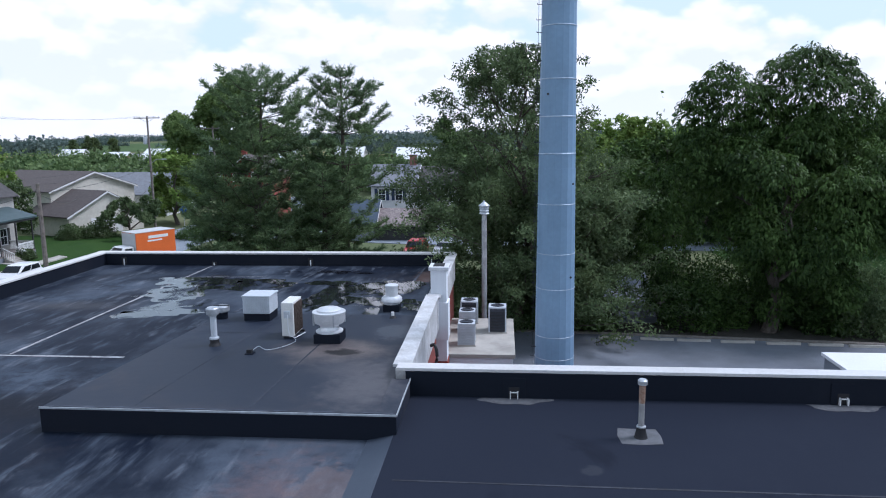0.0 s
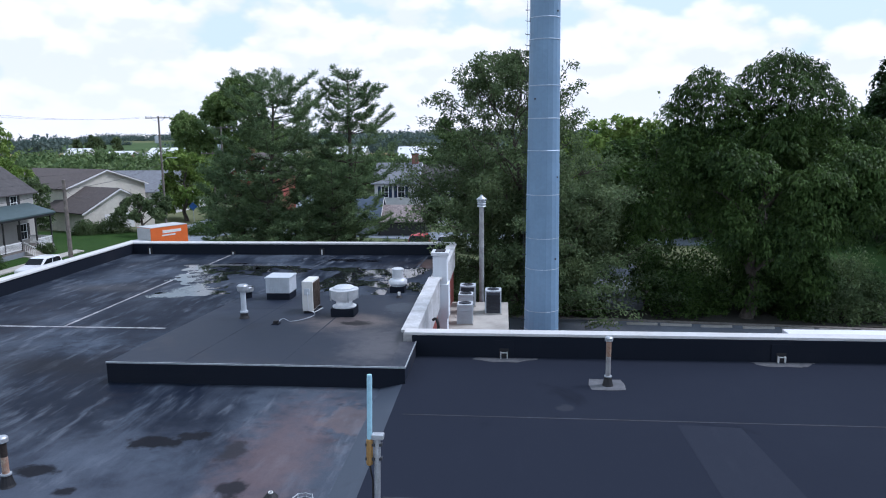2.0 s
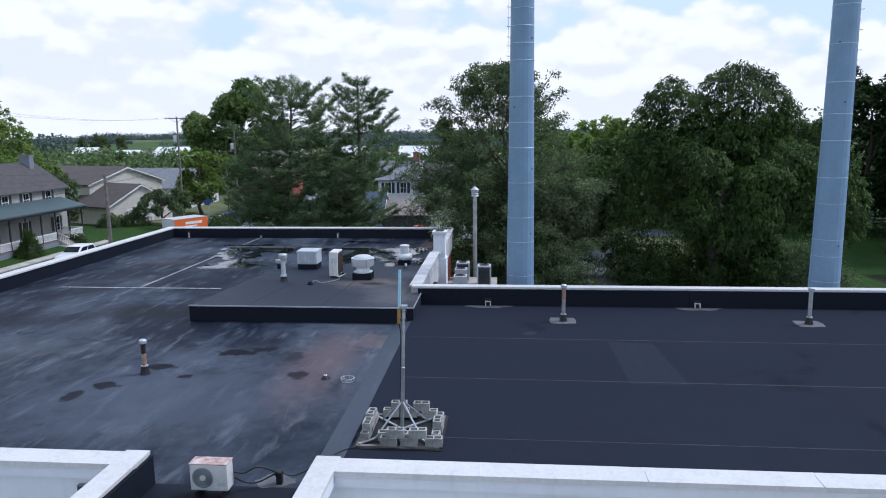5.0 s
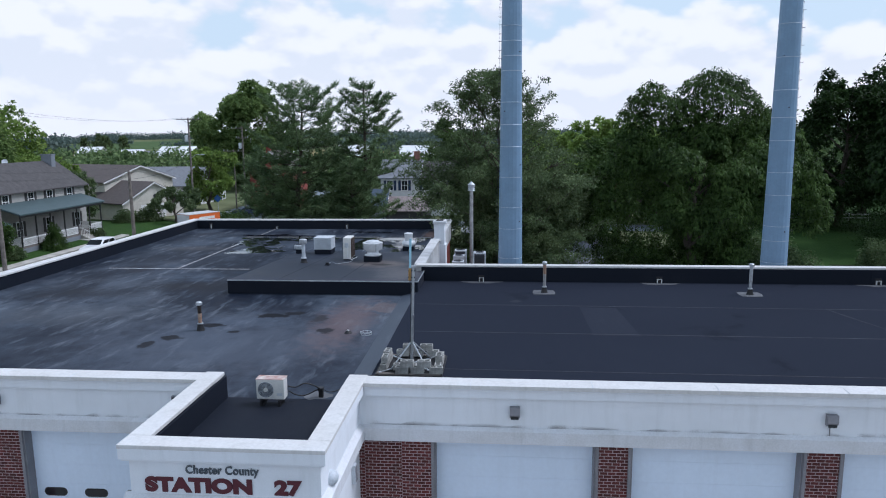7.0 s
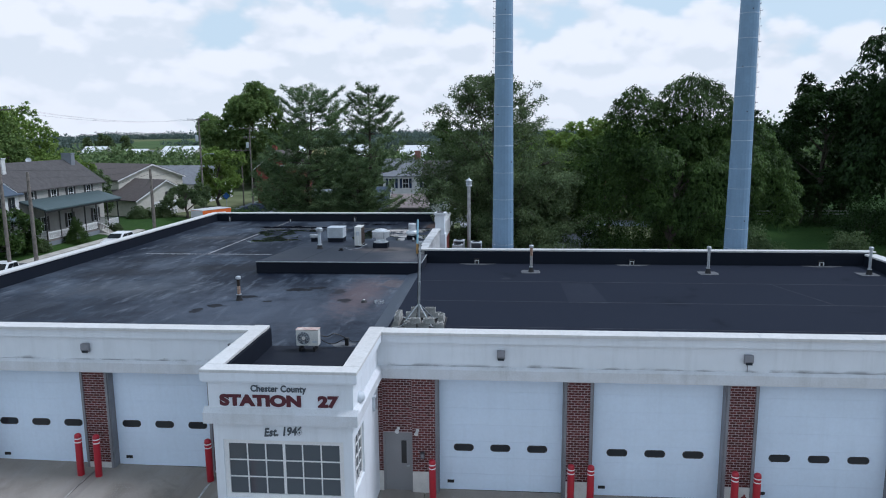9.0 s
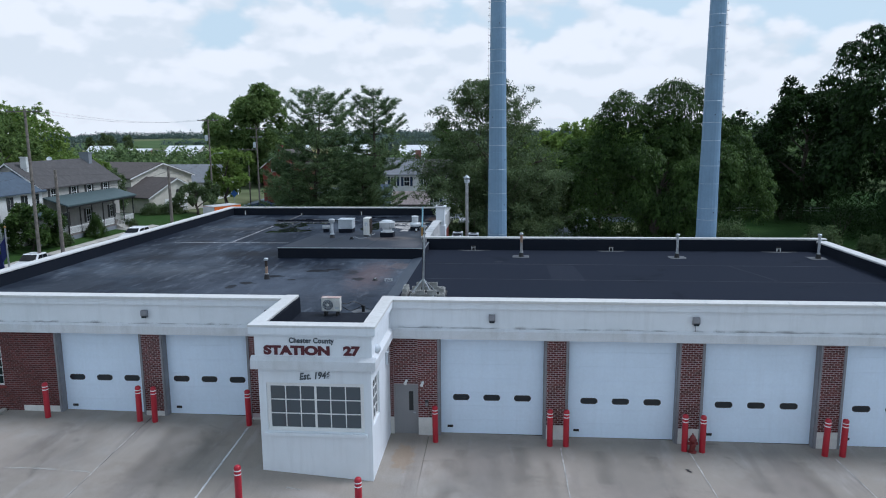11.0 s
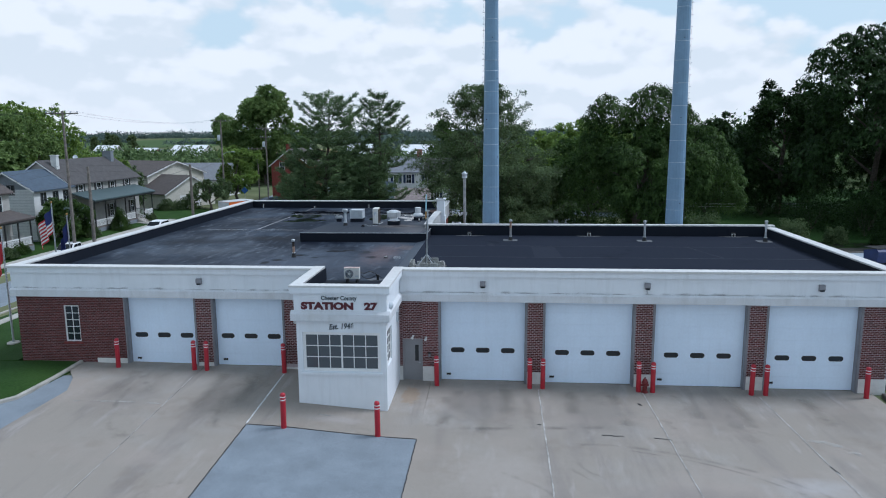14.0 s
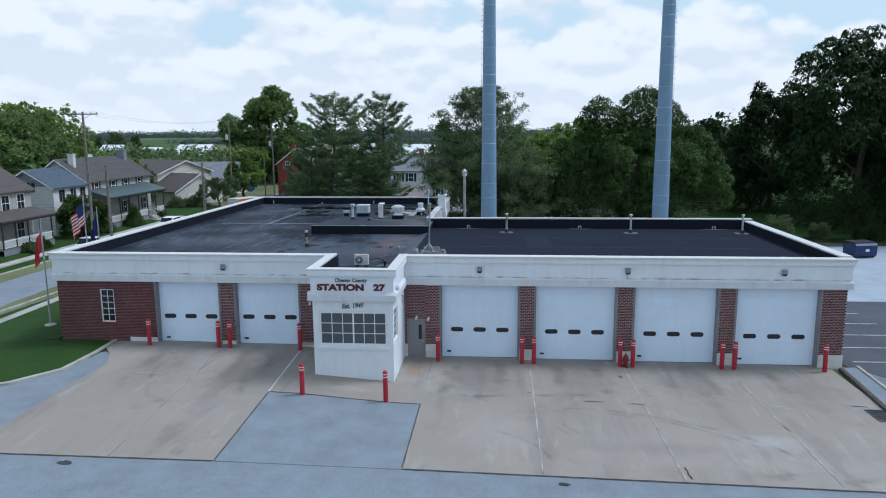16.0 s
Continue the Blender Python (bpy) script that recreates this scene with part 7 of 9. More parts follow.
def car(name, m, paint, label, kind="suv"):
    """Local y runs forward, x across."""
    t = thing(name, label, "car", m)
    W = 0.92
    L0, L1 = (-2.9, 2.9) if kind == "pickup" else (-2.3, 2.35)
    body = [(L0, 0.35), (L0, 0.95), (L0 + 0.1, 1.05), (L1 - 1.3, 1.05), (L1 - 0.15, 0.9), (L1, 0.7), (L1, 0.35)]
    if kind == "pickup":
        body = [(L0, 0.45), (L0, 1.15), (L1 - 1.6, 1.18), (L1 - 0.15, 1.08), (L1, 0.85), (L1, 0.45)]
    bm = bmesh.new()
    prism(bm, body, -W, W, "x")
    bmesh.ops.bevel(bm, geom=bm.edges[:], offset=0.06, segments=2, affect="EDGES")
    part("body", bm, paint, t, smooth=True)
    z = 1.15 if kind == "pickup" else 1.03
    cab = {"pickup": [(-0.75, z), (-0.6, z + 0.68), (0.75, z + 0.7), (1.45, z)], "suv": [(-2.2, z), (-2.0, z + 0.58), (-1.4, z + 0.64), (0.2, z + 0.62), (1.1, z)], "sedan": [(-1.7, z), (-0.9, z + 0.42), (0.3, z + 0.42), (1.1, z)]}[kind]
    bm = bmesh.new()
    lo, hi = prism(bm, cab, -W + 0.04, W - 0.04, "x")
    for v in bm.verts:
        if v.co.z > z + 0.1:
            v.co.x *= 0.84
    bmesh.ops.bevel(bm, geom=bm.edges[:], offset=0.05, segments=2, affect="EDGES")
    part("cabin", bm, paint, t, smooth=True)
    (a0, _), (a1, t1), *_mid, (b1, t2), (b0, _) = cab
    wz0, wz1 = z + 0.08, t1 - 0.09
    def lerp(p, q, s):
        return p + (q - p) * s
    for s in (-1, 1):
        for f0, f1 in ((0.04, 0.48), (0.52, 0.94)):
            ya0, ya1 = lerp(a0 + 0.12, b0 - 0.15, f0), lerp(a0 + 0.12, b0 - 0.15, f1)
            yb0, yb1 = lerp(a1 + 0.08, b1 - 0.02, f0), lerp(a1 + 0.08, b1 - 0.02, f1)
            bm = bmesh.new()
            xs0, xs1 = s * (W - 0.035), s * (W * 0.86)
            vs_ = [bm.verts.new(p) for p in ((xs0, ya0, wz0), (xs0, ya1, wz0), (xs1 + s * 0.012, yb1, wz1), (xs1 + s * 0.012, yb0, wz1))]
            bm.faces.new(vs_)
            bmesh.ops.solidify(bm, geom=bm.faces[:], thickness=0.01)
            part("side_window", bm, "glass", t)
    for nm, lowy, topy in (("windscreen", b0, b1), ("rear_window", a0, a1)):
        d = 0.02 if nm == "windscreen" else -0.02
        bm = bmesh.new()
        q0, q1 = 0.14, 0.9
        vs_ = [bm.verts.new(p) for p in ((-W * 0.86, lerp(lowy, topy, q0) + d, lerp(z, t2 if nm == "windscreen" else t1, q0) + 0.012), (W * 0.86, lerp(lowy, topy, q0) + d, lerp(z, t2 if nm == "windscreen" else t1, q0) + 0.012),
                                          (W * 0.76, lerp(lowy, topy, q1) + d, lerp(z, t2 if nm == "windscreen" else t1, q1) + 0.012), (-W * 0.76, lerp(lowy, topy, q1) + d, lerp(z, t2 if nm == "windscreen" else t1, q1) + 0.012))]
        bm.faces.new(vs_)
        bmesh.ops.solidify(bm, geom=bm.faces[:], thickness=0.008)
        part(nm, bm, "glass", t)
    r = 0.38 if kind == "pickup" else 0.33
    for y in (L0 + 0.95, L1 - 0.95):
        for s in (-1, 1):
            wheel(t, s * (W - 0.08), y, r)
    for s in (-1, 1):
        boxes("headlight", "refl", t, (s * 0.62 - 0.18, s * 0.62 + 0.18, L1 - 0.03, L1 + 0.012, 0.66, 0.8))
        boxes("tail_light", "red", t, (s * 0.78 - 0.1, s * 0.78 + 0.1, L0 - 0.012, L0 + 0.03, 0.7, 0.95))
    boxes("bumper", "steel_dark", t, (-W + 0.05, W - 0.05, L1 - 0.02, L1 + 0.06, 0.38, 0.55))
    if kind == "pickup":
        boxes("load_bed", "black", t, (-W + 0.12, W - 0.12, L0 + 0.12, -0.85, 1.15, 1.17))
    return t


car("pickup_truck", pose(-42.0, 35.4, ground_z(-42.0, 36) + 0.02, 0, 0, 183), "car_white", "white crew-cab pickup truck parked at the kerb", "pickup")
car("parked_car", pose(-42.6, 54.9, ground_z(-42.6, 54) + 0.02, 0, 0, 181), "car_white", "white car parked before the porch house", "suv")
car("parked_car", pose(-8.2, 66.0, 0.0, 0, 0, 175), "car_red", "red car parked behind the pines", "suv")
car("parked_car", pose(-5.2, 66.5, 0.0, 0, 0, 172), "car_silver", "silver car parked behind the pines", "sedan")
car("parked_car", pose(-2.0, 66.5, 0.0, 0, 0, 176), "car_silver", "silver car parked under the tree", "suv")
car("parked_car", pose(-36.6, 84.5, 0.05, 0, 0, 100), "car_blue", "dark blue car parked on the cross street", "sedan")


def box_truck():
    t = thing("box_truck", "white cab truck with a bright orange box body", "truck", pose(-36.6, 62.5, ground_z(-37, 62) + 0.02, 0, 0, 150))
    boxes("box_body", "orange", t, (-1.22, 1.22, -4.7, -0.35, 1.0, 3.4), bev=0.03)
    boxes("box_roof", "truck_grey", t, (-1.24, 1.24, -4.72, -0.33, 3.4, 3.46), bev=0.01)
    boxes("front_panel", "truck_grey", t, (-1.18, 1.18, -0.35, -0.32, 1.05, 3.36))
    bm = bmesh.new()
    prism(bm, [(-0.25, 0.5), (-0.25, 2.15), (0.75, 2.15), (1.35, 1.45), (2.35, 1.3), (2.5, 1.1), (2.5, 0.5)], -1.0, 1.0, "x")
    bmesh.ops.bevel(bm, geom=bm.edges[:], offset=0.07, segments=2, affect="EDGES")
    part("cab", bm, "car_white", t, smooth=True)
    for s in (-1, 1):
        bm = bmesh.new()
        prism(bm, [(-0.05, 1.5), (-0.05, 2.0), (0.68, 2.0), (1.1, 1.5)], s * 1.003 - 0.008, s * 1.003 + 0.008, "x")
        part("side_window", bm, "glass", t)
    bm = bmesh.new()
    vs_ = [bm.verts.new(p) for p in ((-0.85, 1.30, 1.53), (0.85, 1.30, 1.53), (0.8, 0.83, 2.08), (-0.8, 0.83, 2.08))]
    bm.faces.new(vs_)
    bmesh.ops.solidify(bm, geom=bm.faces[:], thickness=0.015)
    part("windscreen", bm, "glass", t)
    boxes("chassis", "steel_dark", t, (-0.5, 0.5, -4.6, 2.3, 0.55, 0.98))
    for y in (-3.5, 1.5):
        for s in (-1, 1):
            wheel(t, s * 0.95, y, 0.42, 0.28)
    for s in (-1, 1):
        for a, b, c, d in ((-3.9, -1.7, 2.75, 3.05), (-3.2, -1.6, 2.45, 2.6)):
            boxes("lettering_bar", "refl", t, (s * 1.225 - 0.006, s * 1.225 + 0.006, a, b, c, d))


box_truck()
t = thing("street_sign", "blue diamond sign on a thin post", "street sign", pose(-43.3, 89.5, 0.0))
bm = bmesh.new()
tube(bm, [(0, 0, 0), (0, 0, 2.6)], 0.04, 8)
part("post", bm, "galv", t)
o = boxes("sign_face", "sign_blue", t, (-0.45, 0.45, -0.06, -0.04, -0.45, 0.45))
o.matrix_basis = pose(0, 0, 2.3, 0, 45, 0)


# low white rail along the far lane
t = thing("guard_rail", "low white rail fence along the lane behind the shaded trees", "fence", pose(0, 0, 0))
for k in range(10):
    x = 28.0 + 2.6 * k
    boxes("post", "paint_trim", t, (x - 0.06, x + 0.06, 80.94, 81.06, -0.1, 0.95))
boxes("rail", "paint_trim", t, (27.8, 51.6, 80.9, 80.94, 0.72, 0.92))
boxes("rail", "paint_trim", t, (27.8, 51.6, 80.9, 80.94, 0.32, 0.45))


def satellite_dish():
    t = thing("satellite_dish", "small grey satellite dish on the house roof", "satellite dish", pose(-55.9, 59.5, 8.75) @ Matrix.Scale(0.75, 4))
    bm = bmesh.new()
    tube(bm, [(0, 0, 0), (0, 0, 0.75)], 0.035, 8)
    part("mast", bm, "galv", t)
    bm = bmesh.new()
    lathe(bm, [(0.02, 0.0), (0.25, 0.04), (0.42, 0.12), (0.43, 0.13), (0.25, 0.06), (0.02, 0.02)], seg=20)
    part("dish", bm, "hvac_grey", t, smooth=True).matrix_basis = pose(0, -0.05, 0.8, 65, 0, 30)
    bm = bmesh.new()
    tube(bm, [(0, -0.05, 0.6), (0.2, -0.45, 0.75)], 0.02, 6)
    part("feed_arm", bm, "galv", t)


satellite_dish()
# ---------------- houses ----------------
def house_window(t, m, w, h, trim, shutters=None, rows=2):
    """A sash window on a wall: local x along the wall, y outwards towards -y."""
    fbm = bmesh.new()
    b = 0.09
    for d in ((-w / 2 - b, w / 2 + b, h, h + b), (-w / 2 - b, w / 2 + b, -b, 0), (-w / 2 - b, -w / 2, 0, h), (w / 2, w / 2 + b, 0, h), (-w / 2, w / 2, h / 2 - 0.03, h / 2 + 0.03)):
        box(fbm, d[0], d[1], -0.06, 0.0, d[2], d[3])
    o = part("window", fbm, trim, t)
    o.matrix_basis = m
    boxes("pane", "glass", o, (-w / 2, w / 2, -0.02, 0.0, 0, h / 2 - 0.03), (-w / 2, w / 2, -0.03, 0.0, h / 2 + 0.03, h))
    boxes("glazing_bar", "paint_trim", o, (-0.015, 0.015, -0.035, -0.02, 0, h))
    if shutters:
        for s in (-1, 1):
            boxes("shutter", shutters, o, (s * (w / 2 + 0.32) - 0.2, s * (w / 2 + 0.32) + 0.2, -0.05, 0.0, -0.05, h + 0.05))


def gable_house(name, label, m, w, l, eave, ridge, wall, roof, over=0.4, clap=True, gable_wall=None):
    """Ridge along local y from 0 to l, walls at x = +-w/2."""
    t = thing(name, label, "house", m)
    bm = bmesh.new()
    prism(bm, [(-w / 2, -0.3), (w / 2, -0.3), (w / 2, eave), (0, ridge), (-w / 2, eave)], 0, l, "y")
    part("wall", bm, wall, t)
    if gable_wall:
        bm = bmesh.new()
        prism(bm, [(-w / 2, 0), (w / 2, 0), (w / 2, eave), (0, ridge - 0.02), (-w / 2, eave)], -0.02, 0.0, "y")
        part("gable_wall", bm, gable_wall, t)
    if clap:
        vs_, fs_ = [], []
        z = 0.25
        while z < eave - 0.05:
            for x0, x1, y0, y1 in ((w / 2, w / 2 + 0.02, 0, l), (-w / 2, w / 2, -0.045, -0.02)):
                i = len(vs_)
                vs_ += [(x0, y0, z), (x1, y0, z), (x1, y1, z), (x0, y1, z), (x0, y0, z + 0.16), (x0 if x1 - x0 < 0.1 else x1, y0 if x1 - x0 < 0.1 else y1, z + 0.16), (x0 if x1 - x0 < 0.1 else x1, y1, z + 0.16), (x0, y1, z + 0.16)]
                if x1 - x0 < 0.1:
                    fs_ += [(i, i + 1, i + 2, i + 3), (i + 1, i + 5, i + 6, i + 2)]
                else:
                    fs_ += [(i, i + 1, i + 2, i + 3), (i, i + 1, i + 6, i + 7)]
            z += 0.18
        me = bpy.data.meshes.new("siding")
        me.from_pydata(vs_, [], fs_)
        me.materials.append(M[wall])
        o = new("siding", me)
        o.parent = t
        tagged(o, "lapped clapboards", "", "", "stuff")
    k = (ridge - eave) / (w / 2)
    th = 0.14
    for s in (-1, 1):
        bm = bmesh.new()
        prism(bm, [(0, ridge + 0.02), (s * (w / 2 + over), eave - k * over + 0.02), (s * (w / 2 + over), eave - k * over + 0.02 + th), (0, ridge + 0.02 + th)], -over, l + over, "y")
        part("roof", bm, roof, t)
        for y in (-over - 0.03, l + over):
            bm = bmesh.new()
            prism(bm, [(0, ridge - 0.1), (s * (w / 2 + over), eave - k * over - 0.1), (s * (w / 2 + over), eave - k * over + 0.1), (0, ridge + 0.1)], y, y + 0.03, "y")
            part("bargeboard", bm, "paint_trim", t)
    return t


def chimney_on(t, x, y, z0, z1, w, d, material):
    boxes("chimney", material, t, (x - w / 2, x + w / 2, y - d / 2, y + d / 2, z0, z1), (x - w / 2 - 0.06, x + w / 2 + 0.06, y - d / 2 - 0.06, y + d / 2 + 0.06, z1 - 0.15, z1))


def porch(t, x0, x1, y0, y1, z_in, z_out, roof, n, rail="paint_trim", steps=None):
    """A porch along the +x side."""
    bm = bmesh.new()
    prism(bm, [(x0, z_in), (x1 + 0.3, z_out - 0.1), (x1 + 0.3, z_out + 0.06), (x0, z_in + 0.16)], y0 - 0.3, y1 + 0.3, "y")
    part("porch_roof", bm, roof, t, "dark porch roof")
    boxes("porch_fascia", "dark_trim", t, (x1 + 0.05, x1 + 0.15, y0 - 0.2, y1 + 0.2, z_out - 0.32, z_out - 0.06))
    boxes("porch_deck", "timber", t, (x0, x1, y0, y1, 0.55, 0.7))
    boxes("porch_skirt", "siding_grey", t, (x1 - 0.04, x1, y0, y1, 0.0, 0.55))
    for k in range(n):
        y = y0 + 0.15 + (y1 - y0 - 0.3) * k / (n - 1)
        boxes("porch_post", "dark_trim", t, (x1 - 0.14, x1 - 0.02, y - 0.06, y + 0.06, 0.7, z_out - 0.1))
    gaps = steps or (999, 999)
    for k in range(n - 1):
        ya, yb = y0 + 0.15 + (y1 - y0 - 0.3) * k / (n - 1), y0 + 0.15 + (y1 - y0 - 0.3) * (k + 1) / (n - 1)
        if ya < gaps[1] and yb > gaps[0]:
            continue
        bm = bmesh.new()
        box(bm, x1 - 0.1, x1 - 0.03, ya, yb, 1.5, 1.62)
        box(bm, x1 - 0.1, x1 - 0.04, ya, yb, 0.8, 0.86)
        q = ya + 0.1
        while q < yb:
            box(bm, x1 - 0.085, x1 - 0.055, q, q + 0.065, 0.86, 1.5)
            q += 0.14
        part("porch_railing", bm, rail, t, "white balustrade")
    for y in (y0 + 0.1, y1 - 0.16):  # rails across the ends
        bm = bmesh.new()
        box(bm, x0 + 0.05, x1 - 0.12, y, y + 0.07, 1.5, 1.62)
        box(bm, x0 + 0.05, x1 - 0.12, y, y + 0.07, 0.8, 0.86)
        q = x0 + 0.12
        while q < x1 - 0.2:
            box(bm, q, q + 0.065, y + 0.02, y + 0.05, 0.86, 1.5)
            q += 0.14
        part("porch_railing", bm, rail, t, "white balustrade")
    if steps:
        for k in range(4):
            boxes("step", "concrete_old", t, (x1 + 0.28 * k, x1 + 0.28 * (k + 1), steps[0] + 0.1, steps[1] - 0.1, 0, 0.56 - 0.14 * k))
        for y in (steps[0] + 0.1, steps[1] - 0.1):
            bm = bmesh.new()
            tube(bm, [(x1, y, 1.5), (x1 + 1.2, y, 0.95)], 0.045, 6)
            for k in range(6):
                tube(bm, [(x1 + 0.2 * k + 0.1, y, 0.5 - 0.08 * k), (x1 + 0.2 * k + 0.1, y, 1.45 - 0.09 * k)], 0.03, 5)
            part("stair_rail", bm, rail, t, "white stair rail")


def side_windows(t, x, ys, z, w, h, trim, shutters=None):
    for y in ys:
        house_window(t, pose(x + 0.02, y, z, 0, 0, 90), w, h, trim, shutters)


# porch house with the brown roof
h1 = gable_house("house", "cream two-storey house with brown roof and green-roofed porch", pose(-55.2, 50.5, 0.0), 7.8, 16.6, 6.35, 9.1, "siding_cream", "shingle_dark", gable_wall="siding_cream")
side_windows(h1, 3.9, (2.2, 6.3, 9.6, 13.4), 4.65, 0.9, 1.35, "paint_trim", "dark_trim")
side_windows(h1, 3.9, (4.0, 9.0, 14.5), 1.3, 0.9, 1.6, "paint_trim", "dark_trim")
porch(h1, 3.9, 6.7, 0.4, 15.4, 5.0, 4.15, "porch_green", 7, steps=(10.5, 12.4))
chimney_on(h1, 0.4, 15.2, 8.0, 10.1, 1.3, 0.8, "siding_grey")
chimney_on(h1, 1.3, 1.4, 7.0, 9.9, 0.75, 0.6, "siding_white")
# attached blue-roofed part towards the street
h2 = gable_house("house", "grey clapboard house part with slate-blue roof", pose(-54.4, 43.2, 0.0), 6.6, 7.2, 6.1, 8.1, "siding_white", "shingle_blue", gable_wall="siding_grey")
side_windows(h2, 3.3, (1.7, 4.0, 6.0), 4.3, 0.85, 1.3, "dark_trim")
house_window(h2, pose(0.6, -0.02, 5.6), 0.8, 1.0, "dark_trim")
porch(h2, 3.3, 5.0, 3.5, 7.0, 3.6, 3.2, "porch_green", 3)
# brown-roofed house nearer the corner
h3 = gable_house("house", "cream house with brown roof and brown-roofed porch", pose(-54.3, 29.5, 0.0), 8.2, 8.4, 6.4, 9.0, "siding_cream", "shingle_brown", gable_wall="siding_cream")
side_windows(h3, 4.1, (1.5, 4.2, 6.6), 4.3, 1.1, 1.6, "paint_trim")
side_windows(h3, 4.1, (2.0, 6.2), 1.2, 1.1, 1.6, "paint_trim")
porch(h3, 4.1, 6.6, 0.0, 8.2, 4.2, 3.6, "shingle_brown", 5)
chimney_on(h3, -0.5, 7.6, 7.5, 10.2, 0.9, 0.7, "siding_white")
# tan house with two gables to the street
h4 = gable_house("house", "tan clapboard house with brown roof and two gables", pose(-56.0, 89.6, 0.0, 0, 0, 68), 13.0, 16.0, 5.3, 7.5, "siding_tan", "shingle_brown", gable_wall="siding_tan")
h5 = gable_house("house_wing", "low tan garage wing with a brown gable roof", pose(-50.6, 83.2, 0.0, 0, 0, 64), 10.4, 9.0, 2.6, 5.3, "siding_tan", "shingle_brown", gable_wall="siding_tan")
for h_, z_ in ((h5, 0.2),):
    boxes("garage_door", "paint_trim", h_, (-2.3, 2.0, -0.06, -0.02, 0.0, 2.1))
    bm = bmesh.new()
    lathe(bm, [(0.3, 0), (0.3, 0.05), (0.22, 0.05)], seg=16)
    part("gable_vent", bm, "dark_trim", h_).matrix_basis = pose(0.2, -0.06, 3.3, 90, 0, 0)
house_window(h4, pose(4.6, -0.02, 2.0), 1.2, 1.3, "paint_trim")
# grey-roofed neighbour behind it, and long low roofs
h6 = gable_house("house", "low house with a grey roof behind the tan one", pose(-52.0, 108.0, 0.0, 0, 0, 90), 12, 20, 3.4, 6.4, "siding_white", "shingle_grey", gable_wall="siding_white")
h7 = gable_house("house", "long low white building with a pale roof", pose(-74.0, 112.0, 0.0, 0, 0, 90), 9, 14, 3.8, 5.9, "siding_white", "shingle_grey")
# white house behind the pines
h8 = gable_house("house", "white two-storey house with grey roof and blue shutters", pose(-10.8, 90.5, 0.0, 0, 0, 90), 9.0, 5.6, 5.75, 8.1, "siding_white", "shingle_grey")
for x, z in ((-15.0, 3.85), (-12.8, 3.85), (-15.0, 1.2), (-12.8, 1.2)):
    house_window(h8, Matrix.Translation((0, 0, 0)) @ h8.matrix_basis.inverted() @ pose(x, 85.97, z), 0.85, 1.4, "paint_trim", "car_blue")
chimney_on(h8, 0.0, 0.6, 7.4, 9.5, 0.7, 0.9, "far_brick")
h9 = gable_house("house_wing", "white house wing with a dark roof and shutters", pose(-4.5, 90.5, 0.0, 0, 0, 90), 8.6, 6.2, 5.7, 7.8, "siding_white", "shingle_dark")
for x, z in ((-9.6, 3.85), (-6.9, 3.85), (-8.0, 1.2)):
    house_window(h9, h9.matrix_basis.inverted() @ pose(x, 86.15, z), 0.85, 1.4, "paint_trim", "car_blue")
h10 = gable_house("porch_house", "low porch with mottled brown shingles before the white house", pose(-8.6, 80.0, 0.0, 0, 0, 90), 6.2, 5.6, 1.8, 3.3, "dark_trim", "shingle_mottled", clap=False)
h11 = gable_house("shed", "small shed with slate-blue roof", pose(-14.4, 79.5, 0.0, 0, 0, 90), 5.4, 3.0, 2.2, 4.4, "siding_grey", "shingle_blue", clap=False)
# red brick house among the trees
h12 = gable_house("house", "red brick house with a chimney among the trees", pose(-37.3, 98.0, 0.0, 0, 0, 0), 7.4, 9.0, 6.5, 9.4, "brick_red", "shingle_brown", clap=False)
chimney_on(h12, -0.5, 1.0, 8.6, 10.4, 0.7, 0.7, "brick_red")
house_window(h12, pose(-1.6, -0.02, 5.6), 0.8, 1.3, "paint_trim")
house_window(h12, pose(1.2, -0.02, 5.6), 0.8, 1.3, "paint_trim")
h13 = gable_house("house", "red-roofed house glimpsed between the trees", pose(20.0, 90.0, 0.0, 0, 0, 90), 7.0, 8.0, 3.6, 6.6, "siding_white", "brick_red", clap=False)


# ---------------- far farm buildings and fields ----------------
def barn(x, y, w, l, eave, ridge, wall, roof, label, rot=90):
    t = gable_house("barn", label, pose(x, y, ground_z(x, y), 0, 0, rot), w, l, eave, ridge, wall, roof, 0.5, False)
    return t


barn(-124.0, 262.0, 18, 14, 3.8, 7.8, "far_wall", "far_roof", "long far barn with a bright white roof")
barn(-168.0, 268.0, 12, 9, 4.0, 7.8, "far_wall", "far_roof", "far barn with a white roof")
barn(-154.0, 276.0, 9, 10, 3.6, 6.4, "far_brick", "far_roof", "far low brick building with a white roof")
barn(-148.5, 280.0, 9, 18, 3.4, 5.6, "far_brick", "shingle_grey", "far long low brick building with a grey-brown roof")
barn(-72.0, 240.0, 12, 10, 4.5, 8.0, "far_wall", "far_roof", "far white-roofed shed beyond the pines")
barn(-46.0, 230.0, 12, 10, 4.5, 8.4, "far_wall", "far_roof", "far white-roofed shed behind the pines")
barn(-20.0, 215.0, 12, 12, 5.0, 8.2, "far_wall", "far_roof", "far pale building down the road")
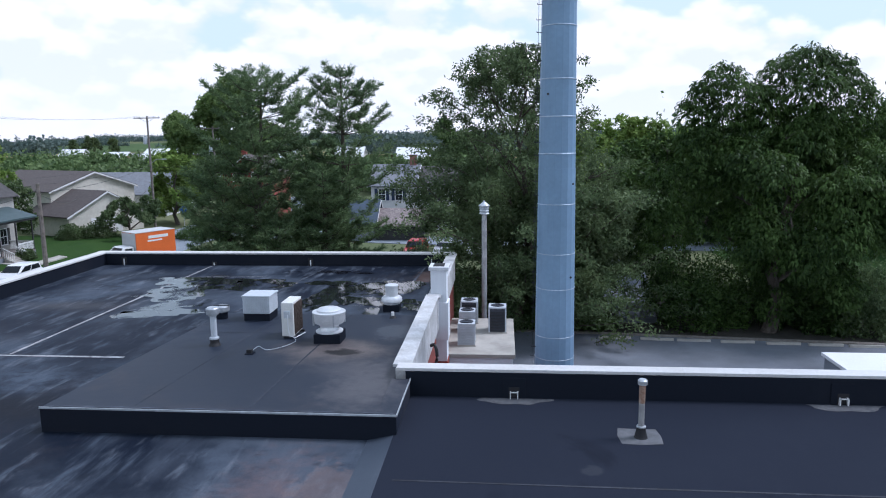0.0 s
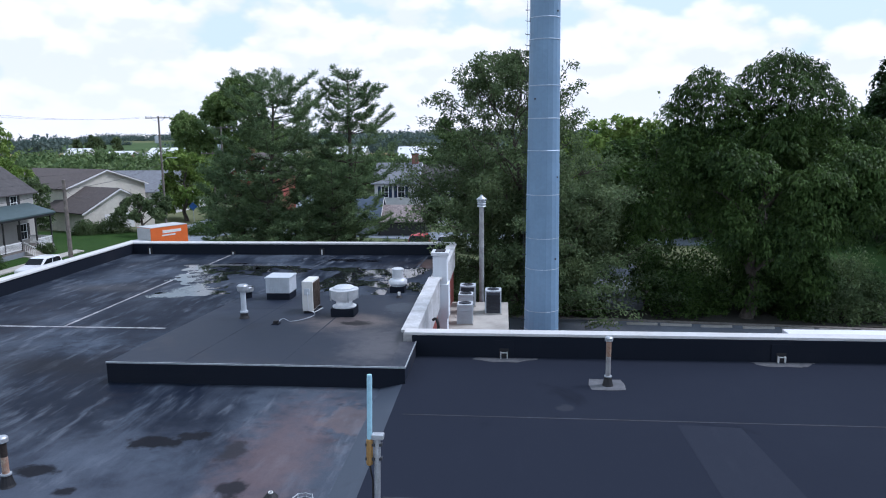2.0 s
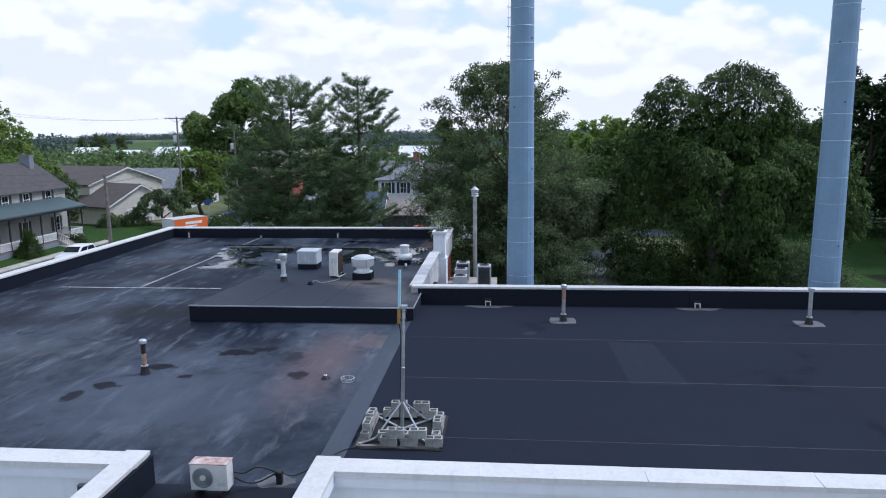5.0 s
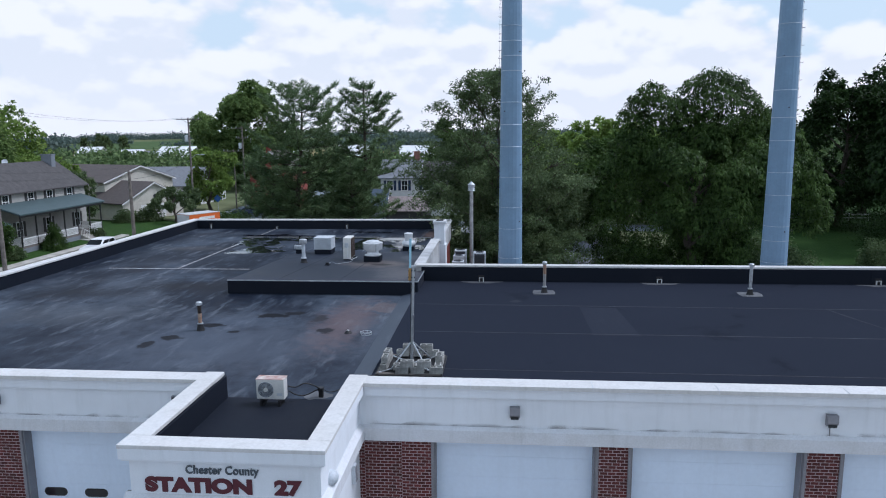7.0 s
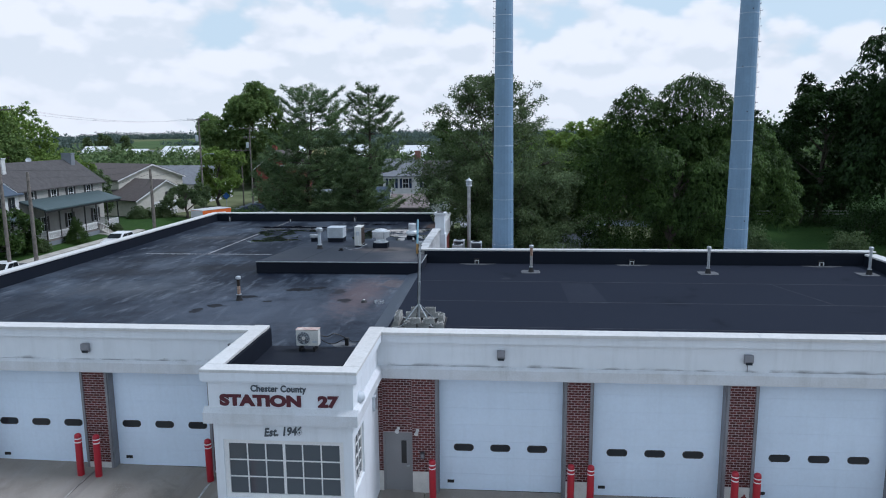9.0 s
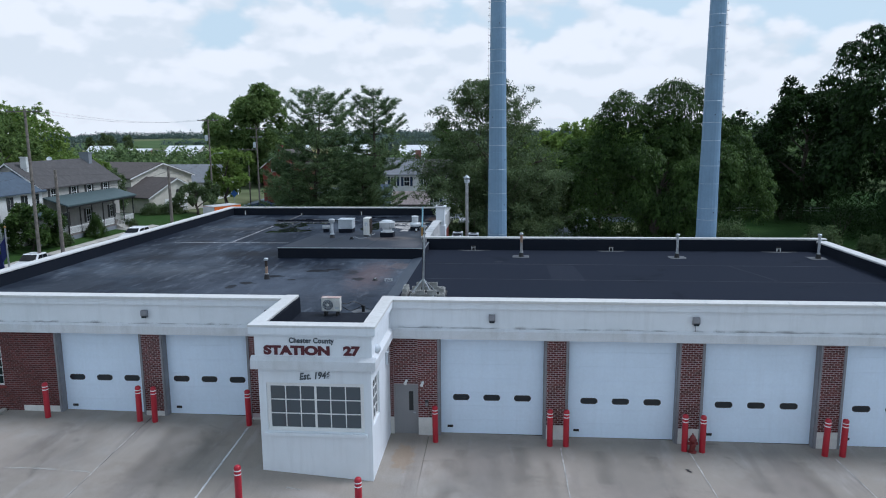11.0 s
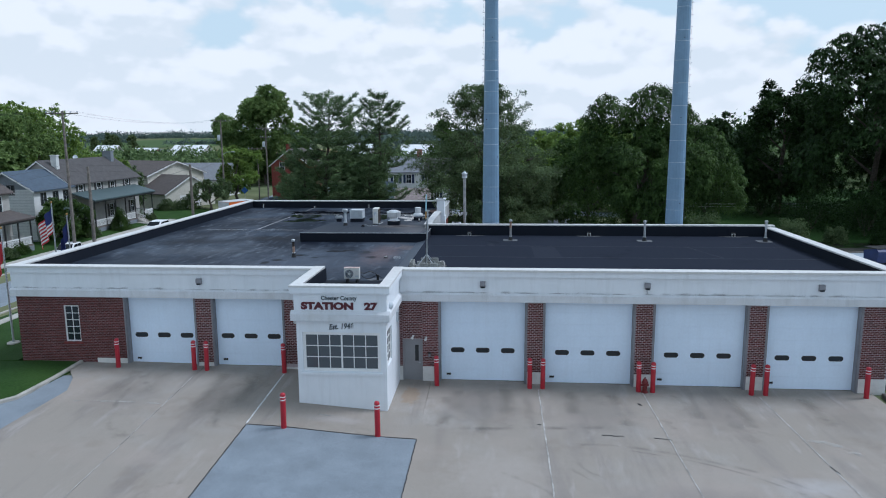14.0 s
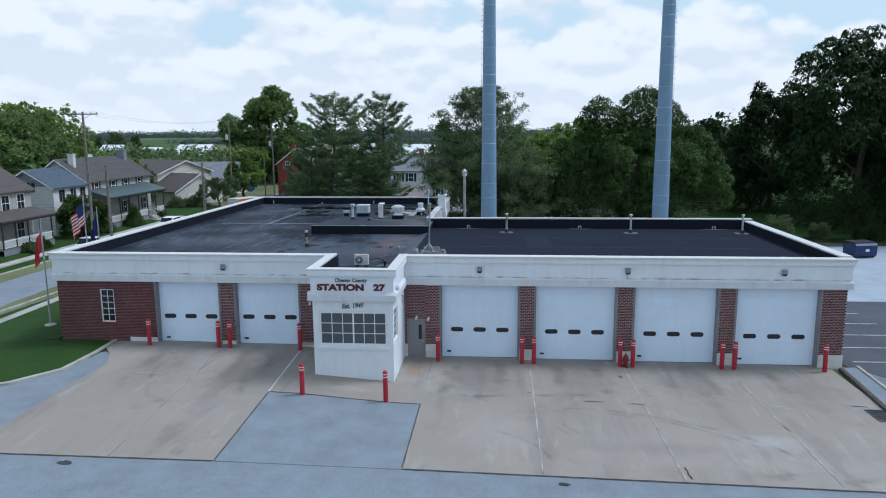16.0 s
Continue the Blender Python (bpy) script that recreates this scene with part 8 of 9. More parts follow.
for x, y, h_ in ((-330, 820, 26), (-318, 826, 24), (-306, 818, 20)):
    t = thing("silo", "far pale blue farm silo", "silo", pose(x, y, 0), "far farm silos")
    bm = bmesh.new()
    lathe(bm, [(4.2, 0), (4.2, h_ - 3)], seg=16)
    part("drum", bm, "hvac_grey", t)
    bm = bmesh.new()
    lathe(bm, [(4.3, h_ - 3), (3.4, h_ - 1.2), (1.2, h_)], seg=16)
    part("dome", bm, "hvac_grey", t)
def field(x0, x1, y0, y1, col, label):
    sheet("field", [(x0, y0), (x1, y0), (x1 + (y1 - y0) * 0.1, y1), (x0 - (y1 - y0) * 0.25, y1)], col, 0.25, 60.0, label, "field", 0.1)


M["crop_tan"] = mat("dry stubble", (0.30, 0.25, 0.13), 0.95, var=0.15, scale=0.03, fine=0.4, bump=0, spec=0.0)
M["crop_green"] = mat("bright green crop", (0.085, 0.125, 0.06), 0.95, var=0.12, scale=0.02, fine=0.4, bump=0, spec=0.0)
field(-420, -60, 290, 520, "crop_tan", "dry tan stubble field in the distance")
field(-560, -340, 560, 1850, "crop_green", "bright green crop field in the distance")
field(-60, 160, 300, 420, "crop_tan", "dry tan field behind the trees")
# ---------------- trees ----------------
def leaf_mesh(name, c, a, n, L, W, material):
    """Leaves as folded four-sided blades: centres, long axes and face directions."""
    s = np.cross(a, n)
    s /= np.linalg.norm(s, axis=1, keepdims=True) + 1e-9
    n2 = np.cross(s, a)
    L, W = L[:, None], W[:, None]
    v = np.stack([c - a * L * 0.5, c + s * W * 0.5 + n2 * W * 0.18 - a * L * 0.08, c + a * L * 0.5 - n2 * L * 0.12, c - s * W * 0.5 + n2 * W * 0.18 - a * L * 0.08], 1).reshape(-1, 3)
    k = len(c)
    me = bpy.data.meshes.new(name)
    me.vertices.add(4 * k)
    me.vertices.foreach_set("co", v.astype(np.float32).ravel())
    me.loops.add(4 * k)
    me.loops.foreach_set("vertex_index", np.arange(4 * k, dtype=np.int32))
    me.polygons.add(k)
    me.polygons.foreach_set("loop_start", np.arange(0, 4 * k, 4, dtype=np.int32))
    me.update(calc_edges=True)
    me.validate()
    me.materials.append(M[material])
    return me


def unit(v):
    return v / (np.linalg.norm(v, axis=-1, keepdims=True) + 1e-9)


def limbs(bm, rg, base, top, r, count, spread, lo=0.3, wob=0.25):
    """A wandering trunk with forked limbs. Returns the limbs' tips."""
    base, top = Vector(base), Vector(top)
    pts = [base.lerp(top, k / 6) + Vector((rg.normal() * wob * (k > 0), rg.normal() * wob * (k > 0), 0)) for k in range(7)]
    tube(bm, [base + Vector((0, 0, -0.2))] + pts, [r * 1.35, r * 1.1] + [r * (1 - 0.14 * k) for k in range(1, 7)], 10)
    tips = []
    for k in range(count):
        s = lo + (1 - lo) * (k + rg.uniform(0, 0.8)) / count
        i = min(int(s * 6), 5)
        p = pts[i].lerp(pts[i + 1], s * 6 - i)
        an = k * 2.4 + rg.uniform(-0.4, 0.4)
        L = spread * (1.05 - 0.5 * s) * rg.uniform(0.75, 1.1)
        d = Vector((math.cos(an), math.sin(an), 0.45 + 0.5 * s))
        mid = p + d * L * 0.5 + Vector((0, 0, 0.1 * L))
        tip = p + d * L + Vector((0, 0, 0.05 * L))
        q = r * (1 - 0.75 * s) * 0.55
        tube(bm, [p, p.lerp(mid, 0.5), mid, tip], [q, q * 0.8, q * 0.55, q * 0.2], 6)
        tips.append(tip)
        for j in range(3):
            e = mid.lerp(tip, rg.uniform(0.1, 0.9))
            f = e + Vector((rg.normal() * 0.5, rg.normal() * 0.5, rg.uniform(0.1, 0.7))) * L * 0.35
            tube(bm, [e, f], [q * 0.4, q * 0.1], 5)
    return tips


def broadleaf(name, label, x, y, h, rx, ry, z0, seed, material, leaves=16000, L=0.4, W=0.17, droop=0.3, lobes=26, trunk=0.35, size=0.36, shape=0.0, group="", power=2.7, extra=(), foot=(0, 0), fan=0.0):
    """Billowing crown: leaves gathered in sprays over many lobes that sit on an uneven egg."""
    rg = np.random.default_rng(seed)
    t = thing(name, label, "tree", pose(x, y, ground_z(x, y)), group)
    bm = bmesh.new()
    limbs(bm, rg, (foot[0], foot[1], 0), (0, 0, h * 0.8), trunk, 9, rx * 0.8, 0.22)
    part("trunk", bm, "bark", t, smooth=True)
    zc, rz = (h + z0) / 2, (h - z0) / 2
    lobes = int(lobes * 1.7)
    d = unit(rg.normal(size=(lobes, 3)))
    d[:, 2] = np.clip(d[:, 2] * 1.0 + 0.12, -0.95, 1)
    d = unit(d)
    rad = rg.uniform(0.5, 0.9, lobes)
    lr = 0.72 * size * min(rx, rz) * rg.uniform(0.6, 1.3, lobes)
    d = d / (np.abs(d) ** power).sum(1, keepdims=True) ** (1 / power)
    taper = 1 - shape * np.clip(d[:, 2:3], 0, 1)
    lc = d * rad[:, None] * np.array([rx, ry, rz]) * np.concatenate([taper, taper, np.ones_like(taper)], 1) + np.array([0, 0, zc])
    if extra:
        ex = np.array(extra)
        lc, lr = np.concatenate([lc, ex[:, :3]]), np.concatenate([lr, ex[:, 3]])
        d = np.concatenate([d, unit(ex[:, :3] - np.array([0, 0, zc]))])
        lobes = len(lc)
    if not extra:
        lc[:, 2] = z0 + (lc[:, 2] - z0) * (h - z0) / ((lc[:, 2] + lr).max() - z0)
    # sprays over the lobes
    k = 14
    ns = leaves // k
    wt = lr ** 2 / (lr ** 2).sum()
    li = rg.choice(lobes, ns, p=wt)
    sd = unit(rg.normal(size=(ns, 3)) + np.array([0, 0, 0.35]) + 0.5 * d[li])
    rr = np.where(rg.random(ns) < 0.72, rg.uniform(0.78, 1.12, ns), rg.uniform(0.2, 0.8, ns))
    sc = lc[li] + sd * (rr * lr[li])[:, None]
    sp = np.repeat(np.arange(ns), k)
    if fan:  # each spray arches out of its twig and hangs at the ends
        an = rg.uniform(0, math.tau, ns * k)
        u = rg.uniform(0.1, 1.0, ns * k) ** 0.7
        size_of = (fan * rg.uniform(0.65, 1.25, ns))[sp]
        flat_ = np.stack([np.cos(an), np.sin(an), np.zeros_like(an)], 1)
        lean_ = sd[sp] * np.array([1, 1, 0.2])
        hang = unit(flat_ + 1.2 * lean_ + 0.35 * rg.normal(size=(ns * k, 3)))
        c = sc[sp] + hang * (u * size_of)[:, None] + np.array([0, 0, 1.0]) * (size_of * (0.15 - 0.6 * u ** 2) + rg.normal(size=ns * k) * 0.06)[:, None]
        a = unit(hang + np.array([0, 0, -1.0]) * (1.5 * u ** 1.5)[:, None] + 0.25 * rg.normal(size=(ns * k, 3)))
        n = unit(np.array([0, 0, 1.0]) + 0.8 * hang * u[:, None] + 0.3 * rg.normal(size=(ns * k, 3)))
    else:
        out = unit(sd[sp] + 0.75 * rg.normal(size=(ns * k, 3)))
        c = sc[sp] + out * rg.uniform(0.05, 0.42, ns * k)[:, None] * (L / 0.36)
        a = unit(out + np.array([0, 0, -droop]) + 0.35 * rg.normal(size=(ns * k, 3)))
        n = unit(np.array([0, 0, 1.0]) + 0.6 * out + 0.5 * rg.normal(size=(ns * k, 3)))
    c[:, 2] = np.maximum(c[:, 2], 0.15)
    me = leaf_mesh("crown", c, a, n, L * rg.uniform(0.7, 1.3, ns * k), W * rg.uniform(0.7, 1.3, ns * k), material)
    o = new("crown", me)
    o.parent = t
    return t


def feathery(name, label, x, y, h, r, z0, seed, material, leaves=24000):
    """An airy crown of small leaves along rising twigs."""
    rg = np.random.default_rng(seed)
    t = thing(name, label, "tree", pose(x, y, ground_z(x, y)))
    bm = bmesh.new()
    limbs(bm, rg, (0, 0, 0), (0.3, 0, h * 0.86), 0.3, 16, r * 0.85, 0.15, 0.3)
    nt = 620
    segs = []
    for k in range(nt):
        s = rg.random() ** 0.95
        z = z0 + (h - z0) * s
        f = math.sqrt(max(0.04, 1 - ((s - 0.30) / 0.72) ** 2)) * (1 - 0.25 * max(0.0, s - 0.5))
        an = rg.uniform(0, math.tau)
        rr = r * f * math.sqrt(rg.random())
        p = Vector((rr * 0.8 * math.cos(an) - 1.2 * max(0.0, s - 0.5), rr * 0.8 * math.sin(an), z - 0.9))
        L = rg.uniform(1.0, 2.4) * (0.7 + 0.5 * f)
        out = 1.0 - 0.55 * max(0.0, s - 0.35)
        dirv = Vector(((math.cos(an) * rr / r + rg.normal() * 0.35) * out, (math.sin(an) * rr / r + rg.normal() * 0.35) * out, rg.uniform(0.25, 0.9) + 0.3 * max(0.0, s - 0.6)))
        q = p + dirv * L
        e = q + Vector((dirv.x, dirv.y, -0.35)) * L * 0.35
        segs.append((p, q, e, 1.0 if s < 0.55 else 0.5))
        if k % 2 == 0:
            tube(bm, [p, q, e], [0.035, 0.02, 0.008], 5)
    part("trunk", bm, "bark", t)
    per = leaves // nt
    cs, as_ = [], []
    for p, q, e, thick in segs:
        one = int(per * thick)
        u = rg.random(one)
        P, Q, E = np.array(p), np.array(q), np.array(e)
        base = np.where((u < 0.55)[:, None], P + (Q - P) * (0.35 + u[:, None] / 0.55 * 0.65), Q + (E - Q) * ((u[:, None] - 0.55) / 0.45))
        off = rg.normal(size=(one, 3)) * np.array([0.3, 0.3, 0.2]) * (0.75 if thick < 1 else 1)
        cs.append(base + off)
        as_.append(unit(unit(Q - P)[None] * 0.6 + rg.normal(size=(one, 3)) * 0.7 + np.array([0, 0, -0.25])))
    c, a = np.concatenate(cs), np.concatenate(as_)
    c[:, 2] = np.clip(c[:, 2], 0.2, h)
    n = unit(rg.normal(size=c.shape) * 0.7 + np.array([0, 0, 1.0]))
    o = new("crown", leaf_mesh("crown", c, a, n, rg.uniform(0.16, 0.3, len(c)), rg.uniform(0.07, 0.13, len(c)), material))
    o.parent = t
    return t


def pine(name, label, x, y, h, r, z0, seed, gap=0.15, bare=0.0, material="needle", lean=(0, 0), power=0.5, tiers=1.0):
    """Tiers of upswept boughs carrying flattened tufts of needles."""
    rg = np.random.default_rng(seed)
    t = thing(name, label, "tree", pose(x, y, ground_z(x, y)))
    bm = bmesh.new()
    top = Vector((lean[0], lean[1], h * 0.98))
    tube(bm, [(0, 0, -0.2), (0, 0, h * 0.3), Vector((0, 0, 0)).lerp(top, 0.65) , top], [0.32, 0.26, 0.15, 0.03], 10)
    cs, as_, ns = [], [], []
    z = z0
    tier = 0
    while z < h - 0.3:
        s = (z - z0) / (h - z0)
        ax = np.array(top) * (z / h)
        reach = r * (1 - s) ** power * (1.0 if s > 0.12 else 0.8 + 1.6 * s) + 0.35
        nb = rg.integers(5, 8)
        ph = rg.uniform(0, math.tau)
        for k in range(nb):
            if rg.random() < gap:
                continue
            an = ph + k * math.tau / nb + rg.normal() * 0.2
            L = reach * rg.uniform(0.55, 1.18)
            up = rg.uniform(-0.06, 0.2) + 0.38 * s
            dr = np.array([math.cos(an), math.sin(an), up])
            p0 = ax + np.array([0, 0, 0])
            p1 = p0 + dr * L * 0.55 - np.array([0, 0, 0.04 * L])
            p2 = p0 + dr * L + np.array([0, 0, 0.2 * L])
            tube(bm, [Vector(p0), Vector(p1), Vector(p2)], [0.03 + 0.02 * (1 - s) * 2, 0.03, 0.01], 5)
            m = max(5, int(L * 9))
            for j in range(m):
                u = 0.32 + 0.68 * (j + rg.random()) / m if bare == 0 else 0.5 + 0.5 * (j + rg.random()) / m
                b = p0 + (p1 - p0) * (u / 0.55) if u < 0.55 else p1 + (p2 - p1) * ((u - 0.55) / 0.45)
                side = np.array([-math.sin(an), math.cos(an), 0]) * rg.normal() * 0.55 * (0.5 + L * 0.22) * (1.35 - u)
                b = b + side + np.array([0, 0, rg.uniform(-0.05, 0.14)])
                q = 28
                dirs = unit(rg.normal(size=(q, 3)) * np.array([1, 1, 0.5]) + dr[None] * 0.75 + np.array([0, 0, 0.7]) + side[None] * 0.8)
                ll = rg.uniform(0.06, 0.40, q)[:, None]
                cs.append(b[None] + dirs * ll)
                as_.append(dirs)
                ns.append(unit(rg.normal(size=(q, 3)) + np.array([0, 0, 1.2])))
        z += rg.uniform(0.42, 0.72) * (1.15 - 0.35 * s) * tiers
        tier += 1
    part("trunk", bm, "bark", t)
    c, a, n = np.concatenate(cs), np.concatenate(as_), np.concatenate(ns)
    o = new("crown", leaf_mesh("crown", c, a, n, rg.uniform(0.2, 0.38, len(c)), rg.uniform(0.03, 0.065, len(c)), material))
    o.parent = t
    return t


def bush(name, label, x, y, h, r, seed, material, leaves=2500, L=0.2, cone=False, category="bush", z=None):
    rg = np.random.default_rng(seed)
    t = thing(name, label, category, pose(x, y, ground_z(x, y) if z is None else z))
    bm = bmesh.new()
    for k in range(5):
        an = k * 1.26
        tube(bm, [(0.05 * math.cos(an), 0.05 * math.sin(an), -0.1), (r * 0.4 * math.cos(an), r * 0.4 * math.sin(an), h * 0.6)], [0.04, 0.01], 5)
    part("stems", bm, "bark", t)
    d = unit(rg.normal(size=(leaves, 3)))
    d[:, 2] = np.abs(d[:, 2])
    k = rg.uniform(0.55, 1.05, leaves)[:, None] * (1 + 0.16 * np.sin(d[:, :1] * 7 + seed) + 0.12 * np.sin(d[:, 1:2] * 9))
    c = d * k * np.array([r, r, h])
    if cone:
        zz = np.clip(c[:, 2] / h, 0, 1)
        c[:, :2] *= (1.15 - 0.75 * zz)[:, None]
    c[:, 2] = np.clip(c[:, 2], 0.03, h * 1.05)
    a = unit(d + rg.normal(size=(leaves, 3)) * 0.7)
    n = unit(rg.normal(size=(leaves, 3)) + np.array([0, 0, 1]))
    o = new("foliage", leaf_mesh("foliage", c, a, n, L * rg.uniform(0.7, 1.3, leaves), L * 0.5 * rg.uniform(0.7, 1.3, leaves), material))
    o.parent = t
    return t


# the trees beside the lot and behind the pole
broadleaf("walnut_tree", "large dark green tree with drooping compound leaves beside the lot", 18.9, 43.0, 12.6, 7.0, 6.0, 0.5, 4, "leaf_dark", 140000, 0.27, 0.10, 0.4, 40, 0.42, 0.30, power=2.2, foot=(-2.1, -2.5), fan=0.42,
          extra=((0.2, 0, 15.9, 1.35), (-1.0, 0.4, 15.3, 1.3), (1.4, -0.4, 15.4, 1.3), (2.6, 0, 14.3, 1.3), (3.8, 0, 13.0, 1.3), (0.3, -1.5, 13.9, 1.7), (-4.8, 0, 15.0, 1.2), (-5.7, 0.3, 14.2, 1.1), (-3.9, -0.4, 14.2, 1.3), (-6.5, 0, 13.2, 1.0), (-2.4, 0, 13.6, 1.3),
                 (-6.2, -0.5, 11.2, 1.3), (-7.6, 0, 8.9, 1.4), (-8.2, 0, 6.6, 1.5), (-8.3, 0, 4.2, 1.6), (-7.6, -1, 2.2, 1.5), (5.6, -1.0, 11.2, 1.5), (6.6, -1.5, 9.2, 1.6), (7.8, -1.5, 7.3, 1.6), (8.2, -1.0, 5.2, 1.5), (4.0, -4.0, 9.4, 1.5), (1.0, -4.6, 8.4, 1.7), (-3.0, -4.4, 9.3, 1.6), (-1.0, -4.8, 5.2, 1.4), (-4.8, 0.5, 12.6, 1.4), (-2.2, 0.5, 12.2, 1.5), (0.4, 0.5, 12.4, 1.6), (2.8, 0.5, 12.2, 1.5), (-5.6, 1.5, 11.4, 1.4), (-1.0, 1.0, 14.0, 1.3)))
feathery("ash_tree", "airy feathery-leaved tree with thin rising twigs behind the pole", 1.7, 40.8, 17.2, 7.2, 0.6, 9, "leaf_mid", 125000)
broadleaf("ash_tree", "dense lower crown of a green tree behind the pole", 3.2, 43.0, 10.6, 6.4, 4.5, 0.5, 13, "leaf_mid", 44000, 0.26, 0.11, 0.35, 30, 0.2, 0.36)
broadleaf("ash_tree", "dark green tree filling the gap beside the drive", 7.6, 48.0, 7.6, 3.6, 4.0, 1.8, 14, "leaf_mid", 16000, 0.34, 0.15, 0.35, 22, 0.22, 0.36)
broadleaf("oak_tree", "dark green tree standing behind the drive", 14.5, 60.0, 12.0, 5.5, 5.0, 1.5, 15, "leaf_dark", 14000, 0.45, 0.22, 0.35, 22, 0.25, 0.36)
broadleaf("maple_tree", "light green tree behind the drive", 8.0, 66.0, 9.5, 5.5, 5.0, 2.6, 16, "leaf_light", 12000, 0.45, 0.22, 0.3, 22, 0.25, 0.36)
pine("pine_tree", "tall spreading white pine with a split open crown", -17.8, 47.5, 16.6, 6.0, 1.0, 2, 0.24, lean=(1.0, 0), power=0.34, tiers=1.5)
pine("pine_tree", "tall layered white pine with dense dark tiers", -11.2, 48.4, 17.0, 4.9, 1.8, 7, 0.27, power=0.45, tiers=1.7)
pine("spruce_tree", "short blue-green spruce before the pines", -11.8, 44.6, 9.8, 3.2, 0.4, 5, 0.03, power=0.7)
pine("pine_tree", "low spreading pine at the edge of the group", -20.5, 49.0, 10.5, 4.6, 0.6, 12, 0.2, power=0.4, tiers=1.5)
pine("pine_tree", "low pine filling the foot of the group", -15.0, 44.5, 6.0, 4.0, 0.3, 17, 0.15, power=0.45, tiers=1.4)
broadleaf("maple_tree", "light yellow-green tree behind the pines", -55.4, 136.6, 23.0, 10.4, 9.5, 1.2, 21, "leaf_soft", 60000, 0.62, 0.34, 0.2, 26, 0.4, 0.36)
broadleaf("maple_tree", "yellow-green sunlit tree beside the pines", -46.0, 93.0, 10.0, 3.8, 3.8, 1.0, 22, "leaf_light", 14000, 0.45, 0.25, 0.2, 20, 0.3, 0.36)
# right-hand trees away from the sun: their shade is in the leaf colour
broadleaf("oak_tree", "dark round-topped tree beyond the lawn", 44.6, 75.0, 19.4, 8.6, 7, 0.8, 31, "leaf_oak_shade", 44000, 0.5, 0.24, 0.3, 34, 0.45, 0.30)
broadleaf("oak_tree", "very tall dark tree at the edge of the parking lot", 50.4, 60.0, 25.0, 9.6, 8, 1.0, 32, "leaf_oak_shade", 60000, 0.45, 0.2, 0.35, 40, 0.5, 0.29, fan=0.55,
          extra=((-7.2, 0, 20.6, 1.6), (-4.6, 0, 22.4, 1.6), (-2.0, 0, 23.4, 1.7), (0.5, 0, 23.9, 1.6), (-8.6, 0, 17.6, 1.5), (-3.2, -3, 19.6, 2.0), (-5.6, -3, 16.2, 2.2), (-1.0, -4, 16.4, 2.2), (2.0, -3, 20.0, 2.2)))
broadleaf("oak_tree", "tall dark tree behind the dumpster", 57.0, 47.0, 22.0, 8.5, 8, 0.8, 33, "leaf_oak_shade", 40000, 0.55, 0.26, 0.35, 30, 0.5, 0.34)
broadleaf("oak_tree", "dark tree in the shaded row", 35.0, 86.0, 14.0, 7.0, 6, 0.8, 34, "leaf_oak_shade", 26000, 0.5, 0.26, 0.3, 34, 0.4, 0.36)
broadleaf("oak_tree", "dark tree in the shaded row beyond the drive", 26.5, 76.0, 11.5, 6.5, 5, 0.8, 35, "leaf_oak_shade", 18000, 0.5, 0.26, 0.3, 22, 0.4, 0.36)
broadleaf("maple_tree", "light green tree far behind the walnut", 20.0, 104.0, 14.6, 8.0, 6, 2.0, 36, "leaf_light", 13000, 0.6, 0.32, 0.2, 22, 0.35, 0.36)
broadleaf("maple_tree", "light green tree down the drive", 10.0, 112.0, 12.5, 7.5, 6, 2.0, 37, "leaf_light", 11000, 0.6, 0.32, 0.2, 20, 0.35, 0.36)
broadleaf("oak_tree", "dark tall tree closing the edge of the lawn", 62.0, 70.0, 22.0, 9, 8, 1.0, 38, "leaf_oak_shade", 20000, 0.6, 0.3, 0.3, 28, 0.5, 0.34)
broadleaf("cherry_tree", "low spreading green tree before the tan house", -45.5, 79.5, 4.9, 4.6, 3.5, 1.6, 41, "leaf_mid", 9000, 0.34, 0.17, 0.3, 20, 0.22, 0.34)
broadleaf("maple_tree", "bright green tree between the two houses", -61.5, 76.0, 9.6, 4.6, 4.5, 1.2, 42, "leaf_light", 11000, 0.42, 0.22, 0.2, 20, 0.3, 0.36)
broadleaf("maple_tree", "green tree beside the porch house", -57.0, 73.0, 7.2, 3.6, 3.2, 0.8, 43, "leaf_mid", 8000, 0.4, 0.2, 0.2, 18, 0.25, 0.36)
broadleaf("lilac_tree", "dark shrubby tree before the blue-roofed house", -48.4, 44.0, 4.9, 3.6, 3.0, 0.3, 44, "leaf_dark", 14000, 0.28, 0.15, 0.3, 20, 0.15, 0.38)
broadleaf("maple_tree", "small green tree before the red brick house", -33.5, 90.0, 6.0, 4.0, 3.0, 0.6, 45, "leaf_mid", 9000, 0.36, 0.18, 0.25, 18, 0.2, 0.36)
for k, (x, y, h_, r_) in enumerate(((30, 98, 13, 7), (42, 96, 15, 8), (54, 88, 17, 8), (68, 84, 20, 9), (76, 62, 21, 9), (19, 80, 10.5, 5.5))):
    broadleaf("oak_tree", "dark tree in the shaded row beyond the lawn", x, y, h_, r_, r_, 0.8, 160 + k, "leaf_oak_shade", 13000, 0.55, 0.3, 0.3, 24, 0.4, 0.36, group="trees beyond the lawn")
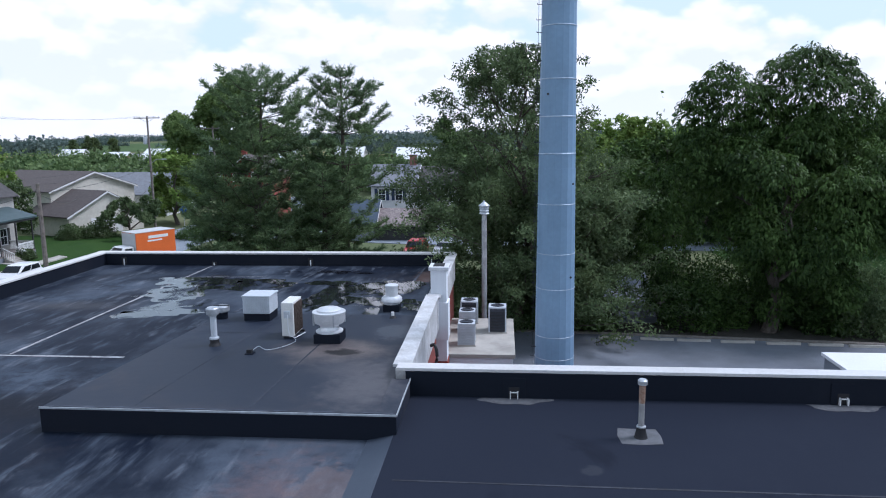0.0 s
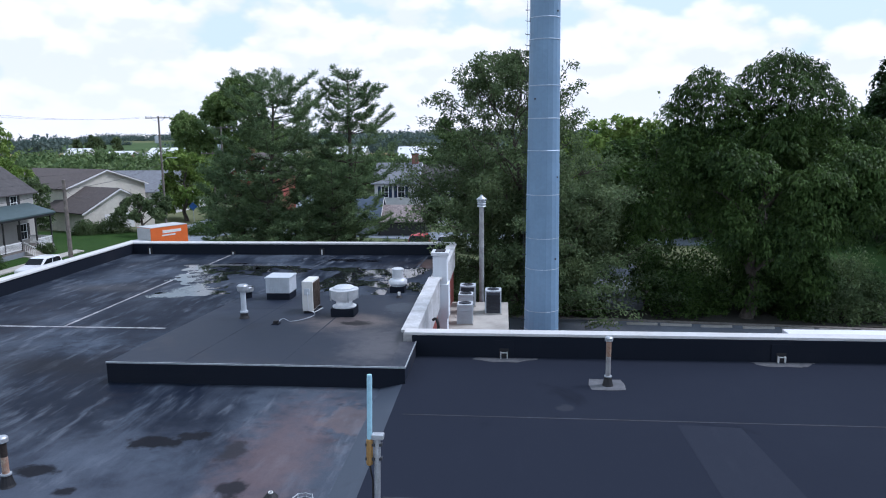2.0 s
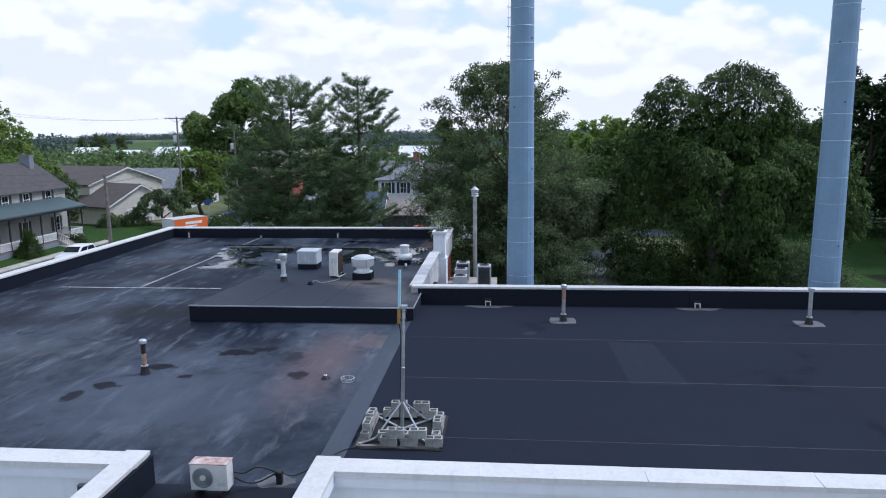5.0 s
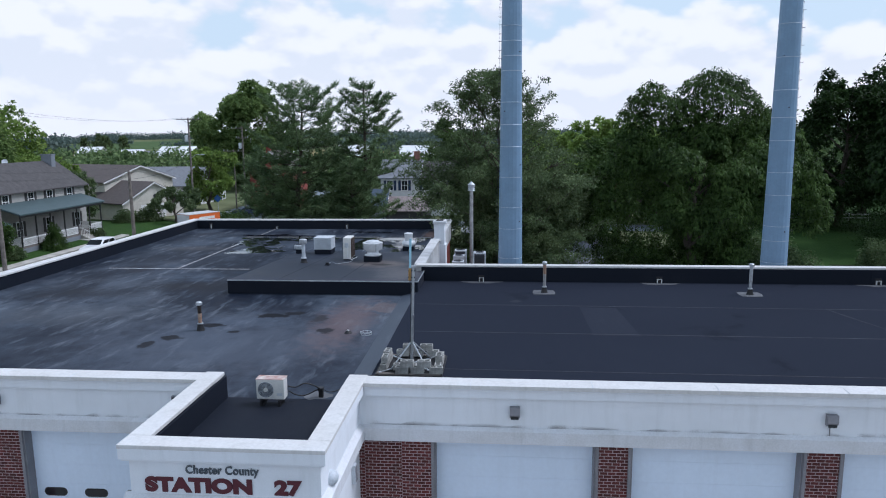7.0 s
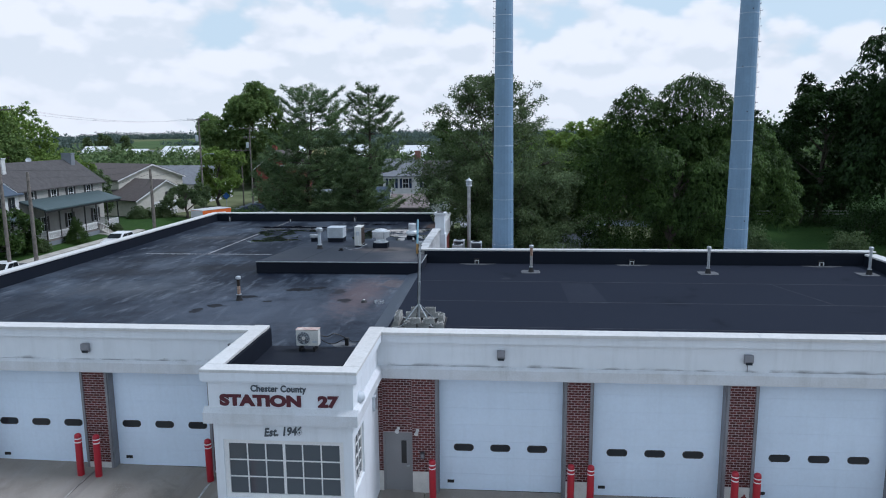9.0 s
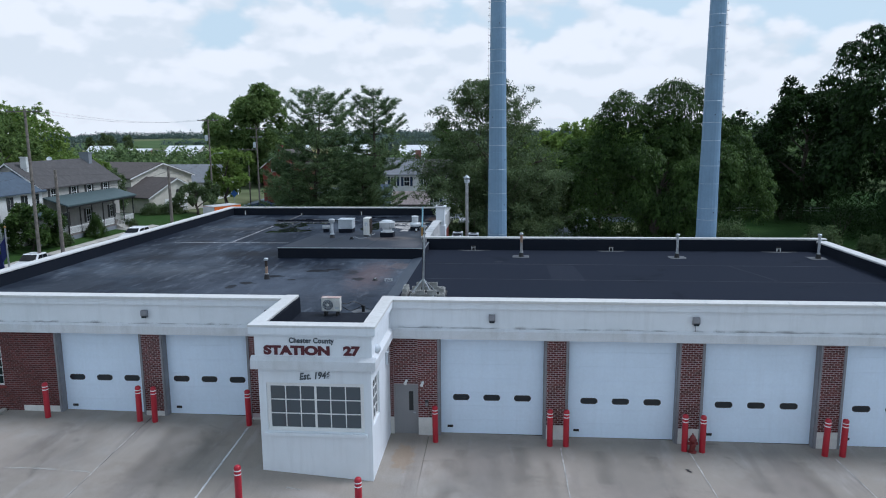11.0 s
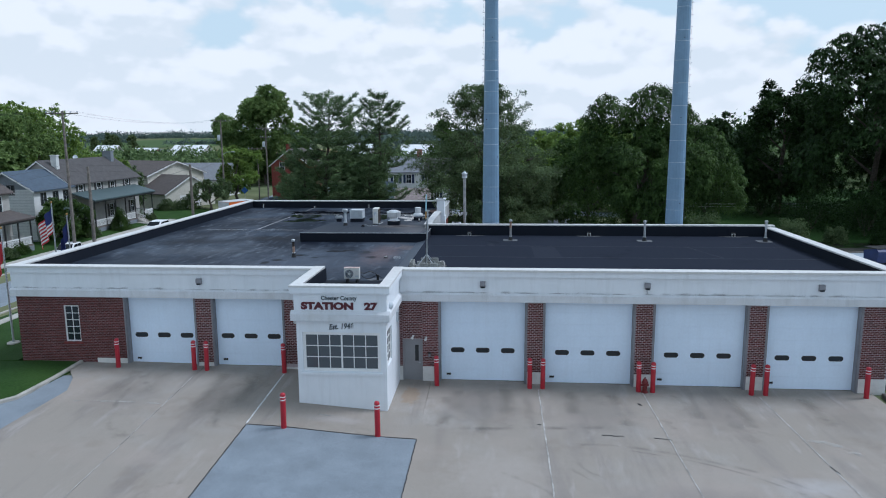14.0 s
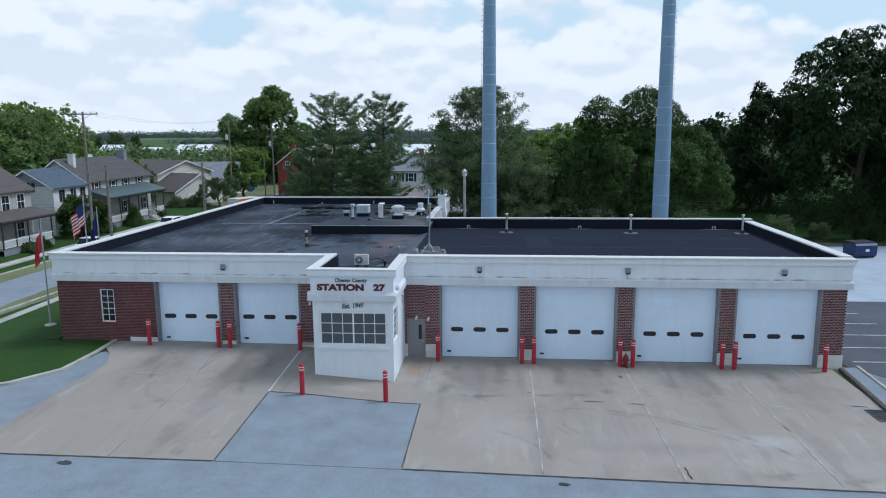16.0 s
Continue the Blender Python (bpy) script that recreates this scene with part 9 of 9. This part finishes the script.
for k, (x, y, h_, r_) in enumerate(((-98, 112, 19, 9), (-94, 101, 17, 8), (-112, 124, 20, 9), (-92, 90, 16.5, 7), (-84, 70, 14, 6.5), (-70, 60, 12.5, 5.5), (-72, 46, 13, 5.5))):
    broadleaf("maple_tree", "green tree standing behind the houses", x, y, h_, r_, r_, 2.0, 60 + k, "leaf_soft" if k % 2 else "leaf_light", 12000, 0.6, 0.34, 0.2, 24, 0.35, 0.36, group="trees behind the houses")
# undergrowth
bush("yew_bush", "clipped dark conical yew before the porch", -47.2, 54.2, 2.8, 1.3, 3, "leaf_dark", 12000, 0.11, True)
for k, (x, y, h_, r_, m_) in enumerate(((12.4, 41.4, 3.4, 2.2, "leaf_dark"), (6.2, 41.2, 1.3, 1.6, "leaf_dark"), (22.6, 40.6, 2.4, 2.2, "leaf_mid"), (25.4, 41.0, 2.8, 2.2, "leaf_mid"), (2.8, 41.2, 1.2, 1.7, "leaf_dark"),
                                       (35.6, 47.0, 2.5, 1.9, "leaf_mid"), (40.2, 46.5, 1.7, 1.3, "leaf_mid"), (45.0, 45.0, 1.6, 1.6, "leaf_oak_shade"), (46.0, 52.0, 6.0, 4.0, "leaf_oak_shade"), (52.0, 50.0, 6.5, 4.5, "leaf_oak_shade"), (42.5, 58.0, 5.0, 3.5, "leaf_oak_shade"), (49.0, 57.0, 6.0, 4.0, "leaf_oak_shade"), (38.0, 84.0, 6.0, 5.0, "leaf_dark"), (30.0, 84.0, 5.0, 5.0, "leaf_dark"), (57.0, 45.0, 5.0, 4.0, "leaf_oak_shade"), (24.5, 60.0, 4.5, 3.5, "leaf_dark"), (28.0, 75.0, 5.5, 4.5, "leaf_dark"), (34.5, 77.0, 5.0, 4.5, "leaf_dark"), (41.5, 73.0, 6.0, 4.5, "leaf_oak_shade"), (47.5, 67.0, 6.0, 4.5, "leaf_oak_shade"), (55.0, 62.0, 6.5, 5.0, "leaf_oak_shade"), (-49.5, 79.0, 1.9, 2.0, "leaf_mid"), (-52.0, 77.5, 1.7, 1.7, "leaf_mid"), (-3.5, 41.5, 2.2, 2.4, "leaf_dark"),
                                       (-47.8, 63.3, 1.0, 0.9, "leaf_mid"), (-47.6, 48.0, 1.2, 1.2, "leaf_mid"), (-48.2, 35.5, 1.1, 1.3, "leaf_dark"), (-47.5, 33.0, 0.9, 1.1, "leaf_mid"), (-6.5, 58.0, 2.2, 2.4, "leaf_mid"), (-38.5, 82.5, 1.6, 2.8, "leaf_dark"), (14.4, 42.4, 2.2, 2.0, "leaf_dark"), (18.8, 43.4, 2.6, 2.2, "leaf_dark"), (16.8, 44.5, 3.2, 2.4, "leaf_dark"), (20.4, 41.0, 2.0, 1.6, "leaf_dark"), (13.0, 47.0, 4.6, 2.8, "leaf_dark"), (17.0, 48.5, 4.6, 3.0, "leaf_dark"), (21.5, 48.0, 4.4, 3.0, "leaf_dark"), (26.0, 47.5, 3.4, 2.6, "leaf_mid"), (4.5, 47.0, 3.6, 3.0, "leaf_dark"), (0.0, 46.5, 3.6, 3.0, "leaf_dark"))):
    bush("shrub", "leafy green shrub at the edge of the paving", x, y, h_, r_, 100 + k, m_, 3200, 0.24)


# distant woods: one mass of foliage in uneven rows
def far_woods():
    rg = np.random.default_rng(77)
    C, A, N, Ls = [], [], [], []

    def clump(x, y, r, h, q, L):
        d = unit(rg.normal(size=(q, 3)))
        d[:, 2] = np.abs(d[:, 2])
        k = rg.uniform(0.5, 1.0, q)[:, None] * (1 + 0.2 * np.sin(d[:, :1] * 6 + x) + 0.15 * np.sin(d[:, 1:2] * 8 + y))
        C.append(np.array([x, y, h * 0.18]) + d * k * np.array([r, r, h * 0.82]))
        A.append(unit(rg.normal(size=(q, 3))))
        N.append(unit(rg.normal(size=(q, 3)) + np.array([0, -0.5, 1])))
        Ls.append(rg.uniform(0.7, 1.3, q) * L)
    # hedgerow trees in the middle distance: several heads a tree
    for x0, x1, y, n, h in ((-210, -80, 215, 40, 5.0), (-180, -62, 182, 44, 5.2), (-150, -60, 150, 36, 5.6), (-112, -62, 124, 18, 6.0), (-60, 20, 150, 24, 5.5), (-70, 40, 200, 26, 7), (20, 130, 130, 34, 13), (-250, -160, 240, 22, 6), (-200, -112, 252, 44, 6.0), (40, 160, 170, 26, 14), (-12, 30, 120, 12, 8)):
        for k in range(n):
            x = x0 + (x1 - x0) * (k + rg.random()) / n
            hh = h * rg.uniform(0.6, 1.45)
            yy = y + rg.normal() * 6
            for j in range(3):
                q = hh * rg.uniform(0.7, 1.0)
                clump(x + rg.normal() * hh * 0.35, yy + rg.normal() * hh * 0.3, hh * rg.uniform(0.4, 0.65), q, 170, 1.15)
    near = len(C)
    # far belts, with aerial haze put into their leaf colour
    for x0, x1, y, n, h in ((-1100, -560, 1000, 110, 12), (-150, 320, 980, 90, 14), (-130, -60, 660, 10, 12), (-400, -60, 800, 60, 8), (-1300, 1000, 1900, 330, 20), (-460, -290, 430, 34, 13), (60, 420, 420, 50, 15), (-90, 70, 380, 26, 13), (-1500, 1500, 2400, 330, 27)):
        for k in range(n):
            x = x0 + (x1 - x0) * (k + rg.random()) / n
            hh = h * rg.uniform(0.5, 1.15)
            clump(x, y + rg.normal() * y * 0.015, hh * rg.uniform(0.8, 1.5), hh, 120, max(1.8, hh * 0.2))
    for name, lo, hi, material, label in (("hedgerow_trees", 0, near, "leaf_hedge", "green hedgerow trees between the houses and the farms"), ("far_woods", near, len(C), "leaf_far", "distant green woods on the horizon, haze put into their colour")):
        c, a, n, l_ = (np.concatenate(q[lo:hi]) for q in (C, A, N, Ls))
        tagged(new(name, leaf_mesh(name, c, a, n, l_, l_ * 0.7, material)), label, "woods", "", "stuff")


far_woods()
for k, (x, y, h_, r_) in enumerate(((-270.5, 420, 11.0, 3.2), (-263.0, 424, 13.5, 3.4), (-255.5, 419, 12.5, 3.3), (-247.5, 426, 12.0, 3.2))):
    broadleaf("oak_tree", "dark round tree in the far farmstead row", x, y, h_, r_, r_, 1.0, 180 + k, "leaf_mid", 3500, 0.9, 0.5, 0.2, 16, 0.3, 0.38, shape=0.4, group="far farmstead trees")
broadleaf("oak_tree", "dark round tree far down the road", -10.0, 150.0, 15.0, 7.0, 6, 1.5, 91, "leaf_dark", 6000, 0.9, 0.5, 0.2, 18, 0.4, 0.36)
# ---------------- loose bricks of the entrance wall, last ----------------
lay_near_bricks()
